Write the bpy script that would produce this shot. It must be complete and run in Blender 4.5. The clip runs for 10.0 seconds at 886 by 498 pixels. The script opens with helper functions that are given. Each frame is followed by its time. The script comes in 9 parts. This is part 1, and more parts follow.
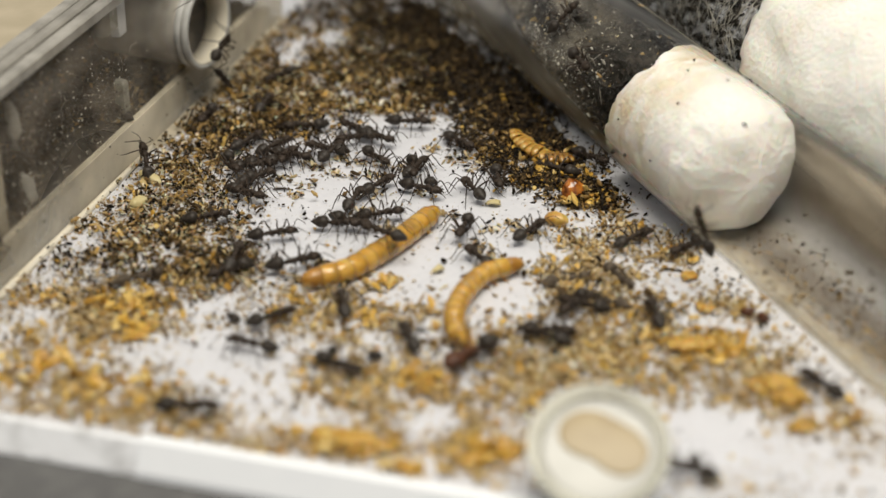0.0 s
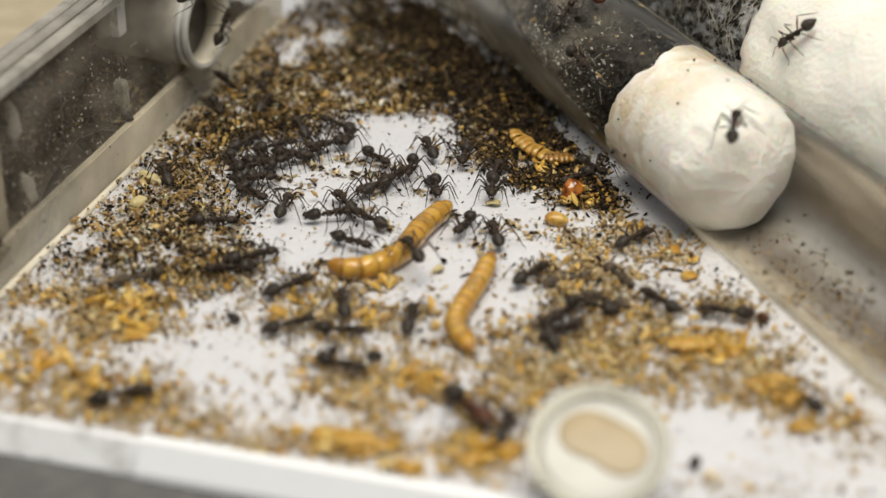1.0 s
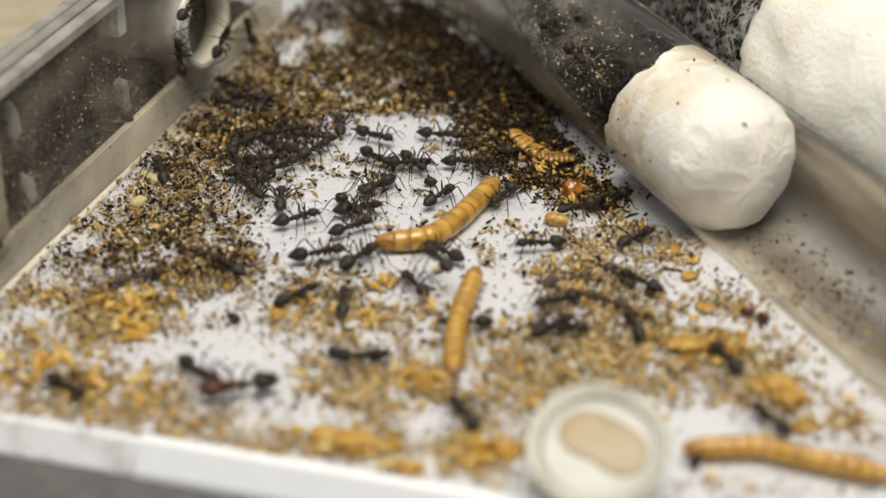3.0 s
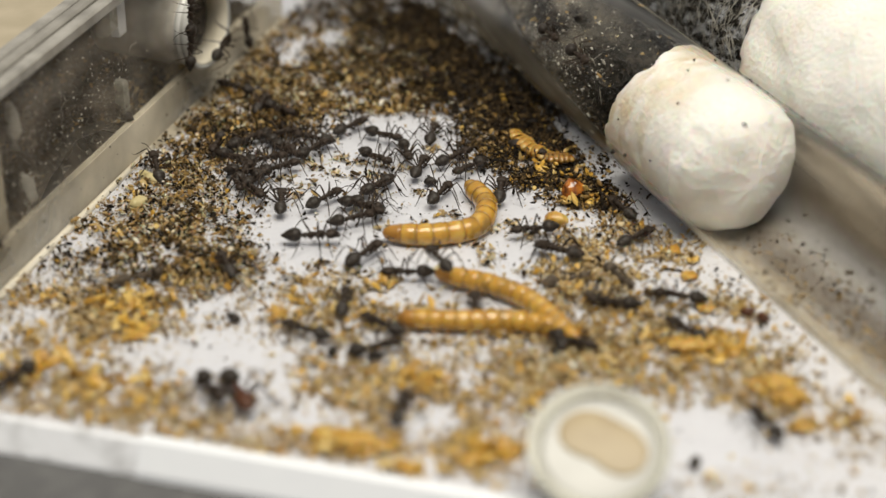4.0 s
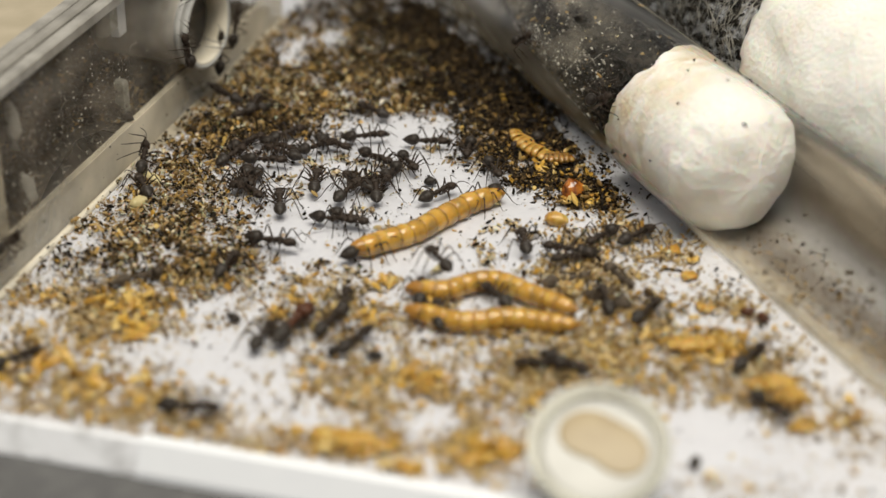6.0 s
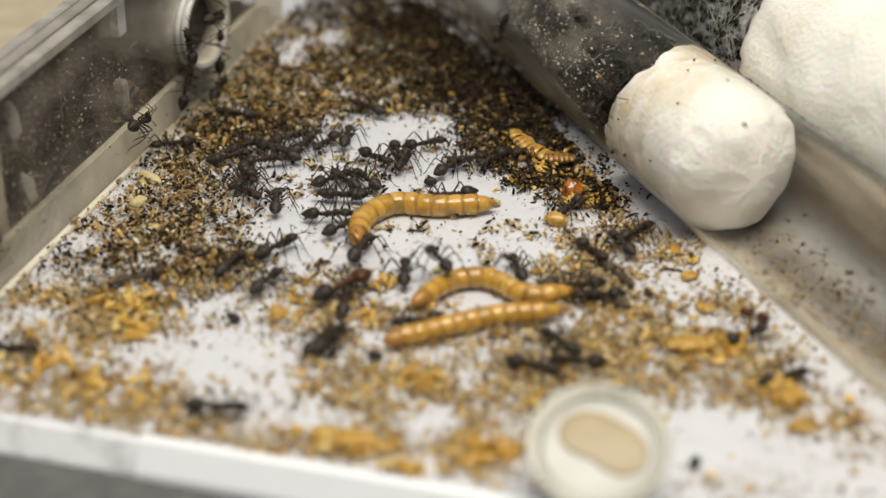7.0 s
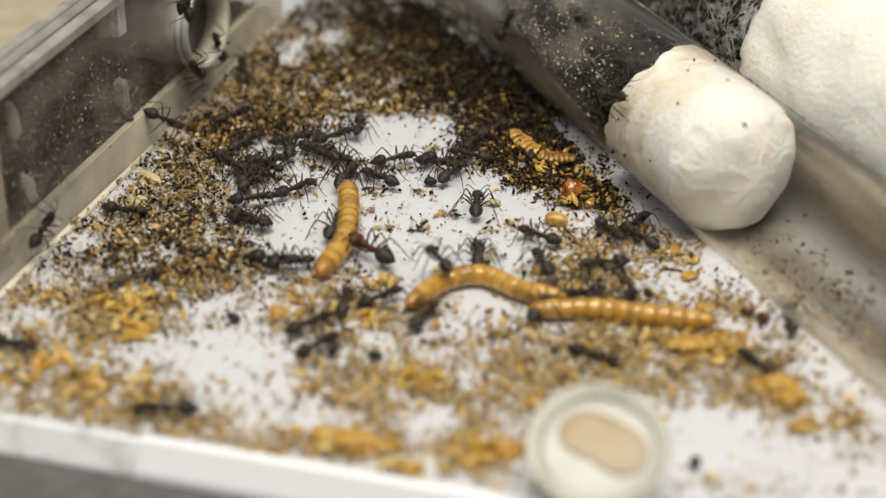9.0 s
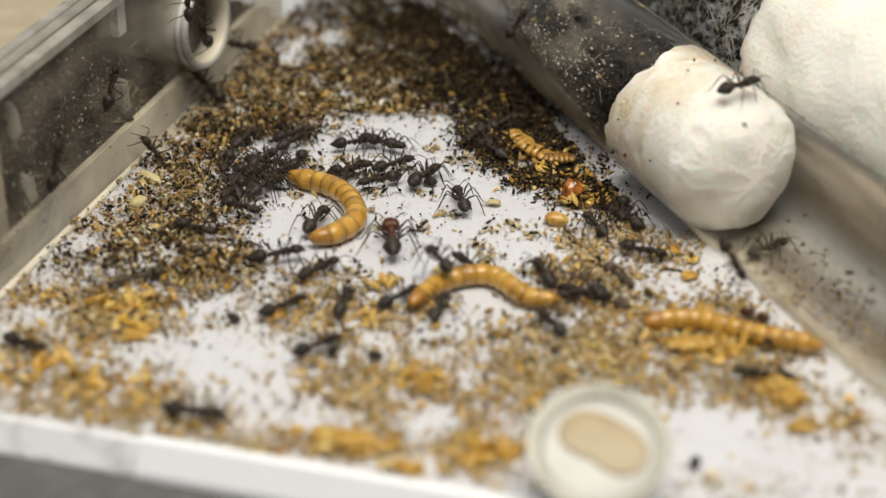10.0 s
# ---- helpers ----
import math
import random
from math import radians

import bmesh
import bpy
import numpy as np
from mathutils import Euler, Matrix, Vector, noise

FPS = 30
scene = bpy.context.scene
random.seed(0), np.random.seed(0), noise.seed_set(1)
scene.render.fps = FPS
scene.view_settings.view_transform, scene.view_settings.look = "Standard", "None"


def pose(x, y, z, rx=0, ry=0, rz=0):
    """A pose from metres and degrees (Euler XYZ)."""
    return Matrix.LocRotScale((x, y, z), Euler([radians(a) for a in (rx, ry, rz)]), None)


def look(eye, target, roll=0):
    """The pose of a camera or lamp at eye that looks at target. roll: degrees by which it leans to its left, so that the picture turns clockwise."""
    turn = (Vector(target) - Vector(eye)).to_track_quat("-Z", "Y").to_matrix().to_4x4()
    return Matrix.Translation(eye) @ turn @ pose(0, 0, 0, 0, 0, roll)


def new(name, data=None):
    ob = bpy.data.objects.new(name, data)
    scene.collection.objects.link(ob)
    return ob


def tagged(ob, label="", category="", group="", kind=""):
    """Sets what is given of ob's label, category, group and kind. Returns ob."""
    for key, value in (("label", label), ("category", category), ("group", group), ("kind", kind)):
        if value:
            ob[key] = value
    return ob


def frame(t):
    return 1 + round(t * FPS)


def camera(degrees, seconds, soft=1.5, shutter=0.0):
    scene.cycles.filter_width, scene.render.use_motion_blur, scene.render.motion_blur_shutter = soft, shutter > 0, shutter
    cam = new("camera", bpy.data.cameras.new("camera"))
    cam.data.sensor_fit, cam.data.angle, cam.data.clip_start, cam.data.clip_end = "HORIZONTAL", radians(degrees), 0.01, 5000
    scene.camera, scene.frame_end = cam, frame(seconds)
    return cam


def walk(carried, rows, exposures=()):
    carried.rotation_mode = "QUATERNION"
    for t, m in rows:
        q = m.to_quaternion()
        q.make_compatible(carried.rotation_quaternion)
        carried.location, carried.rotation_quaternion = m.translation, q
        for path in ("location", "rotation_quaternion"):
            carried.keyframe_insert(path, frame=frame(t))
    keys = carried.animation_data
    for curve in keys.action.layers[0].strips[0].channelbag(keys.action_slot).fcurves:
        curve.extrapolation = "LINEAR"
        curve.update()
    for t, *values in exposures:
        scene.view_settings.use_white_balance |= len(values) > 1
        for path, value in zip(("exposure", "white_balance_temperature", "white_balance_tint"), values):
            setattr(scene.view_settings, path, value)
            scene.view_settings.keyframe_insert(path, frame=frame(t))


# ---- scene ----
# A feeding tray of an ant colony: white floor, two glass nest tubes, a clear nest chamber behind the side wall.
MM = 0.001
cam = camera(25.99, 10.0, soft=1.5)
EYE = (0.0, -0.2194, 0.1157)
walk(cam, [(0.0, look(EYE, (0, 0, 0))), (10.0, look(EYE, (0, 0, 0)))], exposures=[(0.0, 0.0), (10.0, 0.0)])
cam.data.dof.use_dof = True
cam.data.dof.focus_distance = 0.263
cam.data.dof.aperture_fstop = 13.8

# ---- light: a bright room and one large lamp over the table ----
world = bpy.data.worlds.new("room_light")
scene.world = world
world.use_nodes = True
bg = world.node_tree.nodes["Background"]
bg.inputs["Color"].default_value = (1.0, 0.985, 0.96, 1)
bg.inputs["Strength"].default_value = 0.27
lamp = bpy.data.lights.new("table_lamp", "AREA")
lamp.shape, lamp.size, lamp.size_y, lamp.energy = "RECTANGLE", 0.50, 0.40, 4.75
lamp.color = (1.0, 0.935, 0.80)
new("table_lamp", lamp).matrix_world = look((0.05, -0.13, 0.60), (0.01, 0.02, 0))


# ---- materials ----
def material(name, stops, rough=0.5, scale=800.0, bump=0.0, metal=0.0, coat=0.0, island=False, spec=0.5, sss=0.0, detail=5.0, second=0.0, fine=0.0):
    """Principled surface; stops: colours from dark to light along a noise, or along a random value per island."""
    m = bpy.data.materials.new(name)
    m.use_nodes = True
    n, l = m.node_tree.nodes, m.node_tree.links
    b = n["Principled BSDF"]
    co = n.new("ShaderNodeTexCoord")
    tex = n.new("ShaderNodeTexNoise")
    tex.inputs["Scale"].default_value, tex.inputs["Detail"].default_value = scale, detail
    l.new(co.outputs["Object"], tex.inputs["Vector"])
    ramp = n.new("ShaderNodeValToRGB")
    while len(ramp.color_ramp.elements) < len(stops):
        ramp.color_ramp.elements.new(0.5)
    lo, hi = (0.0, 1.0) if island else (0.32, 0.68)
    for i, c in enumerate(stops):
        e = ramp.color_ramp.elements[i]
        e.position, e.color = lo + (hi - lo) * i / max(1, len(stops) - 1), (*c, 1)
    if island:
        geo = n.new("ShaderNodeNewGeometry")
        l.new(geo.outputs["Random Per Island"], ramp.inputs["Fac"])
    else:
        l.new(tex.outputs["Fac"], ramp.inputs["Fac"])
    out = ramp.outputs["Color"]
    if second:
        t2 = n.new("ShaderNodeTexNoise")
        t2.inputs["Scale"].default_value = scale / 7
        l.new(co.outputs["Object"], t2.inputs["Vector"])
        mix = n.new("ShaderNodeMix")
        mix.data_type, mix.blend_type = "RGBA", "MULTIPLY"
        mix.inputs["Factor"].default_value = second
        l.new(out, mix.inputs["A"])
        l.new(t2.outputs["Fac"], mix.inputs["B"])
        out = mix.outputs["Result"]
    l.new(out, b.inputs["Base Color"])
    b.inputs["Roughness"].default_value, b.inputs["Metallic"].default_value = rough, metal
    b.inputs["Specular IOR Level"].default_value, b.inputs["Coat Weight"].default_value = spec, coat
    b.inputs["Subsurface Weight"].default_value, b.inputs["Subsurface Scale"].default_value = sss, 0.0006
    if bump:
        bp = n.new("ShaderNodeBump")
        bp.inputs["Strength"].default_value, bp.inputs["Distance"].default_value = bump, 0.0003
        l.new(tex.outputs["Fac"], bp.inputs["Height"])
        if fine:
            t3 = n.new("ShaderNodeTexNoise")
            t3.inputs["Scale"].default_value, t3.inputs["Detail"].default_value = fine, 8
            l.new(co.outputs["Object"], t3.inputs["Vector"])
            l.new(t3.outputs["Fac"], bp.inputs["Height"])
        l.new(bp.outputs["Normal"], b.inputs["Normal"])
    return m


def clear(name, film=(0.7, 0.66, 0.58), dirt=0.06, scale=300.0, rough=0.04, stretch=(1, 1, 1), low=0.4, film_only=False):
    """Clear plastic or thin glass: see-through, glossy by Fresnel, with a patchy film of dirt. film_only: the film of
    dirt or painted light alone, which thins out by the mesh's "thick".
    """
    m = bpy.data.materials.new(name)
    m.use_nodes = True
    n, l = m.node_tree.nodes, m.node_tree.links
    n.clear()
    out, tr, gl, di = (n.new("ShaderNode" + k) for k in ("OutputMaterial", "BsdfTransparent", "BsdfGlossy", "BsdfDiffuse"))
    fr, fp, m1, m2 = n.new("ShaderNodeLayerWeight"), n.new("ShaderNodeMath"), n.new("ShaderNodeMixShader"), n.new("ShaderNodeMixShader")
    co, tex, ramp, mp = (n.new("ShaderNode" + k) for k in ("TexCoord", "TexNoise", "ValToRGB", "Mapping"))
    tr.inputs["Color"].default_value = (0.98, 0.98, 0.97, 1)
    di.inputs["Color"].default_value = (*film, 1)
    gl.inputs["Roughness"].default_value, fr.inputs["Blend"].default_value = rough, 0.5
    fp.operation, fp.inputs[1].default_value, fp.inputs[2].default_value = "POWER", 8.0, 0.0
    tex.inputs["Scale"].default_value, tex.inputs["Detail"].default_value = scale, 8
    mp.inputs["Scale"].default_value = stretch
    l.new(co.outputs["Object"], mp.inputs["Vector"])
    l.new(mp.outputs["Vector"], tex.inputs["Vector"])
    l.new(tex.outputs["Fac"], ramp.inputs["Fac"])
    ramp.color_ramp.elements[0].position, ramp.color_ramp.elements[0].color = 0.42, (dirt * low,) * 3 + (1,)
    ramp.color_ramp.elements[1].position, ramp.color_ramp.elements[1].color = 0.72, (min(1, dirt * 3),) * 3 + (1,)
    l.new(ramp.outputs["Color"], m1.inputs["Fac"])
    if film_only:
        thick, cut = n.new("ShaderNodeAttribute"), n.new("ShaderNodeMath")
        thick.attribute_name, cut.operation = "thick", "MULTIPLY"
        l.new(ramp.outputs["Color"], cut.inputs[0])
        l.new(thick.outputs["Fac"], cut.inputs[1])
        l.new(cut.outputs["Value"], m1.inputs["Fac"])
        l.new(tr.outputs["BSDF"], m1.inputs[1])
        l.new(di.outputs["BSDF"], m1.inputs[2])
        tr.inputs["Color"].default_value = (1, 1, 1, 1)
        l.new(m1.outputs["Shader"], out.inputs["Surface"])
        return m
    l.new(tr.outputs["BSDF"], m1.inputs[1])
    l.new(di.outputs["BSDF"], m1.inputs[2])
    l.new(fr.outputs["Facing"], fp.inputs[0])
    ad = n.new("ShaderNodeMath")
    ad.operation, ad.inputs[1].default_value, ad.inputs[2].default_value = "MULTIPLY_ADD", 0.6, 0.004
    l.new(fp.outputs["Value"], ad.inputs[0])
    l.new(ad.outputs["Value"], m2.inputs["Fac"])
    l.new(m1.outputs["Shader"], m2.inputs[1])
    l.new(gl.outputs["BSDF"], m2.inputs[2])
    l.new(m2.outputs["Shader"], out.inputs["Surface"])
    return m


WHITE = material("white_plastic", [(0.66, 0.67, 0.73), (0.71, 0.72, 0.775)], rough=0.28, scale=900, bump=0.02, second=0.1)
TAPE = material("white_tape", [(0.88, 0.91, 0.97), (0.90, 0.93, 0.985)], rough=0.3, scale=300, bump=0.03)
RIM = material("scuffed_rim", [(0.60, 0.61, 0.64), (0.84, 0.86, 0.91), (0.88, 0.90, 0.96)], rough=0.35, scale=260, bump=0.08)
TABLE = material("grey_table", [(0.085, 0.085, 0.088), (0.12, 0.12, 0.12)], rough=0.6, scale=500, bump=0.05)
COTTON = material("cotton", [(0.88, 0.84, 0.77), (0.92, 0.905, 0.88), (0.945, 0.935, 0.915), (0.955, 0.95, 0.94)], rough=0.95, scale=110, bump=0.95, sss=0.25, detail=9, fine=1300)
COTTON.node_tree.nodes["Principled BSDF"].inputs["Subsurface Scale"].default_value = 0.0014
def stained(name, base, tint, x0, x1):
    """A copy of a material with a blotchy brownish stain between two places along the object's x."""
    m = base.copy()
    m.name = name
    n, l = m.node_tree.nodes, m.node_tree.links
    p = n["Principled BSDF"]
    old = p.inputs["Base Color"].links[0].from_socket
    co, sep, mp, tex = (n.new("ShaderNode" + k) for k in ("TexCoord", "SeparateXYZ", "Mapping", "TexNoise"))
    up, ramp, mul, mix = (n.new("ShaderNode" + k) for k in ("MapRange", "ValToRGB", "Math", "MixRGB"))
    l.new(co.outputs["Object"], sep.inputs["Vector"])
    l.new(sep.outputs["X"], up.inputs["Value"])
    up.interpolation_type = "SMOOTHSTEP"
    up.inputs["From Min"].default_value, up.inputs["From Max"].default_value = x0, x1
    mp.inputs["Scale"].default_value = (2.2, 1, 1)
    l.new(co.outputs["Object"], mp.inputs["Vector"])
    l.new(mp.outputs["Vector"], tex.inputs["Vector"])
    tex.inputs["Scale"].default_value, tex.inputs["Detail"].default_value = 210, 7
    l.new(tex.outputs["Fac"], ramp.inputs["Fac"])
    ramp.color_ramp.elements[0].position, ramp.color_ramp.elements[1].position = 0.36, 0.66
    mul.operation = "MULTIPLY"
    l.new(up.outputs["Result"], mul.inputs[0])
    l.new(ramp.outputs["Color"], mul.inputs[1])
    l.new(mul.outputs["Value"], mix.inputs["Fac"])
    l.new(old, mix.inputs["Color1"])
    mix.inputs["Color2"].default_value = (*tint, 1)
    l.new(mix.outputs["Color"], p.inputs["Base Color"])
    return m


COTTON_STAINED = stained("stained_cotton_plug", COTTON, (0.66, 0.50, 0.29), 0.004, 0.023)
GLASS = clear("dusty_glass", dirt=0.006, scale=420, rough=0.3, stretch=(0.09, 1, 1), low=0.1)
ACRYLIC = clear("clear_acrylic", film=(0.62, 0.55, 0.46), dirt=0.075, scale=130, low=0.7)
FROST = clear("milky_acrylic", film=(0.82, 0.75, 0.61), dirt=0.66, scale=45, rough=0.2)
EDGE = material("acrylic_edge", [(0.29, 0.275, 0.245), (0.45, 0.43, 0.39)], rough=0.15, scale=220, second=0.4)
POLISH = material("polished_edge", [(0.34, 0.34, 0.33), (0.56, 0.56, 0.54), (0.74, 0.74, 0.72)], rough=0.12, scale=240)
LID = material("beige_lid", [(0.36, 0.31, 0.22), (0.44, 0.38, 0.28)], rough=0.5, scale=200)
LIP = material("clear_lip", [(0.22, 0.21, 0.19), (0.36, 0.345, 0.315), (0.48, 0.465, 0.43)], rough=0.15, scale=160)
GREY = material("grey_rubber", [(0.22, 0.21, 0.18), (0.32, 0.30, 0.26)], rough=0.5, scale=400)
MILKY = clear("milky_plastic", film=(0.82, 0.81, 0.73), dirt=0.5, scale=160, rough=0.1)
SOIL = material("dark_soil", [(0.014, 0.012, 0.010), (0.04, 0.034, 0.027), (0.085, 0.068, 0.05)], rough=0.8, scale=900, bump=0.8)
CREAM = material("cream_plastic", [(0.74, 0.68, 0.55), (0.82, 0.77, 0.66)], rough=0.35, scale=400)
CHITIN = material("black_chitin", [(0.017, 0.0125, 0.0095), (0.055, 0.041, 0.032)], rough=0.42, scale=1500, bump=0.2, spec=0.14)
GASTER = material("grey_black_chitin", [(0.017, 0.014, 0.012), (0.052, 0.043, 0.036)], rough=0.38, scale=1800, bump=0.15, spec=0.2)
RUST = material("rusty_chitin", [(0.05, 0.017, 0.008), (0.10, 0.036, 0.016)], rough=0.35, scale=1500, bump=0.15, spec=0.3)
LEDGE = material("beige_ledge", [(0.36, 0.32, 0.24), (0.50, 0.45, 0.36)], rough=0.4, scale=260, bump=0.05)
LEG = material("leg_chitin", [(0.017, 0.012, 0.009), (0.055, 0.038, 0.027)], rough=0.45, scale=2000, spec=0.2)
def worm_skin(name, stops, rough, coat, sss):
    """Glossy translucent larva skin; each ring differs a little in tone and has its own faint blotches."""
    m = material(name, stops, rough=rough, scale=420, coat=coat, sss=sss, bump=0.1)
    n, l = m.node_tree.nodes, m.node_tree.links
    info, tex = n.new("ShaderNodeObjectInfo"), next(x for x in n if x.type == "TEX_NOISE")
    co, add, mul = tex.inputs["Vector"].links[0].from_socket, n.new("ShaderNodeVectorMath"), n.new("ShaderNodeVectorMath")
    mul.operation = "SCALE"
    mul.inputs[0].default_value = (3.0, 1.7, 2.3)
    l.new(info.outputs["Random"], mul.inputs["Scale"])
    l.new(co, add.inputs[0])
    l.new(mul.outputs["Vector"], add.inputs[1])
    l.new(add.outputs["Vector"], tex.inputs["Vector"])
    m.node_tree.nodes["Principled BSDF"].inputs["Subsurface Radius"].default_value = (1.0, 0.55, 0.15)
    return m


DUSTY = material("dusty_chitin", [(0.055, 0.042, 0.032), (0.15, 0.12, 0.09)], rough=0.7, scale=1500, bump=0.3, spec=0.15)
WORM = worm_skin("mealworm_skin", [(0.30, 0.18, 0.045), (0.46, 0.255, 0.038), (0.57, 0.32, 0.05), (0.60, 0.40, 0.10)], 0.17, 0.6, 0.5)
WORM_BAND = worm_skin("mealworm_band", [(0.25, 0.12, 0.02), (0.40, 0.20, 0.032)], 0.3, 0.3, 0.25)
WORM_HEAD = worm_skin("mealworm_head", [(0.32, 0.15, 0.024), (0.47, 0.23, 0.035)], 0.3, 0.3, 0.25)
DARK_BITS = material("dark_crumbs", [(0.005, 0.004, 0.003), (0.013, 0.009, 0.006), (0.035, 0.023, 0.011), (0.085, 0.055, 0.023)], rough=0.65, island=True, spec=0.15)
TAN_BITS = material("tan_crumbs", [(0.045, 0.026, 0.010), (0.16, 0.092, 0.027), (0.32, 0.195, 0.052), (0.44, 0.31, 0.115)], rough=0.45, island=True)
LIGHT_BITS = material("light_crumbs", [(0.19, 0.125, 0.052), (0.35, 0.245, 0.108), (0.50, 0.37, 0.175), (0.67, 0.56, 0.36)], rough=0.45, island=True)
GOLD_BITS = material("golden_flakes", [(0.36, 0.19, 0.035), (0.56, 0.32, 0.045), (0.64, 0.41, 0.08), (0.62, 0.48, 0.20)], rough=0.35, island=True)
PALE_BITS = material("pale_crumbs", [(0.28, 0.22, 0.11), (0.46, 0.37, 0.20), (0.60, 0.52, 0.36), (0.70, 0.67, 0.58)], rough=0.35, island=True, sss=0.2)
HUSK = material("golden_husk", [(0.38, 0.20, 0.03), (0.52, 0.31, 0.06), (0.60, 0.40, 0.12)], rough=0.3, scale=900, coat=0.2, sss=0.2)
SKIN = material("golden_skin", [(0.30, 0.15, 0.024), (0.46, 0.26, 0.05), (0.56, 0.37, 0.11)], rough=0.25, scale=800, coat=0.4, sss=0.2)
DARK_HUSK = material("dark_husk", [(0.10, 0.045, 0.012), (0.26, 0.13, 0.03), (0.42, 0.24, 0.06)], rough=0.22, scale=700, coat=0.5, sss=0.15)
AMBER = material("amber_shell", [(0.09, 0.022, 0.006), (0.38, 0.12, 0.016), (0.50, 0.20, 0.03)], rough=0.12, scale=900, coat=0.9, bump=0.3)
NEST_BLACK = material("black_nest_waste", [(0.005, 0.0045, 0.004), (0.018, 0.015, 0.012), (0.06, 0.05, 0.04)], rough=0.7, scale=900, bump=0.8, spec=0.15)
PALE = material("pale_husk", [(0.50, 0.42, 0.20), (0.60, 0.52, 0.30)], rough=0.45, scale=900)
# Pale tone of the rods that imitate glints on legs.
LEG_GLINT = material("pale_leg_glint", [(0.22, 0.20, 0.17), (0.50, 0.47, 0.41)], rough=0.5, scale=500)
SILK = material("grey_fluff", [(0.20, 0.19, 0.165), (0.46, 0.43, 0.38)], rough=0.9, scale=900)


# ---- mesh building ----
def mesh(name, verts, faces, mat, smooth=True):
    me = bpy.data.meshes.new(name)
    me.from_pydata([tuple(v) for v in verts], [], faces)
    me.materials.append(mat)
    if smooth:
        me.polygons.foreach_set("use_smooth", [True] * len(me.polygons))
    me.update()
    return me


def part(name, me, parent, label="", m=None):
    ob = new(name, me)
    ob.parent = parent
    if m is not None:
        ob.matrix_basis = m
    return tagged(ob, label)


def thing(name, label, category, group="", m=None, kind=""):
    ob = tagged(new(name), label, category, group, kind)
    ob.empty_display_size = 0.002
    if m is not None:
        ob.matrix_basis = m
    return ob


def lathe(profile, sides=24, closed=False):
    """Verts and faces of a profile of (along x, radius) turned about the x axis; closed joins the last ring to the first."""
    v = [(x, r * math.cos(2 * math.pi * k / sides), r * math.sin(2 * math.pi * k / sides)) for x, r in profile for k in range(sides)]
    f, n = [], len(profile)
    for i in range(n if closed else n - 1):
        j = (i + 1) % n
        f += [(i * sides + k, j * sides + k, j * sides + (k + 1) % sides, i * sides + (k + 1) % sides) for k in range(sides)]
    if not closed:
        f += [tuple(range(sides))[::1], tuple(range((n - 1) * sides, n * sides))[::-1]]
    return v, f


def egg(a, b, c, x=0.0, y=0.0, z=0.0, taper=0.0, rings=8, sides=12):
    """An egg with half axes a, b, c, narrower towards +x by taper."""
    v, f = lathe([(-math.cos(math.pi * (i + 0.12) / (rings + 0.24)), math.sin(math.pi * (i + 0.12) / (rings + 0.24))) for i in range(rings + 1)], sides)
    return [(x + a * p, y + b * q * (1 - taper * p), z + c * s * (1 - taper * p)) for p, q, s in v], f


def tube(points, radii, sides=6):
    """A bent tapering rod through the points."""
    v, f = [], []
    pts = [Vector(p) for p in points]
    for i, p in enumerate(pts):
        d = (pts[min(i + 1, len(pts) - 1)] - pts[max(i - 1, 0)]).normalized()
        s = d.cross(Vector((0.31, 0.17, 1))).normalized()
        t = d.cross(s)
        v += [p + radii[i] * (s * math.cos(2 * math.pi * k / sides) + t * math.sin(2 * math.pi * k / sides)) for k in range(sides)]
        if i:
            a, b = (i - 1) * sides, i * sides
            f += [(a + k, a + (k + 1) % sides, b + (k + 1) % sides, b + k) for k in range(sides)]
    f += [tuple(range(sides))[::-1], tuple(range(len(v) - sides, len(v)))]
    return v, f


def join(*pieces):
    v, f = [], []
    for pv, pf in pieces:
        o = len(v)
        v += list(pv)
        f += [tuple(i + o for i in q) for q in pf]
    return v, f


def prism(corners, z0, z1, bevel=0.4):
    """An upright slab over a polygon of corners, its upper edge bevelled."""
    c = Vector((sum(p[0] for p in corners) / len(corners), sum(p[1] for p in corners) / len(corners)))
    n = len(corners)
    inner = []
    for i in range(n):
        a, b, d = (Vector(corners[(i + k) % n]) for k in (-1, 0, 1))
        w = ((a - b).normalized() + (d - b).normalized())
        w = w.normalized() if w.length > 1e-6 else (c - b).normalized()
        if w.dot(c - b) < 0:
            w = -w
        inner.append(b + w * bevel * 1.2)
    v = [(p[0], p[1], z0) for p in corners] + [(p[0], p[1], z1 - bevel) for p in corners] + [(p[0], p[1], z1) for p in inner]
    f = [tuple(range(n))[::-1], tuple(range(2 * n, 3 * n))]
    for r in (0, n):
        f += [(r + i, r + (i + 1) % n, r + n + (i + 1) % n, r + n + i) for i in range(n)]
    return v, f


def mm(vf):
    return [Vector(p) * MM for p in vf[0]], vf[1]


def roughen(vf, amount, size, seed=0.0):
    return [Vector(p) + noise.noise_vector(Vector(p) / size + Vector((seed, seed * 1.7, 0))) * amount for p in vf[0]], vf[1]


def mmpose(x, y, z, rx=0, ry=0, rz=0):
    return pose(x * MM, y * MM, z * MM, rx, ry, rz)


def setting(name, vf, mat, label, category, m=None, smooth=False):
    ob = tagged(new(name, mesh(name, *mm(vf), mat, smooth)), label, category, kind="structure")
    if m is not None:
        ob.matrix_basis = m
    return ob


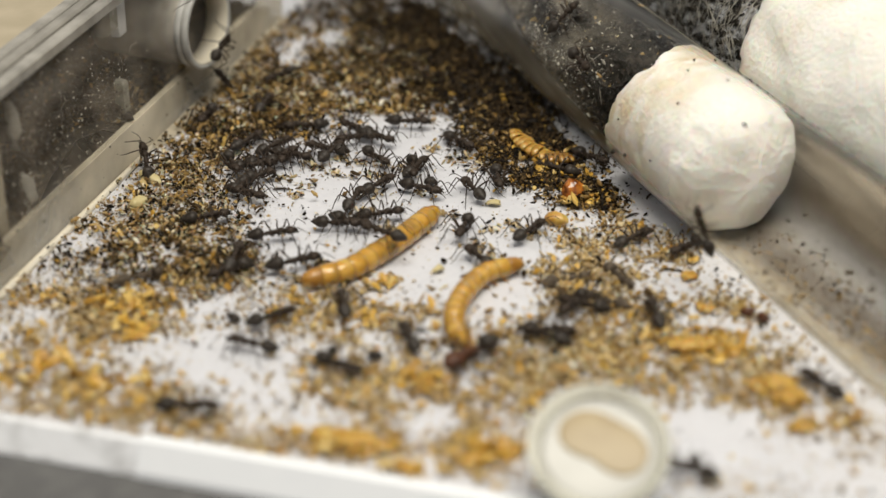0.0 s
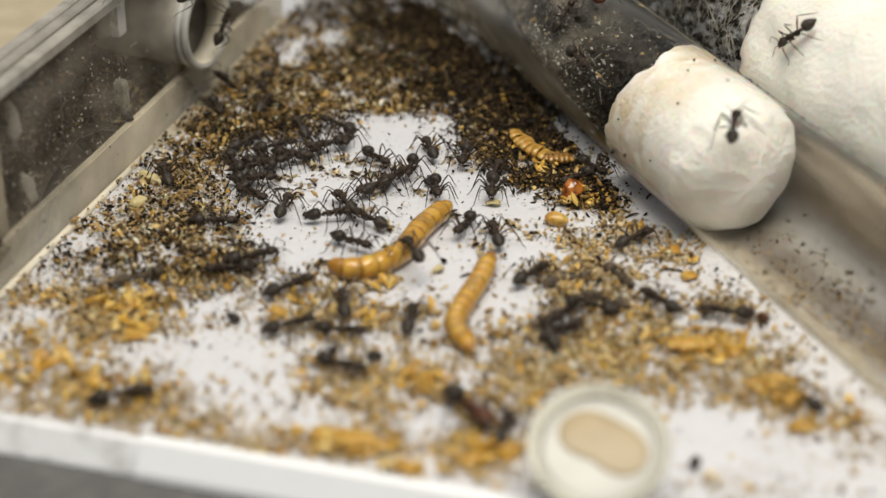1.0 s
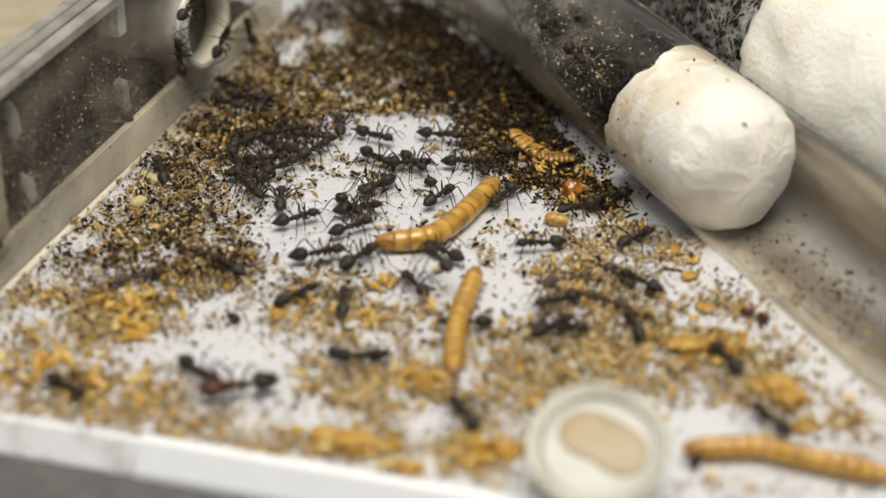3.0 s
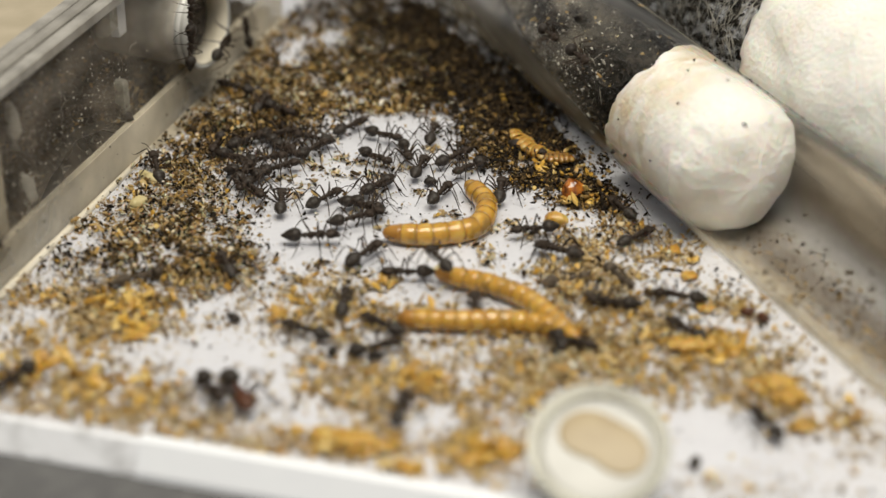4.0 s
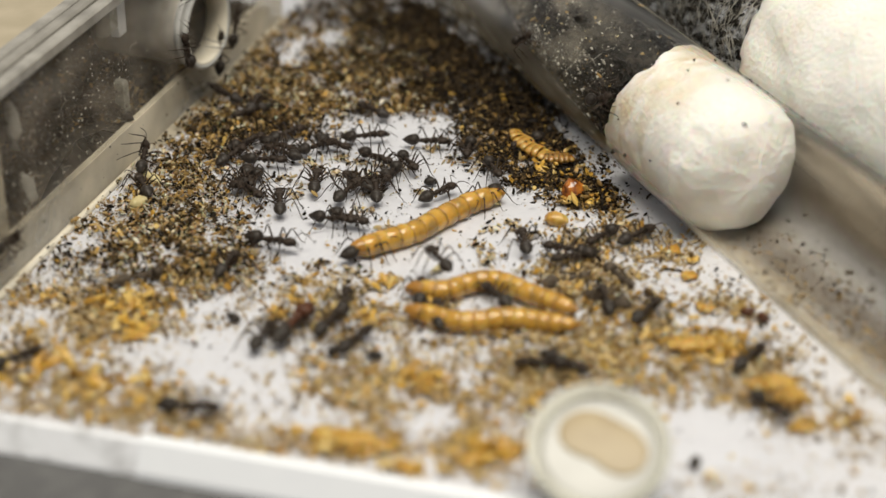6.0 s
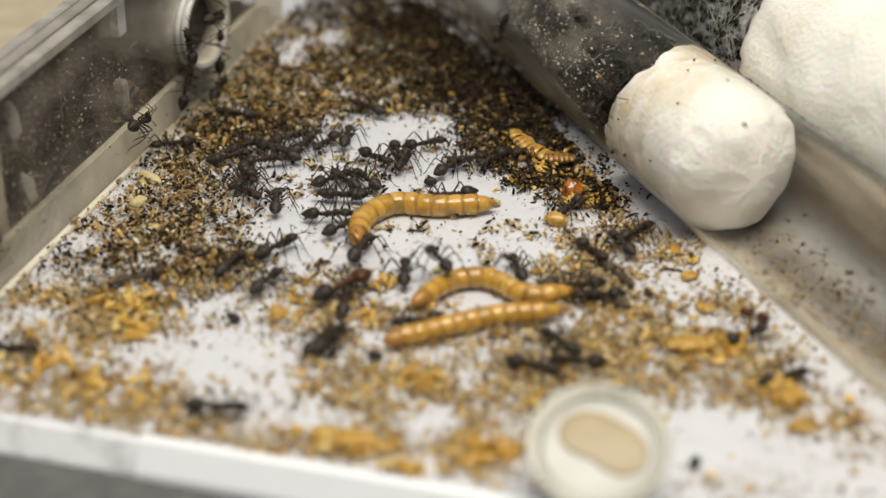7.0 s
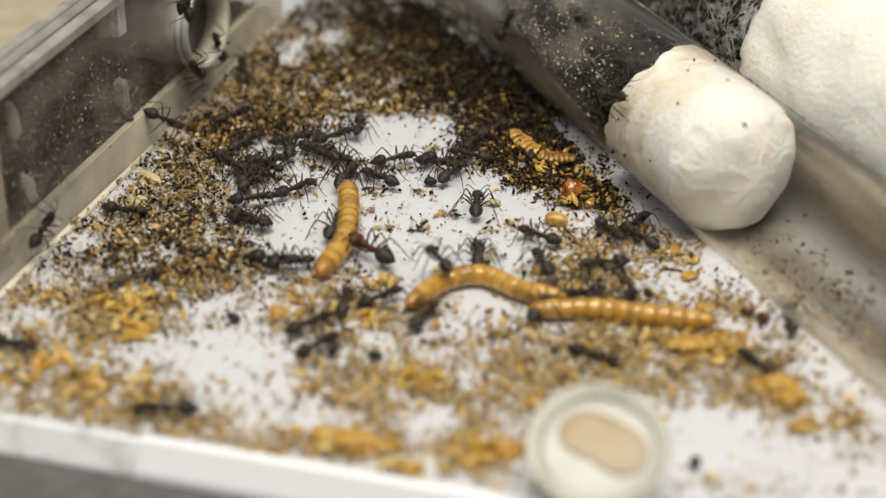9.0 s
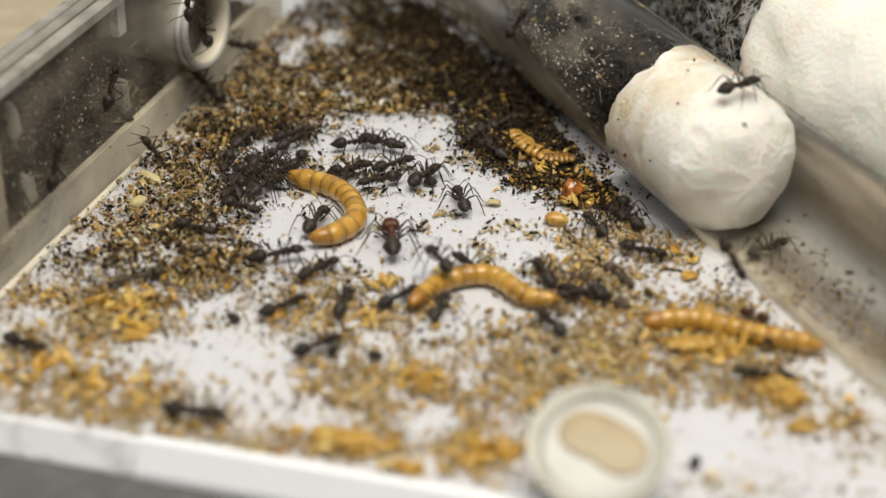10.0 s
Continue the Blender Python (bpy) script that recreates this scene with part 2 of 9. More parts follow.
# ---- table, tray floor, front rim ----
WALL_A, WALL_DEG = (-52.9, -5.1), 73.6
setting("table", prism([(-700, -500), (700, -500), (700, 900), (-700, 900)], -34, -3.3, 2), TABLE, "dark grey matt table top under the tray", "table")
DIR = Vector((math.cos(radians(WALL_DEG)), math.sin(radians(WALL_DEG))))
OUT = Vector((-DIR.y, DIR.x))


def wall_at(along, out):
    """Tray plan: along the side wall from its first corner, and outward from its inner face."""
    p = Vector(WALL_A) + DIR * along + OUT * out
    return (p.x, p.y)


def front_bar(profile, out0, out1, mat, name, label, category):
    """A bar along the tray's front: profile of (along, z), from out0 to out1."""
    n = len(profile)
    v = [(*wall_at(a, o), z) for o in (out0, out1) for a, z in profile]
    f = [tuple(range(n)), tuple(range(n, 2 * n))[::-1]] + [(i, (i + 1) % n, n + (i + 1) % n, n + i)[::-1] for i in range(n)]
    return setting(name, (v, f), mat, label, category)


floor = setting("floor", prism([wall_at(-32.0, 60), wall_at(-32.0, -220), wall_at(230, -220), wall_at(230, 60)], -1.5, 0, 0.3), WHITE,
                "glossy white plastic tray floor littered with crumbs", "floor")
front_bar([(-32.05, -3.25), (-32.05, 0.2), (-32.25, 0.35), (-32.7, 0.35), (-32.95, 0.2), (-34.35, -2.5), (-34.5, -2.75), (-34.6, -3.25)], 60, -220, RIM, "trim_front", "scuffed white plastic front rim of the tray", "rim")
front_bar([(-31.7, 0.05), (-31.75, 0.6), (-32.0, 0.8), (-32.75, 0.8), (-33.1, 0.6), (-34.8, -2.4), (-34.9, -3.2), (-34.65, -3.2), (-34.4, -2.3), (-32.9, 0.42)], -30.7, -210, TAPE, "trim_tape", "smooth bright white strip on the front rim", "strip")
setting("trim_base", prism([wall_at(-32.1, -219), wall_at(-32.1, 59), wall_at(229, 59), wall_at(229, -219)], -3.28, -1.55, 0.2), RIM, "white underside of the tray", "tray base")

# ---- clear side wall with the nest chamber behind it ----
WM = mmpose(WALL_A[0], WALL_A[1], 0, 0, 0, WALL_DEG)  # x along the wall, y outward, z up
wall = thing("wall_west", "clear acrylic side wall with a milky foot", "wall", m=WM, kind="structure")
part("pane", mesh("pane", *mm(prism([(-32, 0), (92, 0), (92, 1.0), (-32, 1.0)], 5.8, 24, 0.15)), ACRYLIC, False), wall)
part("foot", mesh("foot", *mm(prism([(-32, -0.05), (92, -0.05), (92, 1.0), (-32, 1.0)], 0, 5.78, 0.04)), FROST, False), wall, "milky translucent lower strip")
for name, y0, y1, z0, z1, mat, label in (("top_edge", -0.3, 1.5, 24.05, 25.6, LIP, "bright polished inner lip of the top edge"), ("groove", 1.55, 2.15, 24.05, 24.9, GREY, "dark groove along the top edge"),
                                         ("top_edge", 2.2, 3.9, 24.05, 25.5, EDGE, "grey clear strip of the top edge"), ("top_edge", 3.95, 5.6, 24.05, 25.75, LIP, "bright polished outer lip of the top edge")):
    part(name, mesh(name, *mm(prism([(-32, y0), (92, y0), (92, y1), (-32, y1)], z0, z1, 0.3)), mat, False), wall, label)
part("end_block", mesh("end_block", *mm(prism([(-32, 1.05), (-1.2, 1.05), (-1.2, 4.0), (-32, 4.0)], 5.8, 23.9, 0.4)), FROST, False), wall, "milky end block of the chamber")
setting("trim_bead", tube([(-31.5, -0.75, 0.3), (0, -0.7, 0.32), (20, -0.75, 0.3), (37.5, -0.7, 0.3)], [0.5, 0.55, 0.5, 0.4], 8), CREAM, "thin cream sealant bead along the foot of the wall", "sealant", WM, True)
setting("trim_ledge", prism([(37.6, -0.06), (37.6, -1.6), (46, -2.6), (73, -3.2), (92, -1.2), (92, -0.06)], 0.004, 0.25, 0.1), LEDGE, "beige ledge of the connector foot on the floor", "ledge", WM)
setting("wall_chamber", prism([(-32, 40), (92, 40), (92, 43), (-32, 43)], 0, 25, 0.3), EDGE, "grey far wall of the nest chamber", "wall", WM)
nest = thing("nest_connector", "ringed tube connector with a cream sleeve in the clear wall", "connector", m=WM @ mmpose(54.9, 0, 12.9, 0, 0, -97))
BARREL = clear("hazy_barrel", film=(0.78, 0.74, 0.68), dirt=0.62, scale=140, rough=0.15, low=0.7)
part("barrel", mesh("barrel", *mm(lathe([(-13.5, 6.2), (-13.3, 6.4), (0.85, 6.4), (0.85, 6.0), (-13.5, 6.0)], 48, True)), BARREL), nest, "hazy grey clear barrel behind the wall")
part("flange", mesh("flange", *mm(lathe([(0.9, 6.25), (1.05, 6.6), (1.75, 6.6), (1.85, 6.4), (2.05, 6.4), (2.15, 6.65), (2.95, 6.65), (3.15, 6.4), (3.15, 6.0), (0.9, 6.0)], 48, True)), POLISH), nest, "bright polished double rim")
part("sleeve", mesh("sleeve", *mm(lathe([(-0.4, 5.9), (3.0, 5.95), (3.05, 5.75), (2.9, 5.6), (-0.4, 5.5)], 48, True)), CREAM), nest, "cream sleeve, open to the tray")
# Soil colour on neck and end disc gives the shade inside the hole.
part("neck", mesh("neck", *mm(lathe([(-9.0, 5.9), (-0.45, 5.9), (-0.45, 5.45), (-9.0, 5.2)], 44, True)), SOIL), nest, "neck leading into the nest, coloured dark for the shade in its bore")
part("plug", mesh("plug", *mm(lathe([(-9.0, 5.15), (-7.0, 5.15), (-7.0, 0.05), (-9.0, 0.05)], 32)), SOIL), nest, "dark disc painted for the shaded depth of the bore")
bracket = thing("bracket", "small clear plastic bracket inside the chamber wall", "bracket", m=WM @ mmpose(34.2, 1.05, 5.8))
part("tab", mesh("tab", *mm(prism([(-0.9, 0), (0.9, 0), (0.9, 2.2), (-0.9, 2.2)], 0, 6.0, 0.5)), MILKY, False), bracket)
part("arm", mesh("arm", *mm(prism([(-7.5, 0), (-0.95, 0), (-0.95, 1.6), (-7.5, 1.6)], 4.6, 5.9, 0.3)), ACRYLIC, False), bracket)

clip = thing("hanging_tab", "small clear plastic tab hanging under the chamber lid", "tab", m=WM @ mmpose(35.2, 1.3, 18.2))
part("tab", mesh("tab", *mm(prism([(-1.2, 0), (1.2, 0), (1.2, 1.2), (-1.2, 1.2)], 0, 5.8, 0.5)), TAPE, False), clip, "milky white end")
part("arm", mesh("arm", *mm(prism([(-5.5, 0), (-1.25, 0), (-1.25, 1.2), (-5.5, 1.2)], 1.6, 5.8, 0.5)), MILKY, False), clip, "clear plastic arm")

# ---- two glass nest tubes, side by side on the floor, with cotton plugs ----
TUBE_DEG, TUBE_X, COTTON2 = 111.8, 39.24, 27.0
TDIR = Vector((math.cos(radians(TUBE_DEG)), math.sin(radians(TUBE_DEG)), 0))
TSIDE = Vector((TDIR.y, -TDIR.x, 0))


def tube_pose(side):
    c = Vector((TUBE_X, 0, 15.0 if side else 10.0)) + TSIDE * side
    return mmpose(c.x, c.y, c.z, 0, 0, TUBE_DEG)


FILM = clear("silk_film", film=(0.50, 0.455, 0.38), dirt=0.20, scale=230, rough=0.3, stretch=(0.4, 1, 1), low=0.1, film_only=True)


# Pale beige that imitates the highlight along the tube's upper edge.
EDGE_SHEEN = clear("painted_edge_sheen", film=(0.72, 0.66, 0.54), dirt=0.26, scale=300, rough=0.4, stretch=(0.15, 1, 1), low=0.4, film_only=True)
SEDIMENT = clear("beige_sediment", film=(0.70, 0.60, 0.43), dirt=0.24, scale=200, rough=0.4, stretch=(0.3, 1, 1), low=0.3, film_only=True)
# Grey-beige colour in place of the reflection on the glass top.
GLASS_SHEEN = clear("painted_glass_sheen", film=(0.46, 0.40, 0.32), dirt=0.24, scale=160, rough=0.4, stretch=(0.2, 1, 1), low=0.6, film_only=True)
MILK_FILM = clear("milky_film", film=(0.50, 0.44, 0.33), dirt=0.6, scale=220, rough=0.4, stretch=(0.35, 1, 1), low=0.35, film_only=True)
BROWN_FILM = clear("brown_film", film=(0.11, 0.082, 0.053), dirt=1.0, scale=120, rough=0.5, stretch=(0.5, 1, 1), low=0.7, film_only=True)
# Pale colour for floor light scattered in the tube's glass foot.
FOOT_SCATTER = clear("painted_foot_scatter", film=(0.80, 0.75, 0.64), dirt=0.34, scale=150, rough=0.4, stretch=(0.2, 1, 1), low=0.7, film_only=True)


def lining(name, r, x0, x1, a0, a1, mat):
    """A dull film, of dirt or of painted light, inside a tube, over part of its round, thick in the middle and thinning
    out to its edges.
    """
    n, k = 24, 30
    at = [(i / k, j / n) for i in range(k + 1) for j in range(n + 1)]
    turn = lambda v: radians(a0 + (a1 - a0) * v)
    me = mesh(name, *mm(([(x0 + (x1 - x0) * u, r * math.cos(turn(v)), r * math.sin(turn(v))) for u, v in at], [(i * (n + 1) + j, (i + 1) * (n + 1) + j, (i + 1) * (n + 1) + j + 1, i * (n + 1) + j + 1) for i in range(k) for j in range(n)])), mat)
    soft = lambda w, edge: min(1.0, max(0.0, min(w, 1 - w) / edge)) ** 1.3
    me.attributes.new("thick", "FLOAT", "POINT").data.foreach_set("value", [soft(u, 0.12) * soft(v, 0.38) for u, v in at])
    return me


def glass_tube(side, r, label):
    t = thing("test_tube", label, "test tube", "glass nest tubes", tube_pose(side))
    part("glass", mesh("glass", *mm(lathe([(-78, r - 0.1), (-77.4, r), (150, r), (150, r - 0.12), (-77.4, r - 0.12), (-78, r - 0.3)], 72, True)), GLASS), t)
    part("mouth_rim", mesh("mouth_rim", *mm(lathe([(-79.2, r + 0.3), (-78.3, r + 0.5), (-77.4, r + 0.25), (-77.2, r + 0.03), (-77.2, r + 0.01), (-78.1, r - 0.1), (-79.2, r - 0.7)], 48, True)), GLASS), t, "thick rounded glass rim")
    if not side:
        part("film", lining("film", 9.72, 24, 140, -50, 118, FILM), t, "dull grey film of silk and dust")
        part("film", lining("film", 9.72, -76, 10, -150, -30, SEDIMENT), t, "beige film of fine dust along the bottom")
        part("film", lining("film", 9.76, -76, 120, 113, 124, EDGE_SHEEN), t, "pale strip painted for the bright edge of the glass")
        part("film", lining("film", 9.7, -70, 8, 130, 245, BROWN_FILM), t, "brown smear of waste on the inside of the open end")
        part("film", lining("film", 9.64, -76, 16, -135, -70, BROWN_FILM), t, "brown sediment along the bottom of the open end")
        part("film", lining("film", 9.68, -76, 16, -80, 14, FOOT_SCATTER), t, "pale beige sheet for light scattered in the foot of the open end")
        part("film", lining("film", 9.66, -76, 2, 40, 128, GLASS_SHEEN), t, "thin grey sheet painted for the reflection on the open end")
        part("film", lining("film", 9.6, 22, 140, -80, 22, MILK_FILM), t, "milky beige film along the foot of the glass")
    for pane in t.children:
        pane.visible_shadow = False
    return t


def cotton(side, full, x0, x1, blunt, label, seed):
    n = 66
    prof = []
    for i in range(n + 1):
        u = i / n
        e = min(1.0, u * abs(x1 - x0) / 8.5, (1 - u) * abs(x1 - x0) / blunt)
        prof.append((x0 + (x1 - x0) * u, (full - 0.2) * math.sqrt(max(0.0, 1 - (1 - e) ** 2.2)) + 0.25))
    vf = roughen(lathe(prof, 96), 1.2, 7.5, seed)
    vf = roughen(roughen(vf, 0.35, 2.4, seed + 3), 0.12, 0.7, seed + 5)
    v = []
    for p in vf[0]:
        if not side and p[0] > 12:
            p = Vector((p[0] - max(0.0, p[2] + 1.0) * 0.36 * min(1.0, (p[0] - 12) / 12) + 9.0 * max(0.0, (-0.6 * p[1] + 0.8 * p[2]) / 9 - 0.45) ** 1.2 * min(1.0, (p[0] - 12) / 12), p[1], p[2]))
        if p[0] > x1 - 6:
            p = p + noise.noise_vector(p / 1.5) * 0.55
        r = math.hypot(p[1], p[2])
        k = min(1.0, (full - 0.05) / r) if r > 0 else 1
        v.append((p[0], p[1] * k, p[2] * k))
    return tagged(new("cotton_plug", mesh("cotton_plug", *mm((v, vf[1])), COTTON if side else COTTON_STAINED)), label, "cotton plug", "cotton plugs"), tube_pose(side)


glass_tube(0, 10.0, "dusty glass test tube with ants and a cotton plug")
glass_tube(24.6, 15.0, "wide glass test tube lying beside the first, filled with cotton")
for side, full, x0, x1, blunt, label, seed in ((0, 9.75, -0.5, 26.2, 4.0, "rounded off-white cotton plug with brownish stains", 1.0), (24.6, 14.8, -60.0, COTTON2, 6.0, "long white cotton wad in the second tube", 7.0)):
    plug, m = cotton(side, full, x0, x1, blunt, label, seed)
    plug.matrix_basis = m

# ---- round feeding cup near the front ----
cup = thing("feeding_cup", "small round clear cup with a beige drop of food", "cup", m=mmpose(15.9, -55.6, 5.0, 0, 0, 0) @ pose(0, 0, 0, 27, -3, 0) @ pose(0, 0, 0, 0, -90, 0))
BOWL = clear("milky_bowl", film=(0.90, 0.90, 0.84), dirt=0.5, scale=120, rough=0.1, low=0.7)
RIDGE = material("greyish_ridge", [(0.58, 0.57, 0.47), (0.68, 0.67, 0.58)], rough=0.2, scale=200)
part("bowl", mesh("bowl", *mm(lathe([(-4.75, 0.4), (-4.55, 2.2), (-3.6, 4.4), (-1.9, 6.1), (0.2, 7.0), (2.0, 7.35), (2.7, 7.25), (2.78, 6.95), (2.6, 6.7), (2.2, 6.4), (1.7, 6.05), (1.35, 5.8), (1.3, 0.4)], 56, True)), BOWL), cup, "milky clear round bowl")
part("lip", mesh("lip", *mm(lathe([(2.55, 7.35), (2.85, 7.45), (3.1, 7.25), (3.1, 6.95), (2.75, 6.85)], 56, True)), MILKY), cup, "thin pale clear lip")
part("inner_rim", mesh("inner_rim", *mm(lathe([(2.1, 6.4), (2.4, 6.45), (2.45, 6.3), (2.35, 6.15), (2.05, 6.2)], 56, True)), RIDGE), cup, "pale ridge round the well")
part("base", mesh("base", *mm(lathe([(1.35, 0.1), (1.35, 5.75), (1.85, 6.0), (1.6, 5.2), (1.5, 4.2), (1.5, 0.1)], 48)), material("cup_bottom", [(0.50, 0.50, 0.48), (0.57, 0.57, 0.55)], rough=0.35, scale=200)), cup, "whitish bottom")


def kidney():
    """A flat kidney-shaped drop: x up out of the well, y across it, z along it."""
    n, v, f = 40, [], []
    for lift, k in ((0.0, 1.0), (0.12, 0.98), (0.2, 0.9), (0.24, 0.4)):
        for i in range(n):
            a = 2 * math.pi * i / n
            r = 4.1 * (1 + 0.22 * math.cos(2 * (a - 0.95)) - 0.22 * max(0.0, math.cos(a - 2.55)) ** 2)
            v.append((1.52 + lift, k * r * math.cos(a) * 0.98, k * r * math.sin(a)))
    for j in range(3):
        f += [(j * n + i, j * n + (i + 1) % n, (j + 1) * n + (i + 1) % n, (j + 1) * n + i) for i in range(n)]
    return v, f + [tuple(range(3 * n, 4 * n)), tuple(range(n))[::-1]]


part("food", mesh("food", *mm(kidney()), material("beige_food", [(0.35, 0.27, 0.155), (0.41, 0.325, 0.195)], rough=0.35, scale=300)), cup, "beige drop of food", mmpose(0, 0.9, -0.5))


# ---- crumbs ----
PHI = (1 + 5 ** 0.5) / 2
ICO = np.array([(-1, PHI, 0), (1, PHI, 0), (-1, -PHI, 0), (1, -PHI, 0), (0, -1, PHI), (0, 1, PHI), (0, -1, -PHI), (0, 1, -PHI), (PHI, 0, -1), (PHI, 0, 1), (-PHI, 0, -1), (-PHI, 0, 1)]) / 1.9
ICO_FACES = np.array([(0, 11, 5), (0, 5, 1), (0, 1, 7), (0, 7, 10), (0, 10, 11), (1, 5, 9), (5, 11, 4), (11, 10, 2), (10, 7, 6), (7, 1, 8),
                      (3, 9, 4), (3, 4, 2), (3, 2, 6), (3, 6, 8), (3, 8, 9), (4, 9, 5), (2, 4, 11), (6, 2, 10), (8, 6, 7), (9, 8, 1)])


# bare stretches of floor: x, y, half width, half depth
CLEAN = [(-25.9, -28.0, 7.5, 6), (-21.3, -35.4, 7, 5), (-3.8, -7.5, 4, 5), (7.8, -12.5, 7.0, 6), (2.5, -9.0, 5, 4.5), (29.0, -8.5, 4.5, 5), (9.0, -3.5, 3.5, 3), (30.9, -45.7, 10, 8), (-13.0, 23.9, 7, 8), (-22.6, 4.9, 4.5, 6),
         (-7.0, 37.5, 4, 5), (3.6, 18.5, 4, 7), (-1.5, -40.1, 4, 4), (41.5, -47.9, 5, 5), (11.4, 1.7, 3.5, 4), (-17.8, 73.2, 2.5, 4), (-49.5, -17.5, 4, 4), (-24.1, 69.5, 2, 2.5), (-7.3, 54.4, 1.8, 2.5), (-1.2, 38.4, 3, 5), (-46.6, 1.7, 4, 3.5), (-45.1, 15.9, 2.5, 2.5), (20.5, 33.5, 2.5, 3.0), (23.0, 20.0, 3.0, 3.0), (27.0, 10.0, 3.0, 3.5)]


OCTA = np.array([(1, 0, 0), (-1, 0, 0), (0, 1, 0), (0, -1, 0), (0, 0, 1), (0, 0, -1)])
OCTA_FACES = np.array([(0, 2, 4), (2, 1, 4), (1, 3, 4), (3, 0, 4), (2, 0, 5), (1, 2, 5), (3, 1, 5), (0, 3, 5)])


def shards(at, s, lift, flat, heap, rng, form, faces):
    """Verts and faces of angular bits of the sizes s at the places at; each is a distorted, tilted form."""
    n, k = len(at), len(form)
    d = s[:, None] * np.column_stack([rng.uniform(0.6, 1.7, n), rng.uniform(0.4, 0.9, n), flat * rng.uniform(0.4, 1.0, n)]) * 0.5
    v = form[None] * rng.uniform(0.55, 1.3, (n, k, 1)) * d[:, None, :]
    a, b, c = rng.normal(size=n) * 0.5, rng.normal(size=n) * 0.5, rng.uniform(0, 6.283, n)
    for i, j, w in ((1, 2, a), (2, 0, b), (0, 1, c)):
        p, q = v[..., i].copy(), v[..., j].copy()
        v[..., i], v[..., j] = p * np.cos(w)[:, None] - q * np.sin(w)[:, None], p * np.sin(w)[:, None] + q * np.cos(w)[:, None]
    up = -v[..., 2].min(axis=1) + rng.random(n) ** 2 * heap + lift
    v += np.column_stack([at, up])[:, None, :]
    return v.reshape(-1, 3), (faces[None] + k * np.arange(n)[:, None, None]).reshape(-1, 3)


def crumbs(name, spots, sizes, mat, label, flat=0.6, seed=1, base=None, heap=0.5, bias=1.6, clump=1.5, fill=0.6, edge=None):
    """One object of many small angular bits: spots of (x, y, spread x, spread y, count), in millimetres on the floor. clump: how strongly they gather, fill: how many stay between."""
    rng = np.random.default_rng(seed)
    at = np.concatenate([np.column_stack([x + rng.normal(size=int(n)) * sx, y + rng.normal(size=int(n)) * sy]) for x, y, sx, sy, n in spots])
    if edge is not None:
        at = at[at[:, 1] > edge]
    s = sizes[0] * (sizes[1] / sizes[0]) ** (rng.random(len(at)) ** bias)
    if base is None:
        rel = at - np.array(WALL_A)
        along, out = rel @ np.array(DIR), rel @ np.array(OUT)
        side = (at - np.array((TUBE_X, 0))) @ np.array((TSIDE.x, TSIDE.y))
        keep = (out < -0.9) & (along > -31.4) & ((side < -7.5) | (rng.random(len(at)) < 0.25))
        # clumps and gaps: one field that all crumbs share, two of their own
        lump = np.array([0.6 * noise.noise(Vector((p[0] / 5.5, p[1] / 5.5, 2.0))) + 0.7 * noise.noise(Vector((p[0] / 2.3, p[1] / 2.3, 5.0 + 3.7 * seed)))
                         + 0.6 * noise.noise(Vector((p[0] / 0.9, p[1] / 0.9, 9.0 + 1.3 * seed))) for p in at])
        keep &= rng.random(len(at)) < np.clip(fill + clump * lump, 0.05, 1.0)
        for x, y, rx, ry in CLEAN:
            keep &= (((at[:, 0] - x) / rx) ** 2 + ((at[:, 1] - y) / ry) ** 2 > rng.uniform(0.15, 1.35, len(at))) | (rng.random(len(at)) < 0.2)
        at, s = at[keep], s[keep]
    lift = np.zeros(len(at)) if base is None else np.array([base(p[0], p[1], rng) for p in at])
    fine = (s < 0.36) & (base is None)
    v1, f1 = shards(at[~fine], s[~fine], lift[~fine], flat, heap, rng, ICO, ICO_FACES)
    v2, f2 = shards(at[fine], s[fine], lift[fine], flat, heap, rng, OCTA, OCTA_FACES)
    v, f = np.concatenate([v1, v2]), np.concatenate([f1, f2 + len(v1)])
    me = bpy.data.meshes.new(name)
    me.from_pydata(v * MM, [], f.tolist())
    me.materials.append(mat)
    return tagged(new(name, me), label, "crumbs", kind="stuff")


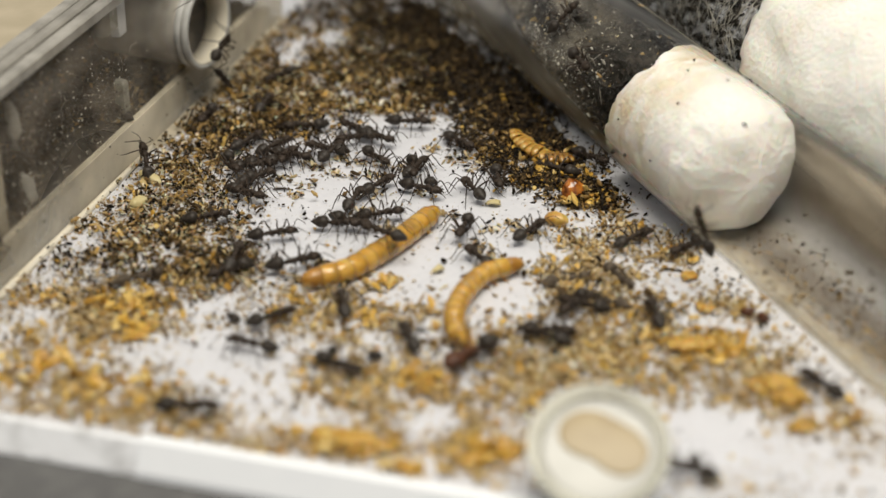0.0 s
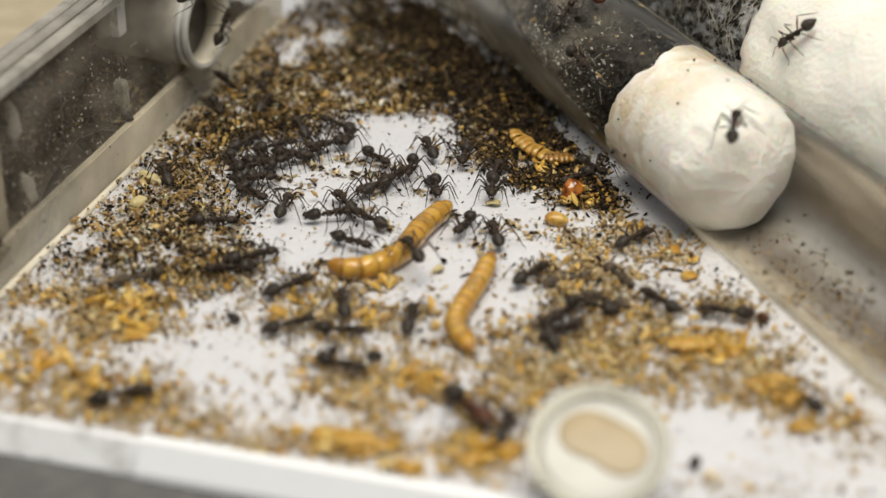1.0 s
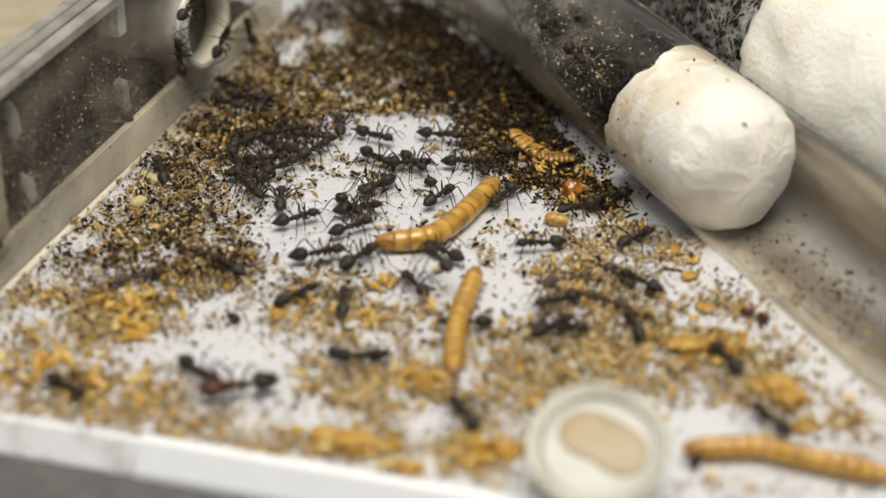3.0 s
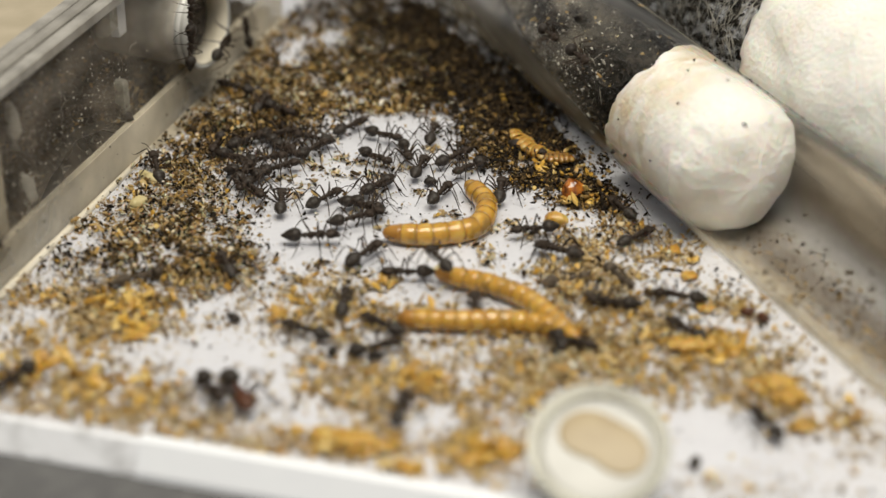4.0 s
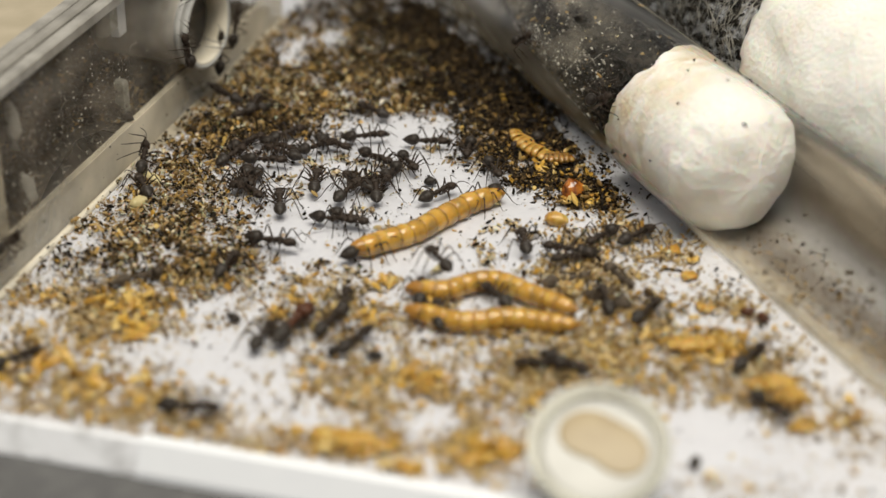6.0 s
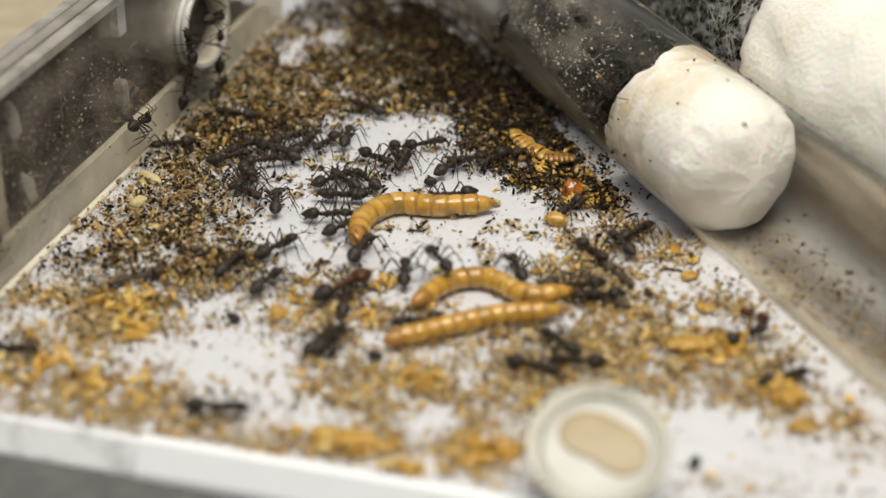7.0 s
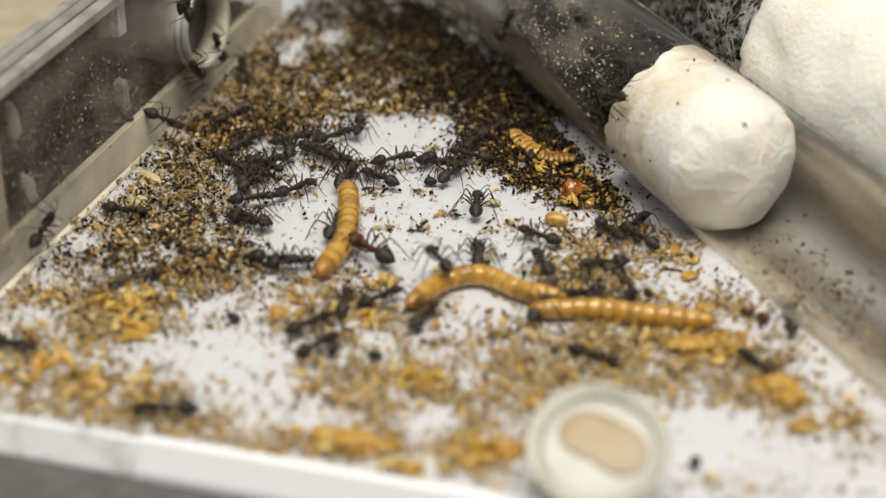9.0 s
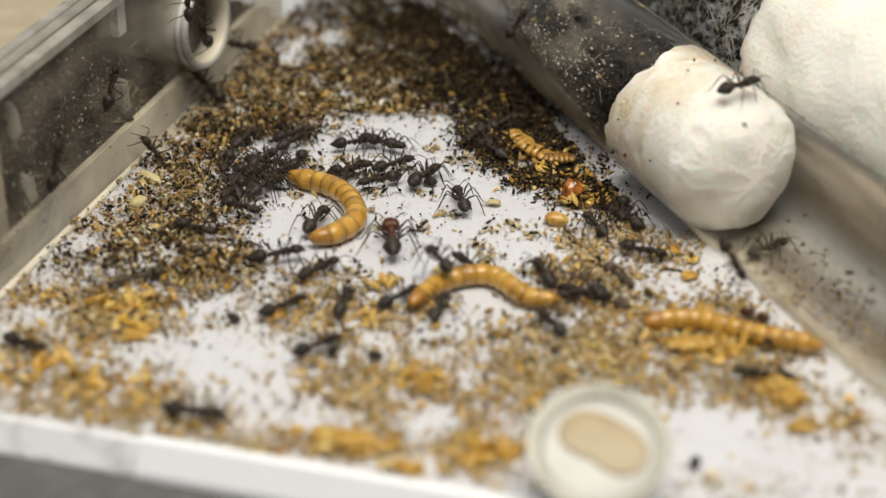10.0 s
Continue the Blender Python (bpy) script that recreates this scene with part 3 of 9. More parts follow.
BACK = [(-27.9, 40.4, 5, 5, 420), (-22.8, 51.0, 6, 6, 420), (-16.2, 58.8, 6, 6, 330), (-7.5, 64.7, 6, 6, 330), (-13.5, 80.8, 8, 8, 110), (-30.8, 54.3, 4, 6, 260), (-33.6, 31.5, 4, 5, 330), (-27.5, 67.1, 4, 7, 160), (-20.7, 75.7, 6, 8, 110), (-8.2, 54.3, 6, 4, 140), (-15.7, 47.0, 3, 2.5, 130), (-8.9, 47.0, 3, 2.5, 120), (-3.7, 46.0, 2.5, 2.5, 90), (-12.2, 44.0, 3, 1.5, 60)]
SHADE = [(2.3, 56.6, 5, 7, 400), (7.2, 42.5, 4, 7, 400), (13.6, 33.4, 4, 5, 260), (19.1, 23.9, 3, 4, 200), (-2.3, 82.1, 8, 9, 460), (6.8, 63.5, 5, 8, 260), (-29.9, 35.4, 4, 3, 220), (-23.6, 38.4, 4, 3, 160), (11.5, 45.6, 3, 7, 760), (10.0, 38.4, 2.5, 5, 260), (11.4, 19.4, 3, 3, 90), (21.3, 15.9, 2.5, 3, 110), (17.1, 23.9, 3, 3, 120), (9.4, 31.5, 3, 4, 200), (17.5, 30.5, 3, 4, 200), (-6.1, 86.1, 8, 8, 300), (-21.5, 88.7, 7, 6, 120), (6.8, 63.6, 4, 5, 260), (0.6, 75.7, 4, 5, 200), (3.1, 48.0, 4, 4, 160), (8.5, 36.4, 3, 4, 260), (12.5, 33.0, 3, 4, 200), (6.5, 29.5, 2.5, 3, 130), (9.3, 30.5, 2.5, 3, 160), (12.5, 25.0, 3, 2.5, 150), (17.0, 20.5, 2.5, 2.5, 160), (19.8, 15.5, 2.2, 2.5, 170), (14.9, 25.5, 2.5, 3, 200), (11.0, 27.5, 2.5, 2.5, 160), (14.2, 32.0, 2.5, 2.5, 130), (-6.0, 66.0, 5, 5, 130), (-12.0, 60.0, 5, 4, 110), (-3.5, 48.0, 3, 3, 60), (-8.0, 78.0, 5, 5, 120),
         (18.4, 17.0, 2.4, 2.4, 170), (16.0, 21.5, 2, 2.5, 140), (20.3, 13.0, 2.2, 1.8, 120), (13.6, 20.5, 1.8, 2.2, 80)]
LEFT = [(-37.6, 18.5, 4, 5, 330), (-33.9, 6.6, 5, 5, 420), (-38.2, 0.2, 5, 4, 280), (-29.6, -6.0, 4, 4, 300), (-46.6, 6.6, 5, 5, 90), (-46.9, -4.5, 5, 4, 90), (-38.7, -11.8, 5, 4, 130), (-26.4, -1.4, 3, 4, 50)]
# The spots around x -47, y -18 also imitate tan haze by the wall.
FRONT = [(-40.6, -34.2, 6, 3, 150), (-34.3, -38.3, 5, 3, 150), (-27.4, -42.9, 5, 2.5, 80), (-47.0, -34.2, 4, 4, 80), (-21.6, -45.7, 6, 2.5, 80), (-37.0, -18.8, 4, 4, 100), (-47.2, -22.8, 6, 5, 130), (-49.6, -13.3, 5, 4, 90), (-43.4, -17.5, 5, 4, 80),
         (-15.5, -14.7, 5, 4, 150), (-12.3, -24.2, 6, 4, 80), (-14.4, -33.0, 6, 4, 90), (-5.7, -17.5, 5, 4, 70), (-4.1, -33.0, 5, 4, 80), (-8.8, -45.7, 5, 3, 90), (2.2, -46.8, 4, 4, 90), (5.4, -37.8, 4, 5, 90), (-6.0, -36.0, 5, 3, 110), (-11.5, -35.4, 3, 2.5, 80)]
RIGHT = [(19.4, 0.2, 4, 5, 160), (15.2, -10.4, 4, 4, 170), (21.3, -13.3, 5, 4, 170), (11.7, -25.5, 6, 4, 210), (21.7, -24.2, 6, 4, 210), (30.7, -26.7, 5, 4, 190), (36.6, -31.8, 5, 4, 150),
         (38.7, -38.9, 4, 4, 60), (28.5, -17.5, 5, 4, 70), (26.3, -4.5, 5, 4, 80), (37.7, -14.7, 4, 3, 120), (25.1, 6.6, 3, 4, 70), (33.3, 0.2, 3, 3, 90), (45.8, -44.6, 4, 4, 50), (32.9, -53.1, 5, 3, 40), (44.6, -22.8, 4, 4, 60), (14.1, -29.3, 4, 3, 150), (10.0, -33.5, 3, 3, 110), (23.6, -32.5, 4, 3, 130), (19.0, -28.0, 4, 3, 110)]
LOOSE = [(-12.8, 20.3, 16, 16, 420), (1.2, 0.2, 18, 14, 260), (22.3, -8.9, 18, 14, 330), (-31.6, -29.3, 18, 10, 220), (32.6, -37.8, 16, 12, 200), (-5.5, -28.0, 20, 9, 220), (-43.1, -6.0, 10, 14, 200)]


def share(spots, k):
    return [(x, y, sx, sy, n * k) for x, y, sx, sy, n in spots]


crumbs("dark_crumbs", share(BACK, 8.0) + share(SHADE, 9.0) + share(LEFT, 6.5) + share(LOOSE, 1.5), (0.15, 0.95), DARK_BITS, "fine dark brown crumbs and waste heaped on the floor", seed=1, heap=1.0, bias=1.9)
crumbs("waste_crumbs", share([p for p in SHADE if p[1] > 44], 9.0) + [(-2.0, 76.0, 4, 5, 1500), (1.5, 66.0, 4, 5, 1600), (3.5, 55.0, 3.5, 4, 1500), (-1.5, 59.0, 3, 4, 900), (6.0, 59.0, 3, 4, 1200), (-4.0, 83.0, 5, 5, 1200)], (0.2, 1.1), DARK_BITS, "dark brown waste heaped beside the glass tube", seed=16, heap=1.7, bias=1.9, clump=1.2, fill=0.75)
crumbs("dark_bits", share(FRONT, 0.5) + share(RIGHT, 1.0) + share(LOOSE, 0.6), (0.15, 0.75), DARK_BITS, "dark insect bits scattered over the white floor", seed=4)
CLUMPS = [(15.3, -8.9, 3, 3, 30), (19.5, -14.0, 4, 3, 45), (11.9, -21.5, 4, 3, 25), (22.0, -21.5, 4, 3, 25), (-20.1, -8.2, 3, 2.5, 40), (5.1, -22.8, 3, 2.5, 40)]
crumbs("dark_scraps", share(CLUMPS, 0.8), (0.4, 1.8), TAN_BITS, "larger brown scraps of dead insects in loose clumps", seed=6)
GOLDEN = [(-38.0, -15.4, 2.2, 1.4, 300), (-36.9, -20.2, 1.2, 1.8, 170), (-46.6, -28.3, 3.0, 1.3, 110), (-2.5, -33.0, 1.8, 1.6, 150), (-10.5, -46.0, 2.6, 1.2, 330), (4.5, -47.6, 2.2, 1.8, 260), (-3.5, -51.0, 2.2, 1.2, 120),
          (31.7, -26.0, 2.4, 1.6, 280), (38.4, -35.6, 1.3, 1.8, 230), (-17.4, -17.0, 2.6, 2.0, 110), (-6.6, -8.9, 1.4, 1.2, 70), (-8.4, -19.5, 1.6, 1.0, 70), (27.2, -22.8, 3.0, 2.0, 110), (43.7, -38.9, 2.2, 2.0, 60), (-38.4, -34.4, 4.0, 2.2, 260), (12.2, 29.9, 1.6, 1.6, 60), (16.1, 20.3, 1.8, 1.4, 70), (18.5, 15.0, 1.6, 1.2, 50), (14.3, 22.5, 1.3, 1.6, 90), (20.0, 12.2, 1.8, 1.2, 60)]
crumbs("golden_scraps", GOLDEN, (0.25, 1.9), GOLD_BITS, "soft golden clumps of crumbled dry food", flat=0.5, seed=7, heap=1.3, bias=2.0, clump=0.9, fill=0.8)
crumbs("tan_crumbs", share(BACK, 11.0) + share(SHADE, 3.6) + share(LEFT, 9.0) + share(LOOSE, 0.9), (0.11, 1.0), TAN_BITS, "fine tan and brown food crumbs heaped on the floor", seed=2, heap=1.0, bias=2.4)
crumbs("tan_bits", share(FRONT, 17.0) + share(RIGHT, 15.0) + share(LOOSE, 0.8), (0.11, 0.95), LIGHT_BITS, "tan food crumbs scattered over the white floor", seed=5, bias=2.0, clump=2.2, fill=0.55)
crumbs("brown_bits", share(FRONT, 6.0) + share(RIGHT, 5.5), (0.11, 1.0), TAN_BITS, "brown food crumbs scattered over the white floor", seed=10, bias=2.0, clump=2.2, fill=0.45)
crumbs("golden_flakes", share(BACK, 1.4) + share(SHADE, 0.5) + share(LEFT, 0.6) + share(FRONT, 3.2) + share(RIGHT, 2.2) + share(LOOSE, 0.15), (0.15, 1.35), GOLD_BITS, "golden yellow flakes of dry food on the floor", flat=0.4, seed=3, bias=2.2, clump=2.0)
crumbs("pale_crumbs", share(BACK, 2.6) + share(LEFT, 3.2) + share(FRONT, 1.8) + share(RIGHT, 2.2) + share(LOOSE, 0.5), (0.14, 1.0), PALE_BITS, "pale beige translucent crumbs among the others", flat=0.5, seed=12, bias=2.0, heap=1.1)
# Food dust; left of x -44 its beige also paints a tan haze.
VEIL = [(-40.0, 10.0, 5, 5, 2000), (-36.0, 1.0, 5, 4, 2200), (-44.0, 4.0, 4, 4, 900), (-36.0, 16.0, 4, 4, 1500), (-30.0, -5.0, 4, 4, 1200), (-50.5, -17.5, 5, 3.5, 1500), (-45.0, -20.0, 5, 3.0, 1300), (-44.5, -14.7, 5, 3, 1300), (-49.0, -8.5, 4, 3, 900), (-33.0, -27.0, 4, 4, 700), (-25.0, -37.5, 5, 3, 700), (-3.0, -29.0, 6, 4, 1200), (-8.0, -38.0, 6, 3, 1200), (12.0, -30.0, 6, 3.5, 1400), (20.0, -27.0, 6, 4, 1400), (2.0, -41.0, 5, 3, 900)]
crumbs("food_dust", share(VEIL, 1.6), (0.09, 0.32), LIGHT_BITS, "thin veil of beige food dust on the white floor, at the left also for a tan haze", seed=15, heap=0.2, clump=1.8, fill=0.6)
# small knots of beige crumbs and dark leg bits on the bare white floor
KNOTS = [(-14.7, 26.7), (-12.0, 25.8), (-10.1, 21.2), (-17.8, 24.0), (-18.6, 18.5), (-8.1, 20.3), (-9.2, 15.9), (-15.3, 22.1), (-22.2, 20.3), (-10.9, 10.7), (-3.0, 15.9), (0.5, 9.0), (6.4, 4.9), (9.0, 6.6), (11.5, 3.3), (5.5, -4.5), (10.4, -6.0),
         (-2.9, 5.8), (-7.0, 5.8), (4.1, 0.9), (-18.7, -8.9), (-11.7, -6.0), (-16.1, -4.5), (-7.4, -8.9), (6.2, -2.2), (16.6, 1.7), (17.8, -2.2), (19.8, -4.5)]
KNOTS += [(-14.0, 27.6), (-9.0, 25.0), (-6.0, 24.2), (-19.5, 26.0), (-12.8, 21.8), (1.5, 26.5), (4.5, 24.0), (-1.5, 30.5), (-20.3, 15.5)]
on_floor = lambda x, y, r: 0.0
crumbs("beige_knots", [(x, y, 0.8, 0.7, 20) for x, y in KNOTS], (0.2, 1.1), LIGHT_BITS, "small knots of beige crumbs on the bare floor", seed=13, heap=0.5, base=on_floor, flat=0.5)
crumbs("pale_knots", [(x - 0.2, y + 0.2, 0.8, 0.7, 6) for x, y in KNOTS], (0.3, 1.1), PALE_BITS, "pale translucent flakes in the knots of crumbs", seed=17, heap=0.3, base=on_floor, flat=0.4)
crumbs("dark_knots", [(x + 0.3, y - 0.3, 0.8, 0.7, 9) for x, y in KNOTS], (0.25, 1.2), DARK_BITS, "dark bits caught in small knots of crumbs", seed=14, heap=0.7, base=on_floor)


# ---- ants ----
LEGS = {}
for k, (x, reach, fwd) in enumerate(((1.25, 2.6, 1.9), (0.55, 3.1, 0.1), (-0.15, 3.4, -2.5))):
    for s in (1, -1):
        pts = [(0, 0, -0.15), (fwd * 0.06, s * 0.4, -0.05), (fwd * 0.26, s * reach * 0.27, 0.65), (fwd * 0.47, s * reach * 0.49, 1.3), (fwd * 0.53, s * reach * 0.55, 1.28), (fwd * 0.72, s * reach * 0.74, 0.3), (fwd * 0.9, s * reach * 0.9, -0.8), (fwd * 1.08, s * reach * 1.03, -1.42), (fwd * 1.26, s * reach * 1.12, -1.5)]
        LEGS[(k, s)] = (Vector((x, s * 0.35, 1.55)) * MM, mesh("leg", *mm(tube(pts, [0.17, 0.13, 0.145, 0.10, 0.085, 0.095, 0.065, 0.045, 0.03], 6)), LEG))
ANTENNA = {s: mesh("antenna", *mm(tube([(0, 0, 0), (0.5, s * 0.8, 0.55), (0.75, s * 1.15, 0.6), (1.5, s * 1.35, 0.1), (2.1, s * 1.3, -0.45)], [0.06, 0.065, 0.065, 0.055, 0.04], 5)), LEG) for s in (1, -1)}
BACKS = join(egg(0.78, 0.53, 0.55, 1.1, 0, 1.88, 0.08), egg(0.55, 0.36, 0.38, 0.35, 0, 1.82, rings=6), egg(0.78, 0.40, 0.47, -0.25, 0, 1.72, 0.1), egg(0.3, 0.2, 0.18, 1.85, 0, 1.88, rings=5, sides=8))
THORAX, THORAX_RED = mesh("thorax", *mm(BACKS), CHITIN), mesh("thorax", *mm(BACKS), RUST)
PETIOLE = mesh("petiole", *mm(join(egg(0.3, 0.26, 0.46, -1.15, 0, 1.66, rings=6, sides=8), egg(0.3, 0.17, 0.17, -1.45, 0, 1.5, rings=5, sides=8))), CHITIN)
# rear body: broad in front, pointed behind, with stepped plates
TERGITES = [(-4.45, 0.03), (-4.3, 0.15), (-4.08, 0.32), (-4.06, 0.36), (-3.75, 0.56), (-3.5, 0.70), (-3.48, 0.74), (-3.15, 0.88), (-2.85, 0.97), (-2.83, 1.0), (-2.5, 1.03), (-2.15, 0.98), (-1.85, 0.80), (-1.65, 0.52), (-1.52, 0.16)]
BELLY = lathe(TERGITES, 16)
GAST = mesh("gaster", *mm(([(x, y, z * 0.92 + 1.72 + 0.06 * (x + 2.5)) for x, y, z in BELLY[0]], BELLY[1])), GASTER)


def skull(k):
    """A heart-shaped head: lobed behind, narrower at the jaws, with an eye on each side."""
    c = 2.1 + 0.55 * k
    return join(egg(0.92 * k, 0.80 * k, 0.60 * k, c, 0, 1.85, 0.26), *(egg(0.5 * k, 0.46 * k, 0.52 * k, c - 0.42 * k, s * 0.34 * k, 1.87, rings=6) for s in (1, -1)), *(egg(0.17, 0.1, 0.14, c + 0.1 * k, s * 0.72 * k, 1.98, rings=4, sides=6) for s in (1, -1)))


HEAD, HEAD_BIG = mesh("head", *mm(skull(1.0)), CHITIN), mesh("head", *mm(skull(1.3)), RUST)
JAW = {s: mesh("mandible", *mm(tube([(3.2, s * 0.32, 1.65), (3.6, s * 0.34, 1.55), (3.85, s * 0.08, 1.5)], [0.13, 0.11, 0.03], 5)), LEG) for s in (1, -1)}
ANT_LABEL = "black long-legged ant with a shiny grey-black rear on the tray"
RED_LABEL = "large ant with a rusty red head and black rear"


def ant(size=1.0, big=False, label="", group="ants in the tray"):
    a = thing("ant", label or (RED_LABEL if big else ANT_LABEL), "ant", group)
    part("head", HEAD_BIG if big else HEAD, a, "rusty red head" if big else "")
    part("thorax", THORAX_RED if big else THORAX, a)
    part("petiole", PETIOLE, a)
    part("gaster", GAST, a)
    for s in (1, -1):
        part("mandible", JAW[s], a)
        part("antenna", ANTENNA[s], a, m=Matrix.Translation(Vector((3.0, s * 0.4, 2.2)) * MM))
    for (k, s), (at, me) in LEGS.items():
        part("leg", me, a, m=Matrix.Translation(at) @ pose(0, 0, 0, random.uniform(-6, 6), 0, random.uniform(-14, 14)))
    a.scale = (size * 0.94,) * 3
    return a


def stride(a, spans, pace=5.0):
    """Swings the legs of an ant in two alternating tripods while it walks; spans: (start, end) in seconds."""
    legs = [o for o in a.children if o.name.split(".")[0] == "leg"]
    keys = {me.name: ks for ks, (at, me) in LEGS.items()}
    for i, leg in enumerate(legs):
        k, s = keys[leg.data.name]
        ph = math.pi * ((k + (s > 0)) % 2)
        rest = leg.matrix_basis.copy()
        rows = []
        t = 0.0
        while t < 10.001:
            go = any(t0 <= t <= t1 for t0, t1 in spans)
            w = math.sin(2 * math.pi * pace * 0.4 * t + ph + i * 0.2)
            up = max(0.0, math.cos(2 * math.pi * pace * 0.4 * t + ph + i * 0.2))
            m = Matrix.Translation(rest.translation) @ (pose(0, 0, 0, s * 7 * up, 0, s * -13 * w) if go else pose(0, 0, 0, 0, 0, s * -2 * w)).to_3x3().to_4x4() @ rest.to_3x3().to_4x4()
            rows.append((t, m))
            t += 0.2 if go else 0.5
        if rows[-1][0] < 9.99:
            rows.append((10.0, rest))
        walk(leg, rows)


# ---- mealworms: a head and body rings that follow one another along a bending line ----
RINGS = 13
RING_OF = {}


def mealworm(length, girth, label):
    w = thing("mealworm", label, "mealworm", "mealworms")
    w["length"] = length
    RING_OF[w.name] = []
    step = length / RINGS
    for i in range(RINGS):
        u = (i + 0.5) / RINGS
        r = girth * (1 - 0.10 * (2 * u - 1) ** 2)
        if i == 0:
            r0, r1 = girth * 0.6, girth * 0.88
        elif i == RINGS - 1:
            r0, r1 = girth * 0.88, girth * 0.5
        else:
            r0, r1 = r * 0.985, r
        h = step / 2
        prof = [(-h * 1.25, r0 * 0.9), (-h * 1.0, r0 * 0.96), (-h * 0.6, (r0 * 2 + r1) / 3), (-h * 0.1, (r0 + r1) / 2 * 1.04), (h * 0.4, (r0 + 2 * r1) / 3 * 1.035), (h * 0.9, r1 * 0.99)]
        band = [(h * 0.82, r1 * 0.985), (h * 0.88, r1 * 1.008), (h * 1.04, r1 * 1.0), (h * 1.1, r1 * 0.93)]
        if i == 0:
            prof = [(-h * 1.75, 0.12), (-h * 1.6, girth * 0.28), (-h * 1.3, girth * 0.48)] + prof[1:]
        if i == RINGS - 1:
            band = [(h * 0.8, r1 * 0.99), (h * 1.15, r1 * 0.8), (h * 1.6, r1 * 0.35), (h * 1.9, 0.08)]
        name = "head" if i == 0 else "tail_ring" if i == RINGS - 1 else "body_ring"
        ring = part(name, mesh(name, *mm(lathe(prof, 24)), WORM_HEAD if i == 0 else WORM), w, "reddish brown head" if i == 0 else "")
        RING_OF[w.name].append(ring)
        part("tail_tip" if i == RINGS - 1 else "band", mesh("band", *mm(lathe(band, 24)), WORM_BAND), ring, "darker joint band")
        if 1 <= i <= 3:
            for s in (1, -1):
                part("leg", mesh("leg", *mm(tube([(0, s * 0.5, -girth * 0.75), (-0.2, s * 1.1, -girth * 0.9), (-0.4, s * 1.5, -girth * 1.1)], [0.18, 0.13, 0.05], 5)), WORM_HEAD), ring)
    return w


def bend(rows, t, *points):
    """Notes the line of a worm at t: points (x, y, z) from head to tail."""
    rows.append((t, [Vector(p) for p in points]))


def crawl(w, rows):
    """Keys the rings of a worm along the noted lines, always at the same distance from each other."""
    length = w["length"]
    step = length / RINGS
    tracks, base = [[] for _ in range(RINGS)], []
    for t, pts in rows:
        ext = [pts[0] * 2 - pts[1]] + pts + [pts[-1] * 2 - pts[-2]]
        line = []
        for i in range(1, len(ext) - 2):
            for k in range(12):
                u = k / 12
                a, b, c, d = ext[i - 1:i + 3]
                line.append(0.5 * (2 * b + (c - a) * u + (2 * a - 5 * b + 4 * c - d) * u * u + (3 * b - a - 3 * c + d) * u ** 3))
        line.append(pts[-1])
        line = [line[0] + (line[0] - line[1]).normalized() * 8] + line + [line[-1] + (line[-1] - line[-2]).normalized() * 8]
        cum = [0.0]
        for a, b in zip(line, line[1:]):
            cum.append(cum[-1] + (b - a).length)

        def on(s):
            for i in range(len(cum) - 1):
                if s <= cum[i + 1] or i == len(cum) - 2:
                    return line[i].lerp(line[i + 1], (s - cum[i]) / max(1e-9, cum[i + 1] - cum[i]))
        first = (cum[-1] - length) / 2
        mid = on(cum[-1] / 2)
        base.append((t, mmpose(mid.x, mid.y, 0)))
        for i in range(RINGS):
            a, b = on(first + step * (i + 0.1)), on(first + step * (i + 0.9))
            p, d = (a + b) / 2 - Vector((mid.x, mid.y, 0)), b - a
            tracks[i].append((t, Matrix.Translation(p * MM) @ pose(0, 0, 0, 0, -math.degrees(math.atan2(d.z, math.hypot(d.x, d.y))), math.degrees(math.atan2(d.y, d.x)))))
    walk(w, base)
    for ring, track in zip(RING_OF[w.name], tracks):
        walk(ring, track)


# ---- nest chamber behind the side wall ----
def bed(name, x0, x1, y0, y1, height, mat, label, m, seed, cells=46):
    v, f = [], []
    for i in range(cells + 1):
        for j in range(cells + 1):
            x, y = x0 + (x1 - x0) * i / cells, y0 + (y1 - y0) * j / cells
            h = height(x, y) + 1.4 * noise.noise(Vector((x / 5, y / 5, seed))) + 0.6 * noise.noise(Vector((x / 1.6, y / 1.6, seed)))
            v.append((x, y, max(0.12, h)))
    n = cells + 1
    f = [(i * n + j, (i + 1) * n + j, (i + 1) * n + j + 1, i * n + j + 1) for i in range(cells) for j in range(cells)]
    ob = tagged(new(name, mesh(name, *mm((v, f)), mat)), label, "soil", kind="stuff")
    ob.matrix_basis = m
    return ob


def soil_top(x, y):
    """Height of the nest soil, which is heaped against the clear wall."""
    return 1.2 + 0.16 * y + 9.5 * math.exp(-((x - 19) / 15) ** 2 - ((y - 4.0) / 5.5) ** 2)


bed("nest_soil", -31.5, 91, 1.3, 39.5, soil_top, SOIL, "dark damp soil bed of the nest chamber", WM, 3.0)
rng = random.Random(5)
nest_bits = crumbs("nest_crumbs", [(x, y, 5, 2.5, 260) for x in range(-28, 90, 12) for y in (4, 7, 13, 22)], (0.25, 1.4), DARK_BITS, "dark crumbs and waste on the nest soil", seed=8,
                   edge=1.9, base=lambda x, y, r: soil_top(x, y))
nest_bits.matrix_basis = WM
nest_pale = crumbs("nest_crumbs", [(x, y, 6, 2.5, 60) for x in range(-28, 90, 12) for y in (4, 8, 16)], (0.25, 1.3), TAN_BITS, "tan flakes on the nest soil", seed=9,
                   edge=1.9, base=lambda x, y, r: soil_top(x, y) + 0.3)
nest_pale.matrix_basis = WM
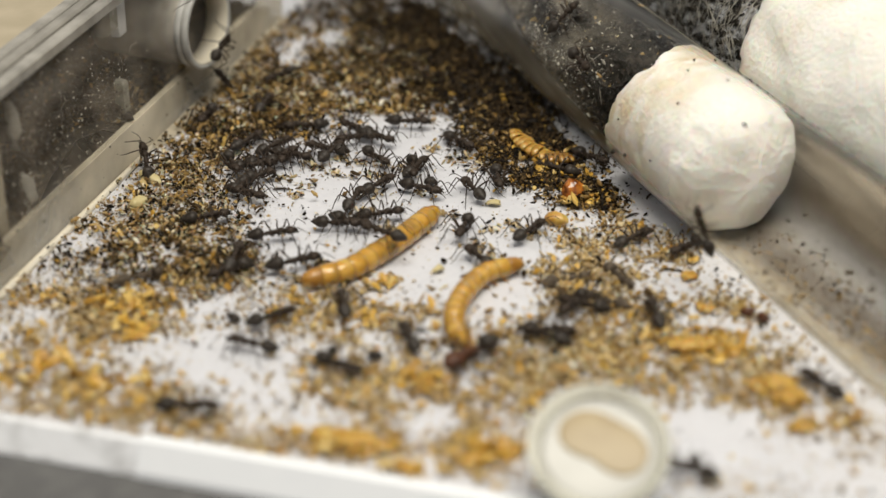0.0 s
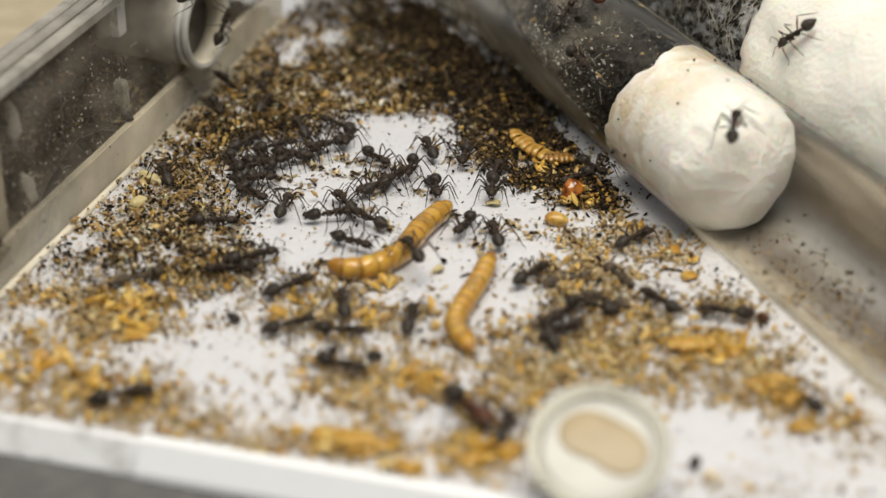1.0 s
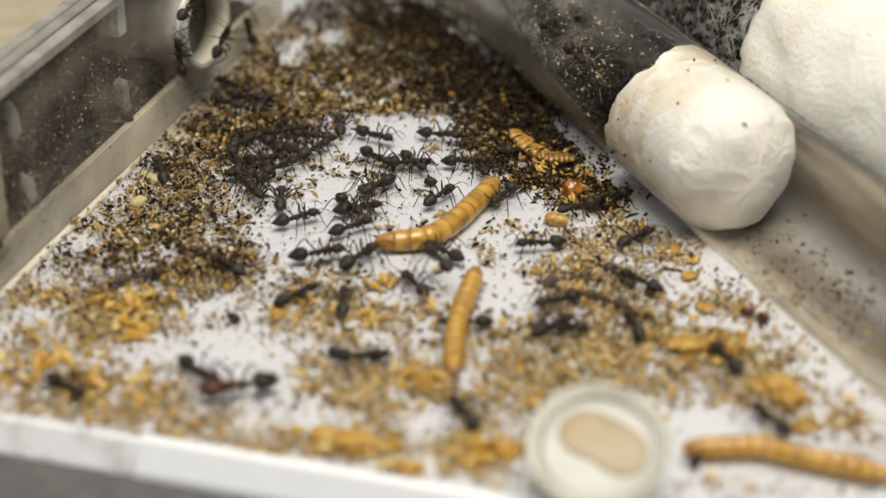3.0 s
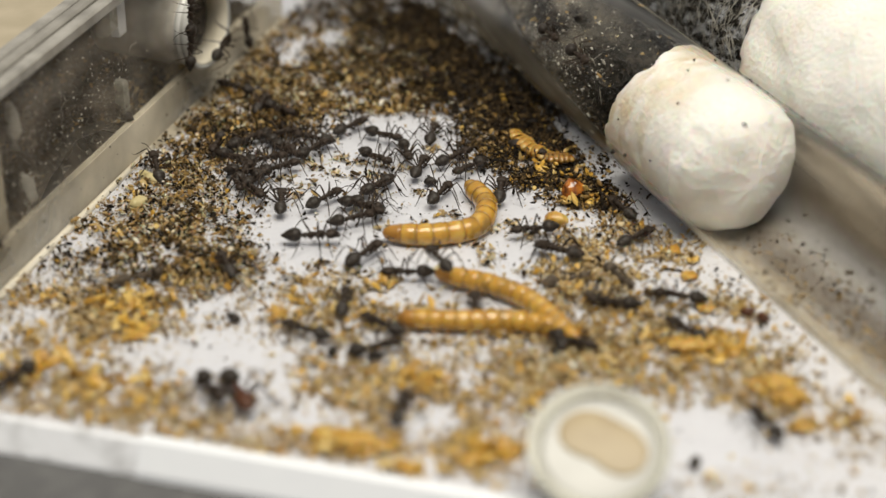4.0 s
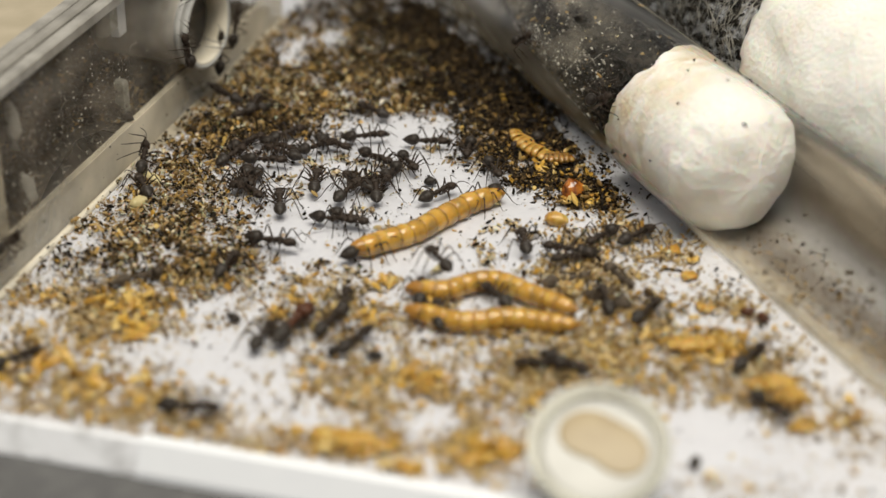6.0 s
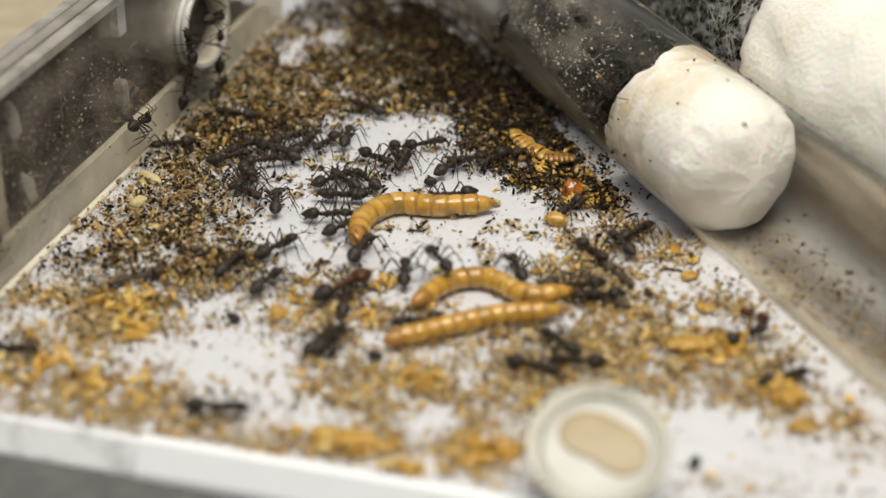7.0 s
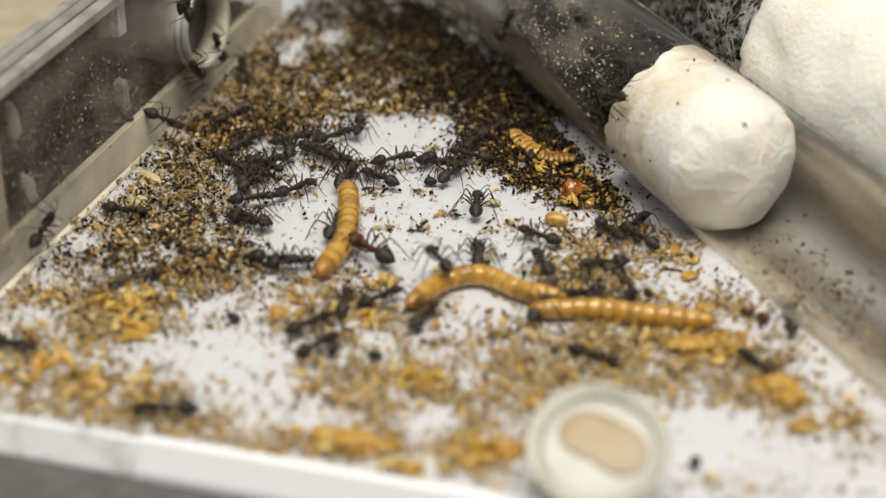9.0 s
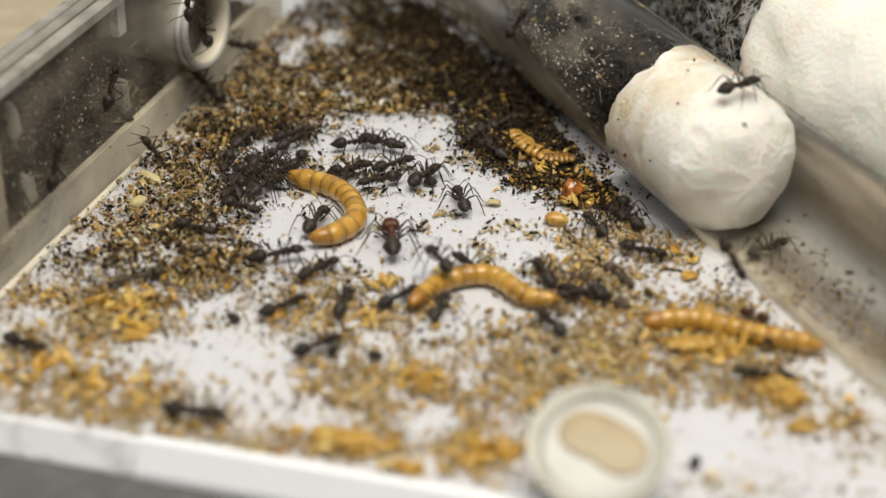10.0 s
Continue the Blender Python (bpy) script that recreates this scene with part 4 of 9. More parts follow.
setting("wall_lid", prism([(-41, 5.7), (92, 5.7), (92, 42), (-41, 42)], 24.05, 25.2, 0.4), LID, "beige lid of the nest chamber", "lid", WM)
# Two whitish wisp shapes that imitate reflections in the chamber wall.
REFLECTION_TONE = material("greyish_reflection", [(0.34, 0.33, 0.30), (0.50, 0.49, 0.46)], rough=0.6, scale=300)
for x, y, z in ((3.6, 1.6, 14.8), (5.4, 1.8, 4.6)):
    bit = tagged(new("cotton_wisp", mesh("cotton_wisp", *mm(roughen(tube([(0, 0, 0), (0.8, 0.3, 2.0), (0.9, 0.5, 4.2), (0.2, 0.6, 6.0)], [0.7, 1.1, 1.0, 0.4], 8), 0.5, 1.3, x)), REFLECTION_TONE)),
                 "whitish wisp shape added for a reflection in the clear wall", "cotton")
    bit.matrix_basis = WM @ mmpose(x, y, z)

# ---- dirt and fluff inside the first tube ----
TM = tube_pose(0)


def in_tube(name, count, x0, x1, rmax, low, high, sizes, mat, label, seed, side=0):
    """Bits that lie inside the tube between two heights, from x0 to x1 along it."""
    r = random.Random(seed)
    ob = crumbs(name, [((x0 + x1) / 2, 0, (x1 - x0) / 3.6, 0.01, count)], sizes, mat, label, flat=0.8, seed=seed, base=lambda x, y, g: 0)
    me = ob.data
    co = np.empty(len(me.vertices) * 3)
    me.vertices.foreach_get("co", co)
    co = co.reshape(-1, 12, 3)
    for k in range(len(co)):
        while True:
            y, z = r.uniform(-rmax, rmax), r.uniform(low, high)
            if y * y + z * z < rmax * rmax:
                break
        co[k, :, 1] += y * MM
        co[k, :, 2] += z * MM
        co[k, :, 0] = np.clip(co[k, :, 0], x0 * MM, x1 * MM)
    me.vertices.foreach_set("co", co.reshape(-1))
    ob.matrix_basis = tube_pose(side)
    return ob


in_tube("tube_dirt", 3600, 28, 78, 8.6, -8.6, 2.5, (0.4, 2.6), NEST_BLACK, "dark dirt and waste packed in the glass tube", 21)
in_tube("tube_dirt", 2200, 27, 66, 8.7, -4, 8.2, (0.4, 2.4), NEST_BLACK, "black damp waste in the glass tube", 22)
in_tube("tube_flakes", 260, 34, 90, 8.7, -8.7, 6, (0.3, 1.4), TAN_BITS, "tan flakes in the glass tube", 23)
in_tube("tube_flakes", 700, -60, -3, 9.2, -9.3, -7.0, (0.12, 0.7), TAN_BITS, "tan crumbs in the open end of the glass tube", 24)
in_tube("tube_dirt", 260, -34, -2, 9.2, -9.3, -5.0, (0.15, 0.8), DARK_BITS, "dark crumbs in the open end of the glass tube", 25)


waste = tagged(new("nest_waste", mesh("nest_waste", *mm(roughen(roughen(egg(19, 7.9, 7.7, 46, 0, -0.2, rings=26, sides=36), 1.6, 3.0, 2.0), 0.7, 1.0, 4.0)), NEST_BLACK)), "black lump of nest waste inside the glass tube", "nest waste")
waste.matrix_basis = TM
in_tube("tube_dirt", 3800, COTTON2, 100, 13.6, -13.6, 8, (0.5, 2.2), NEST_BLACK, "dark dirt behind the cotton in the wide tube", 26, 24.6)


def fluff(name, m, x0, x1, count, label, seed, mat=SILK, full=8.8):
    r = random.Random(seed)
    pieces = []
    for _ in range(count):
        a = r.uniform(0, 6.28)
        rad = full * r.uniform(0.82, 1.0)
        x, turn, lng = r.uniform(x0, x1), r.uniform(-1.1, 1.1), r.uniform(1, 6)
        pts = []
        for k in range(5):
            u = k / 4
            pts.append((x + lng * u * math.cos(turn), rad * math.cos(a + turn * u * lng / 8), rad * math.sin(a + turn * u * lng / 8) + 0.45 * math.sin(u * 5 + a)))
        pieces.append(tube(pts, [0.03, 0.06, 0.06, 0.05, 0.03], 4))
    ob = tagged(new(name, mesh(name, *mm(join(*pieces)), mat)), label, "fluff", kind="stuff")
    ob.matrix_basis = m
    return ob


fluff("silk_fluff", TM, 27, 95, 150, "grey silk and cotton fibres on the inside of the tube", 31)
fluff("silk_fluff", tube_pose(24.6), COTTON2 - 4, COTTON2 + 22, 1100, "grey cotton fibres trailing inside the wide tube", 32, full=13.7)
def fuzz(name, m, rings, count, label, seed, mat):
    """Short loose hairs standing off a cotton plug; rings: (from x, to x, radius)."""
    r = random.Random(seed)
    hairs = []
    for _ in range(count):
        x0, x1, rad = r.choice(rings)
        x, a, b, lng = r.uniform(x0, x1), r.uniform(0, 6.28), r.uniform(-1, 1), r.uniform(0.5, 1.7)
        d = 1 if x0 > 10 else -1
        hairs.append(tube([(x + d * lng * u, rad * math.cos(a + 0.09 * b * u * lng) * (1 - 0.05 * u), rad * math.sin(a + 0.09 * b * u * lng) * (1 - 0.05 * u) + 0.25 * b * math.sin(3 * u)) for u in (0, 0.35, 0.7, 1)], [0.03, 0.03, 0.025, 0.012], 4))
    ob = tagged(new(name, mesh(name, *mm(join(*hairs)), mat)), label, "fluff", kind="stuff")
    ob.matrix_basis = m
    return ob


fuzz("cotton_fuzz", TM, [(19, 23, 8.2), (15, 20, 9.3), (21, 24, 6.5)], 300, "fine loose hairs at the ends of the cotton plug", 34, COTTON)
fluff("cotton_fibres", TM, 4, 15, 50, "loose white cotton fibres round the plug", 33, COTTON, 9.75)


# ---- husks, seeds and larger scraps ----
def scrap(name, label, category, m, vf, mat, group=""):
    ob = tagged(new(name, mesh(name, *mm(vf), mat)), label, category, group)
    ob.matrix_basis = m
    return ob


def chip(w, l, h, seed):
    """A curled broken flake with an uneven rim and thickness."""
    r = random.Random(seed)
    n = 11
    rim = [(0.5 * r.uniform(0.7, 1.15) * l * math.cos(6.283 * k / n), 0.5 * r.uniform(0.65, 1.15) * w * math.sin(6.283 * k / n)) for k in range(n)]
    curl = lambda x, y: 0.25 + h * (y / (0.5 * w)) ** 2 * 0.8 + 0.15 * noise.noise(Vector((x * 1.3, y * 1.3, seed)))
    v = []
    for z in (0.0, 0.28):
        for s in (1.0, 0.55):
            v += [(x * s, y * s, curl(x * s, y * s) + z) for x, y in rim]
        v.append((0, 0, curl(0, 0) + z))
    a, b = 2 * n + 1, 0
    f = []
    for o, flip in ((0, True), (2 * n + 1, False)):
        for k in range(n):
            j = (k + 1) % n
            q = [(o + k, o + j, o + n + j, o + n + k), (o + n + k, o + n + j, o + 2 * n)]
            f += [t[::-1] for t in q] if flip else q
    f += [(k, (k + 1) % n, a + (k + 1) % n, a + k)[::1] for k in range(n)]
    return v, f


def cast_skin(name, label, m, length, radius, mat, bow=40.0, rings=9):
    """An empty ringed larva skin, bowed sideways."""
    s = thing(name, label, "cast skin", "cast skins", m)
    for i in range(rings):
        u = i / (rings - 1) - 0.5
        a = radians(bow) * u
        r = radius * (1 - 1.1 * u * u)
        h = length / rings * 0.78
        prof = [(-h, r * 0.82), (-h * 0.3, r), (h * 0.6, r * 1.04), (h, r * 0.9), (h * 0.9, r * 0.8), (-h * 0.9, r * 0.72)]
        squash = [(px, py * 1.1, pz * (0.55 + 0.25 * noise.noise(Vector((i * 0.9, length, radius))))) for px, py, pz in lathe(prof, 16, True)[0]]
        part("skin_ring", mesh("skin_ring", *mm(roughen((squash, lathe(prof, 16, True)[1]), 0.14, 0.9, i * 0.37 + length)), mat), s,
             m=mmpose(length * math.sin(a) / max(0.2, radians(bow)), length * (1 - math.cos(a)) / max(0.2, radians(bow)) + 0.4 * noise.noise(Vector((i * 0.7, 3, length))), radius * 0.75,
                      14 * noise.noise(Vector((i, 1, length))), 9 * noise.noise(Vector((i, 2, length))), math.degrees(a)))
    return s


cast_skin("cast_skin", "shiny golden ringed cast skin among dark crumbs", mmpose(12.0, 28.4, 0.7, 0, 8, -50), 7.5, 1.3, SKIN, 50)
cast_skin("cast_skin", "pale golden ringed cast skin near the front rim", mmpose(-10.9, -45.9, 0.0, 0, 0, -14), 6.0, 1.5, HUSK, 45)
cast_skin("cast_skin", "cream and golden empty larva skin", mmpose(29.2, -25.7, 0.0, 0, 0, 5), 5.0, 1.3, HUSK, 25)
cast_skin("cast_skin", "golden crumpled larva skin", mmpose(38.2, -36.0, 0.0, 0, 0, -70), 5.5, 1.5, HUSK, 20)
cast_skin("cast_skin", "dark reddish crumpled skin", mmpose(16.2, 24.6, 0.5, 0, 0, -5), 3.2, 1.3, DARK_HUSK, 30, 6)
SHELLS = [("amber_shell", "glossy reddish amber beetle shell", (17.7, 14.6), 1.65, 1.5, 1.4, AMBER, 20), ("pupa_case", "glossy golden oval pupa case", (15.0, 6.9), 1.6, 1.1, 0.9, HUSK, -15),
          ("pale_husk", "pale yellow oval husk", (-40.9, 12.1), 1.6, 0.9, 0.8, PALE, 62), ("pale_husk", "pale pointed grain husk", (-40.5, 19.9), 2.2, 0.8, 0.7, PALE, -40)]
for name, label, (x, y), a, b, c, mat, turn in SHELLS:
    scrap(name, label, "husk", mmpose(x, y, c * 0.95, 0, 4, turn), roughen(roughen(egg(a, b, c, taper=0.12, rings=16, sides=22), 0.22, 0.8, x), 0.28 if mat is AMBER else 0.1, 0.9, x + 3), mat, "husks on the floor")
SEEDS = [(-7.9, -28.0), (15.7, 35.8), (-12.9, -27.0), (38.5, -19.1), (36.8, -17.7), (-40.5, -11.8), (26.7, -50.0), (13.2, -27.4), (-25.1, -19.1), (-1.7, 18.5)]
for k, (x, y) in enumerate(SEEDS):
    scrap("seed", "small dark shiny seed on the floor", "seed", mmpose(x, y, 0.8, 0, 0, 40 * k), roughen(egg(0.95, 0.62, 0.6, taper=0.1), 0.12, 0.7, k), RUST if k in (3, 4) else GASTER, "dark seeds")
FLAKES_BACK = [((-38.0, -15.8), 5.5, 3.2), ((-35.6, -21.5), 4.5, 2.4), ((-46.6, -29.3), 7, 1.8), ((-2.5, -32.7), 4, 3), ((-7.5, -46.8), 5, 3), ((4.0, -48.4), 5, 3.5), ((7.4, -46.8), 4, 3), ((-3.8, -50.5), 4, 2.6), ((-36.4, -22.8), 3.5, 2.5), ((-19.8, -17.5), 3, 2.4)]
FLAKES_SIDE = [((32.8, -26.5), 4.5, 3.2), ((29.5, -1.4), 2.8, 1.7), ((31.0, -8.2), 2.6, 2.0), ((31.9, -16.3), 2.2, 2.4), ((35.6, -34.2), 4, 2.5), ((39.4, -42.4), 3.5, 3), ((-0.6, -6.4), 1.8, 1.2), ((-6.6, -9.2), 3.2, 2.2), ((-8.8, -19.1), 3.4, 1.8), ((6.9, 12.4), 2.2, 1.4)]
for k, ((x, y), l, w) in enumerate(FLAKES_BACK + FLAKES_SIDE):
    scrap("flake", "golden yellow curled flake of dry food" if k < 16 else "pale golden thin flake", "flake", mmpose(x, y, 0.0, 0, 0, 47 * k), chip(w, l, 0.5, k + 1), PALE if k in (16, 19) else HUSK, "large golden flakes")
STICKS = [((3.6, -7.5), 3.0, 15, 0.9), ((29.2, -7.0), 4.4, -25, 2.2), ((23.9, 10.2), 2.2, 10, 0.2), ((25.2, 9.2), 2.4, 35, 0.2), ((-3.6, 4.6), 2.4, -8, 0.2), ((28.1, 15.0), 1.8, 60, 0.3), ((-22.0, 17.1), 2.6, -4, 0.2), ((-10.0, 17.3), 2.4, 5, 0.3)]
for k, ((x, y), l, turn, bow) in enumerate(STICKS):
    scrap("stick", "thin dark broken insect leg lying on the floor", "scrap", mmpose(x, y, 0.18, 0, 0, turn),
          tube([(-l / 2, 0, 0), (-l / 4, bow * 0.3, 0.1), (0, bow * 0.42, 0.12), (l / 4, bow * 0.3, 0.1), (l / 2, 0, 0)], [0.1, 0.16, 0.16, 0.14, 0.08], 6), LEG, "broken legs")

# ---- ants in the nest chamber and in the first tube ----
rng = random.Random(12)
for k in range(34):
    a = ant(rng.uniform(0.8, 1.0), False, "black ant resting in the dark nest chamber", "ants in the nest chamber")
    x, y = rng.uniform(2, 36), rng.uniform(2.5, 9)
    if k % 2:
        a.matrix_basis = WM @ mmpose(x, y, soil_top(x, y) + 0.3, rng.uniform(-20, 20), rng.uniform(-20, 20), rng.uniform(0, 360)) @ Matrix.Diagonal((*a.scale, 1))
    else:
        a.matrix_basis = WM @ mmpose(x, 1.1, rng.uniform(7, 18), -90, 0, 0) @ pose(0, 0, 0, 0, 0, rng.uniform(0, 360)) @ Matrix.Diagonal((*a.scale, 1))
for k in range(14):
    a = ant(rng.uniform(0.8, 1.0), False, "black ant crowded inside the glass nest tube", "ants in the nest tube")
    ang = rng.uniform(100, 215)
    a.matrix_basis = TM @ mmpose(rng.uniform(33, 64), 0, 0, 0, 0, 0) @ pose(0, 0, 0, ang - 180, 0, 0) @ mmpose(0, 0, 5.2, 0, 0, rng.uniform(0, 360)) @ Matrix.Diagonal((*a.scale, 1))
SPECKS = [((36.96, -4.09, 19.37), 0.42), ((31.87, 12.37, 19.80), 0.22), ((33.00, 15.24, 20.05), 0.22), ((29.99, 6.10, 17.81), 0.2), ((35.87, 16.03, 19.64), 0.25), ((36.48, 8.40, 20.03), 0.18), ((23.26, 13.56, 12.22), 0.2), ((26.61, 4.55, 10.42), 0.18), ((22.92, 15.04, 6.92), 0.4), ((24.08, 11.35, 8.05), 0.3), ((30.00, -2.92, 12.77), 0.15)]
for k, ((x, y, z), r) in enumerate(SPECKS):
    scrap("speck", "tiny dark speck stuck on the glass tube", "speck", mmpose(x, y, z, 40 * k, 30, 70 * k), roughen(egg(r, r * 0.8, r * 0.6), r * 0.3, 0.4, k), SOIL, "specks on the glass")
rng = random.Random(44)
line = []
for k in range(110):
    x, ang, r = rng.uniform(-45, 40), radians(rng.gauss(61, 1.6)), rng.uniform(0.05, 0.22) * rng.uniform(0.4, 1)
    line.append(roughen(egg(r * 1.5, r, r, x, -10.05 * math.cos(ang), 10.05 * math.sin(ang), rings=4, sides=6), r * 0.4, 0.3, k))
tagged(new("dirt_line", mesh("dirt_line", *mm(join(*line)), SOIL)), "dark grains of dirt caught between the two tubes", "dirt", kind="stuff").matrix_basis = TM
in_tube("tube_straw", 900, 27, 80, 9.3, -8, 9.2, (0.15, 0.9), TAN_BITS, "brown straw bits on the inside of the glass", 36)
in_tube("silk_tufts", 1300, 27, 84, 9.4, -6, 9.2, (0.15, 1.0), SILK, "grey silk tufts on the inside of the glass", 29)
in_tube("silk_tufts", 1000, 60, 125, 8.8, -8.8, 8.8, (0.5, 3.0), SILK, "grey silk tufts and dust deep inside the tube", 27)
# Pale bits put in as small bright glints against the black waste.
in_tube("tube_glints", 420, 27, 75, 9.3, -6, 9.2, (0.08, 0.45), PALE, "tiny pale scraps painted as glints on the inside of the glass tube", 28)

# Thin pale rods near the pane, in place of reflections on ant legs.
rng = random.Random(61)
straw = []
for k in range(40):
    x, y, z, a, b = rng.gauss(17, 9), rng.uniform(1.6, 4.5), rng.uniform(5.0, 15), rng.uniform(0, 6.28), rng.uniform(0.8, 2.6)
    straw.append(tube([(x, y, z), (x + b * math.cos(a) * 0.5, y + 0.3, z + b * math.sin(a) * 0.6), (x + b * math.cos(a), y, z + b * math.sin(a) * 0.8)], [0.05, 0.08, 0.04], 4))
tagged(new("pale_fibres", mesh("pale_fibres", *mm(join(*straw)), LEG_GLINT)), "pale rods painted for glints on ant legs in the nest chamber", "fibres", kind="stuff").matrix_basis = WM

# ---- dead ants among the crumbs ----
DEAD = {}
for (x, y), turn, roll in (((15.6, -9.7), 20, 80), ((19.8, -14.7), 150, 100), ((22.0, -8.9), 300, 85), ((-37.7, -8.9), 30, 90)):
    a = ant(0.9, False, "dead dusty brown ant lying among the crumbs", "dead ants")
    for o in a.children:
        o.data = DEAD.setdefault(o.data.name, o.data.copy())
        o.data.materials[0] = DUSTY
    a.matrix_basis = mmpose(x, y, 0.9, roll, 0, turn) @ mmpose(0, 0, -1.6) @ Matrix.Diagonal((*a.scale, 1))


# ---- dust on the clear wall and on the glass, with painted glints on the wall ----
def dust(name, places, sizes, mat, label, m, seed):
    r = random.Random(seed)
    bits = []
    for x, y, z in places:
        a = sizes[0] * (sizes[1] / sizes[0]) ** (r.random() ** 2)
        bits.append(roughen(egg(a * r.uniform(0.8, 2.2), a * 0.7, a * r.uniform(0.6, 1.2), x, y, z, rings=4, sides=6), a * 0.5, 0.3, r.random() * 9))
    ob = tagged(new(name, mesh(name, *mm(join(*bits)), mat)), label, "dust", kind="stuff")
    ob.matrix_basis = m
    return ob


rng = random.Random(77)
DUST_GLINT = material("pale_dust_and_glint", [(0.50, 0.48, 0.42), (0.70, 0.68, 0.62)], rough=0.6, scale=900)
# Many of these pale specks imitate glints behind the pane, the rest is dust.
dust("wall_dust", [(rng.gauss(18, 16), 1.05, 6.2 + 16 * rng.random() ** 1.3) for _ in range(520)], (0.035, 0.16), DUST_GLINT, "pale specks of dust and painted glints on the back of the clear wall", WM, 1)
dust("wall_dirt", [(rng.uniform(-30, 60), -0.08, rng.uniform(0.4, 20)) for _ in range(60)], (0.05, 0.2), SOIL, "dark specks on the inner face of the wall", WM, 2)
spots = []
for _ in range(420):
    ang = radians(rng.gauss(25, 28))
    spots.append((26 + abs(rng.gauss(0, 26)), 9.5 * math.cos(ang), 9.5 * math.sin(ang)))
dust("tube_dust", spots, (0.04, 0.22), DUST_GLINT, "pale specks and fluff on the inside of the glass tube", TM, 3)
spots = []
for _ in range(60):
    ang = radians(rng.uniform(-70, 60))
    spots.append((rng.uniform(-60, 26), 9.78 * math.cos(ang), 9.78 * math.sin(ang)))
dust("tube_dirt_specks", spots, (0.03, 0.14), SOIL, "dark specks on the glass over the cotton", TM, 4)


# ---- everything that moves ----
def motions():
    a = ant(0.92, False)
    walk(a, [(0.00, mmpose(-21.9, 1.8, -0.0, 0, 0, 12)), (0.25, mmpose(-22.2, 2.6, -0.0, 0, 0, 53)), (0.50, mmpose(-22.4, 3.4, -0.0, 0, 0, 95)), (1.00, mmpose(-21.2, 10.1, 0.0, 0, 0, 81)), (1.50, mmpose(-21.5, 11.0, -0.0, 0, 0, 89)), (2.00, mmpose(-21.6, 10.8, -0.0, 0, 0, 88)), (2.50, mmpose(-21.8, 12.3, -0.0, 0, 0, 92)), (3.80, mmpose(-21.7, 11.4, -0.0, 0, 0, 92)), (5.00, mmpose(-21.7, 10.7, -0.0, 0, 0, 94)), (5.50, mmpose(-21.6, 10.7, -0.0, 0, 0, 96)), (6.80, mmpose(-22.4, 11.6, -0.0, 0, 0, 94)), (7.00, mmpose(-22.4, 11.3, -0.0, 0, 0, 93)), (7.25, mmpose(-22.4, 9.1, -0.0, 0, 0, 29)), (7.50, mmpose(-22.3, 6.9, -0.0, 0, 0, -35)), (8.00, mmpose(-23.8, 4.6, -0.0, 0, 0, -36)), (8.50, mmpose(-23.2, 6.1, -0.0, 0, 0, -31)), (9.00, mmpose(-25.4, 12.1, -0.0, 0, 0, 11)), (9.50, mmpose(-26.9, 13.4, -0.0, 0, 0, -53)), (10.00, mmpose(-28.4, 14.7, -0.0, 0, 0, -116))])
    stride(a, [(0.50, 1.00), (7.00, 8.00), (8.50, 9.00)])
    a = ant(0.92, False)
    walk(a, [(0.00, mmpose(-26.5, 13.8, -0.0, 0, 0, -33)), (0.50, mmpose(-26.4, 13.8, -0.0, 0, 0, -33)), (1.00, mmpose(-25.6, 13.9, 0.0, 0, 0, -54)), (2.50, mmpose(-25.7, 14.9, -0.0, 0, 0, -66)), (5.00, mmpose(-25.6, 14.7, -0.0, 0, 0, -60)), (7.00, mmpose(-26.4, 14.1, -0.0, 0, 0, -51)), (7.50, mmpose(-23.2, 13.3, -0.0, 0, 0, -7)), (8.00, mmpose(-24.9, 15.7, -0.0, 0, 0, 35)), (8.50, mmpose(-26.7, 18.2, -0.0, 0, 0, 78)), (10.00, mmpose(-26.9, 19.7, -0.0, 0, 0, 58))])
    stride(a, [(7.00, 8.50)])
    a = ant(1.01, False)
    walk(a, [(0.00, mmpose(-18.6, -6.1, 0.0, 0, 0, 21)), (0.50, mmpose(-17.6, -9.7, 0.0, 0, 0, 20)), (1.00, mmpose(-18.8, -12.3, 0.0, 0, 0, 36)), (1.50, mmpose(-16.3, -9.1, 0.0, 0, 0, 39)), (2.00, mmpose(-12.7, -9.6, 0.0, 0, 0, 33)), (2.50, mmpose(-11.6, -7.1, 0.0, 0, 0, 42)), (3.80, mmpose(-9.2, -3.5, 0.0, 0, 0, 60)), (4.00, mmpose(-9.9, -3.9, 0.0, 0, 0, 54)), (4.50, mmpose(-11.5, -1.1, 0.0, 0, 0, 59)), (5.00, mmpose(-10.4, -1.2, 0.0, 0, 0, 38)), (5.50, mmpose(-9.5, -2.7, 0.0, 0, 0, 26)), (6.80, mmpose(-10.4, -2.4, 0.0, 0, 0, 67)), (7.00, mmpose(-10.4, -2.3, 0.0, 0, 0, 70)), (7.50, mmpose(-15.5, -0.0, 0.0, 0, 0, 73)), (8.00, mmpose(-15.4, 0.8, 0.0, 0, 0, 62)), (8.50, mmpose(-18.3, 4.1, 0.0, 0, 0, 80)), (9.00, mmpose(-14.1, 4.0, 0.0, 0, 0, 77)), (9.50, mmpose(-15.9, 2.7, 0.0, 0, 0, 80)), (10.00, mmpose(-16.6, 5.7, 0.0, 0, 0, 71))])
    stride(a, [(0.00, 2.50), (4.00, 4.50), (7.00, 7.50), (8.00, 9.00), (9.50, 10.00)])
    a = ant(1.01, False)
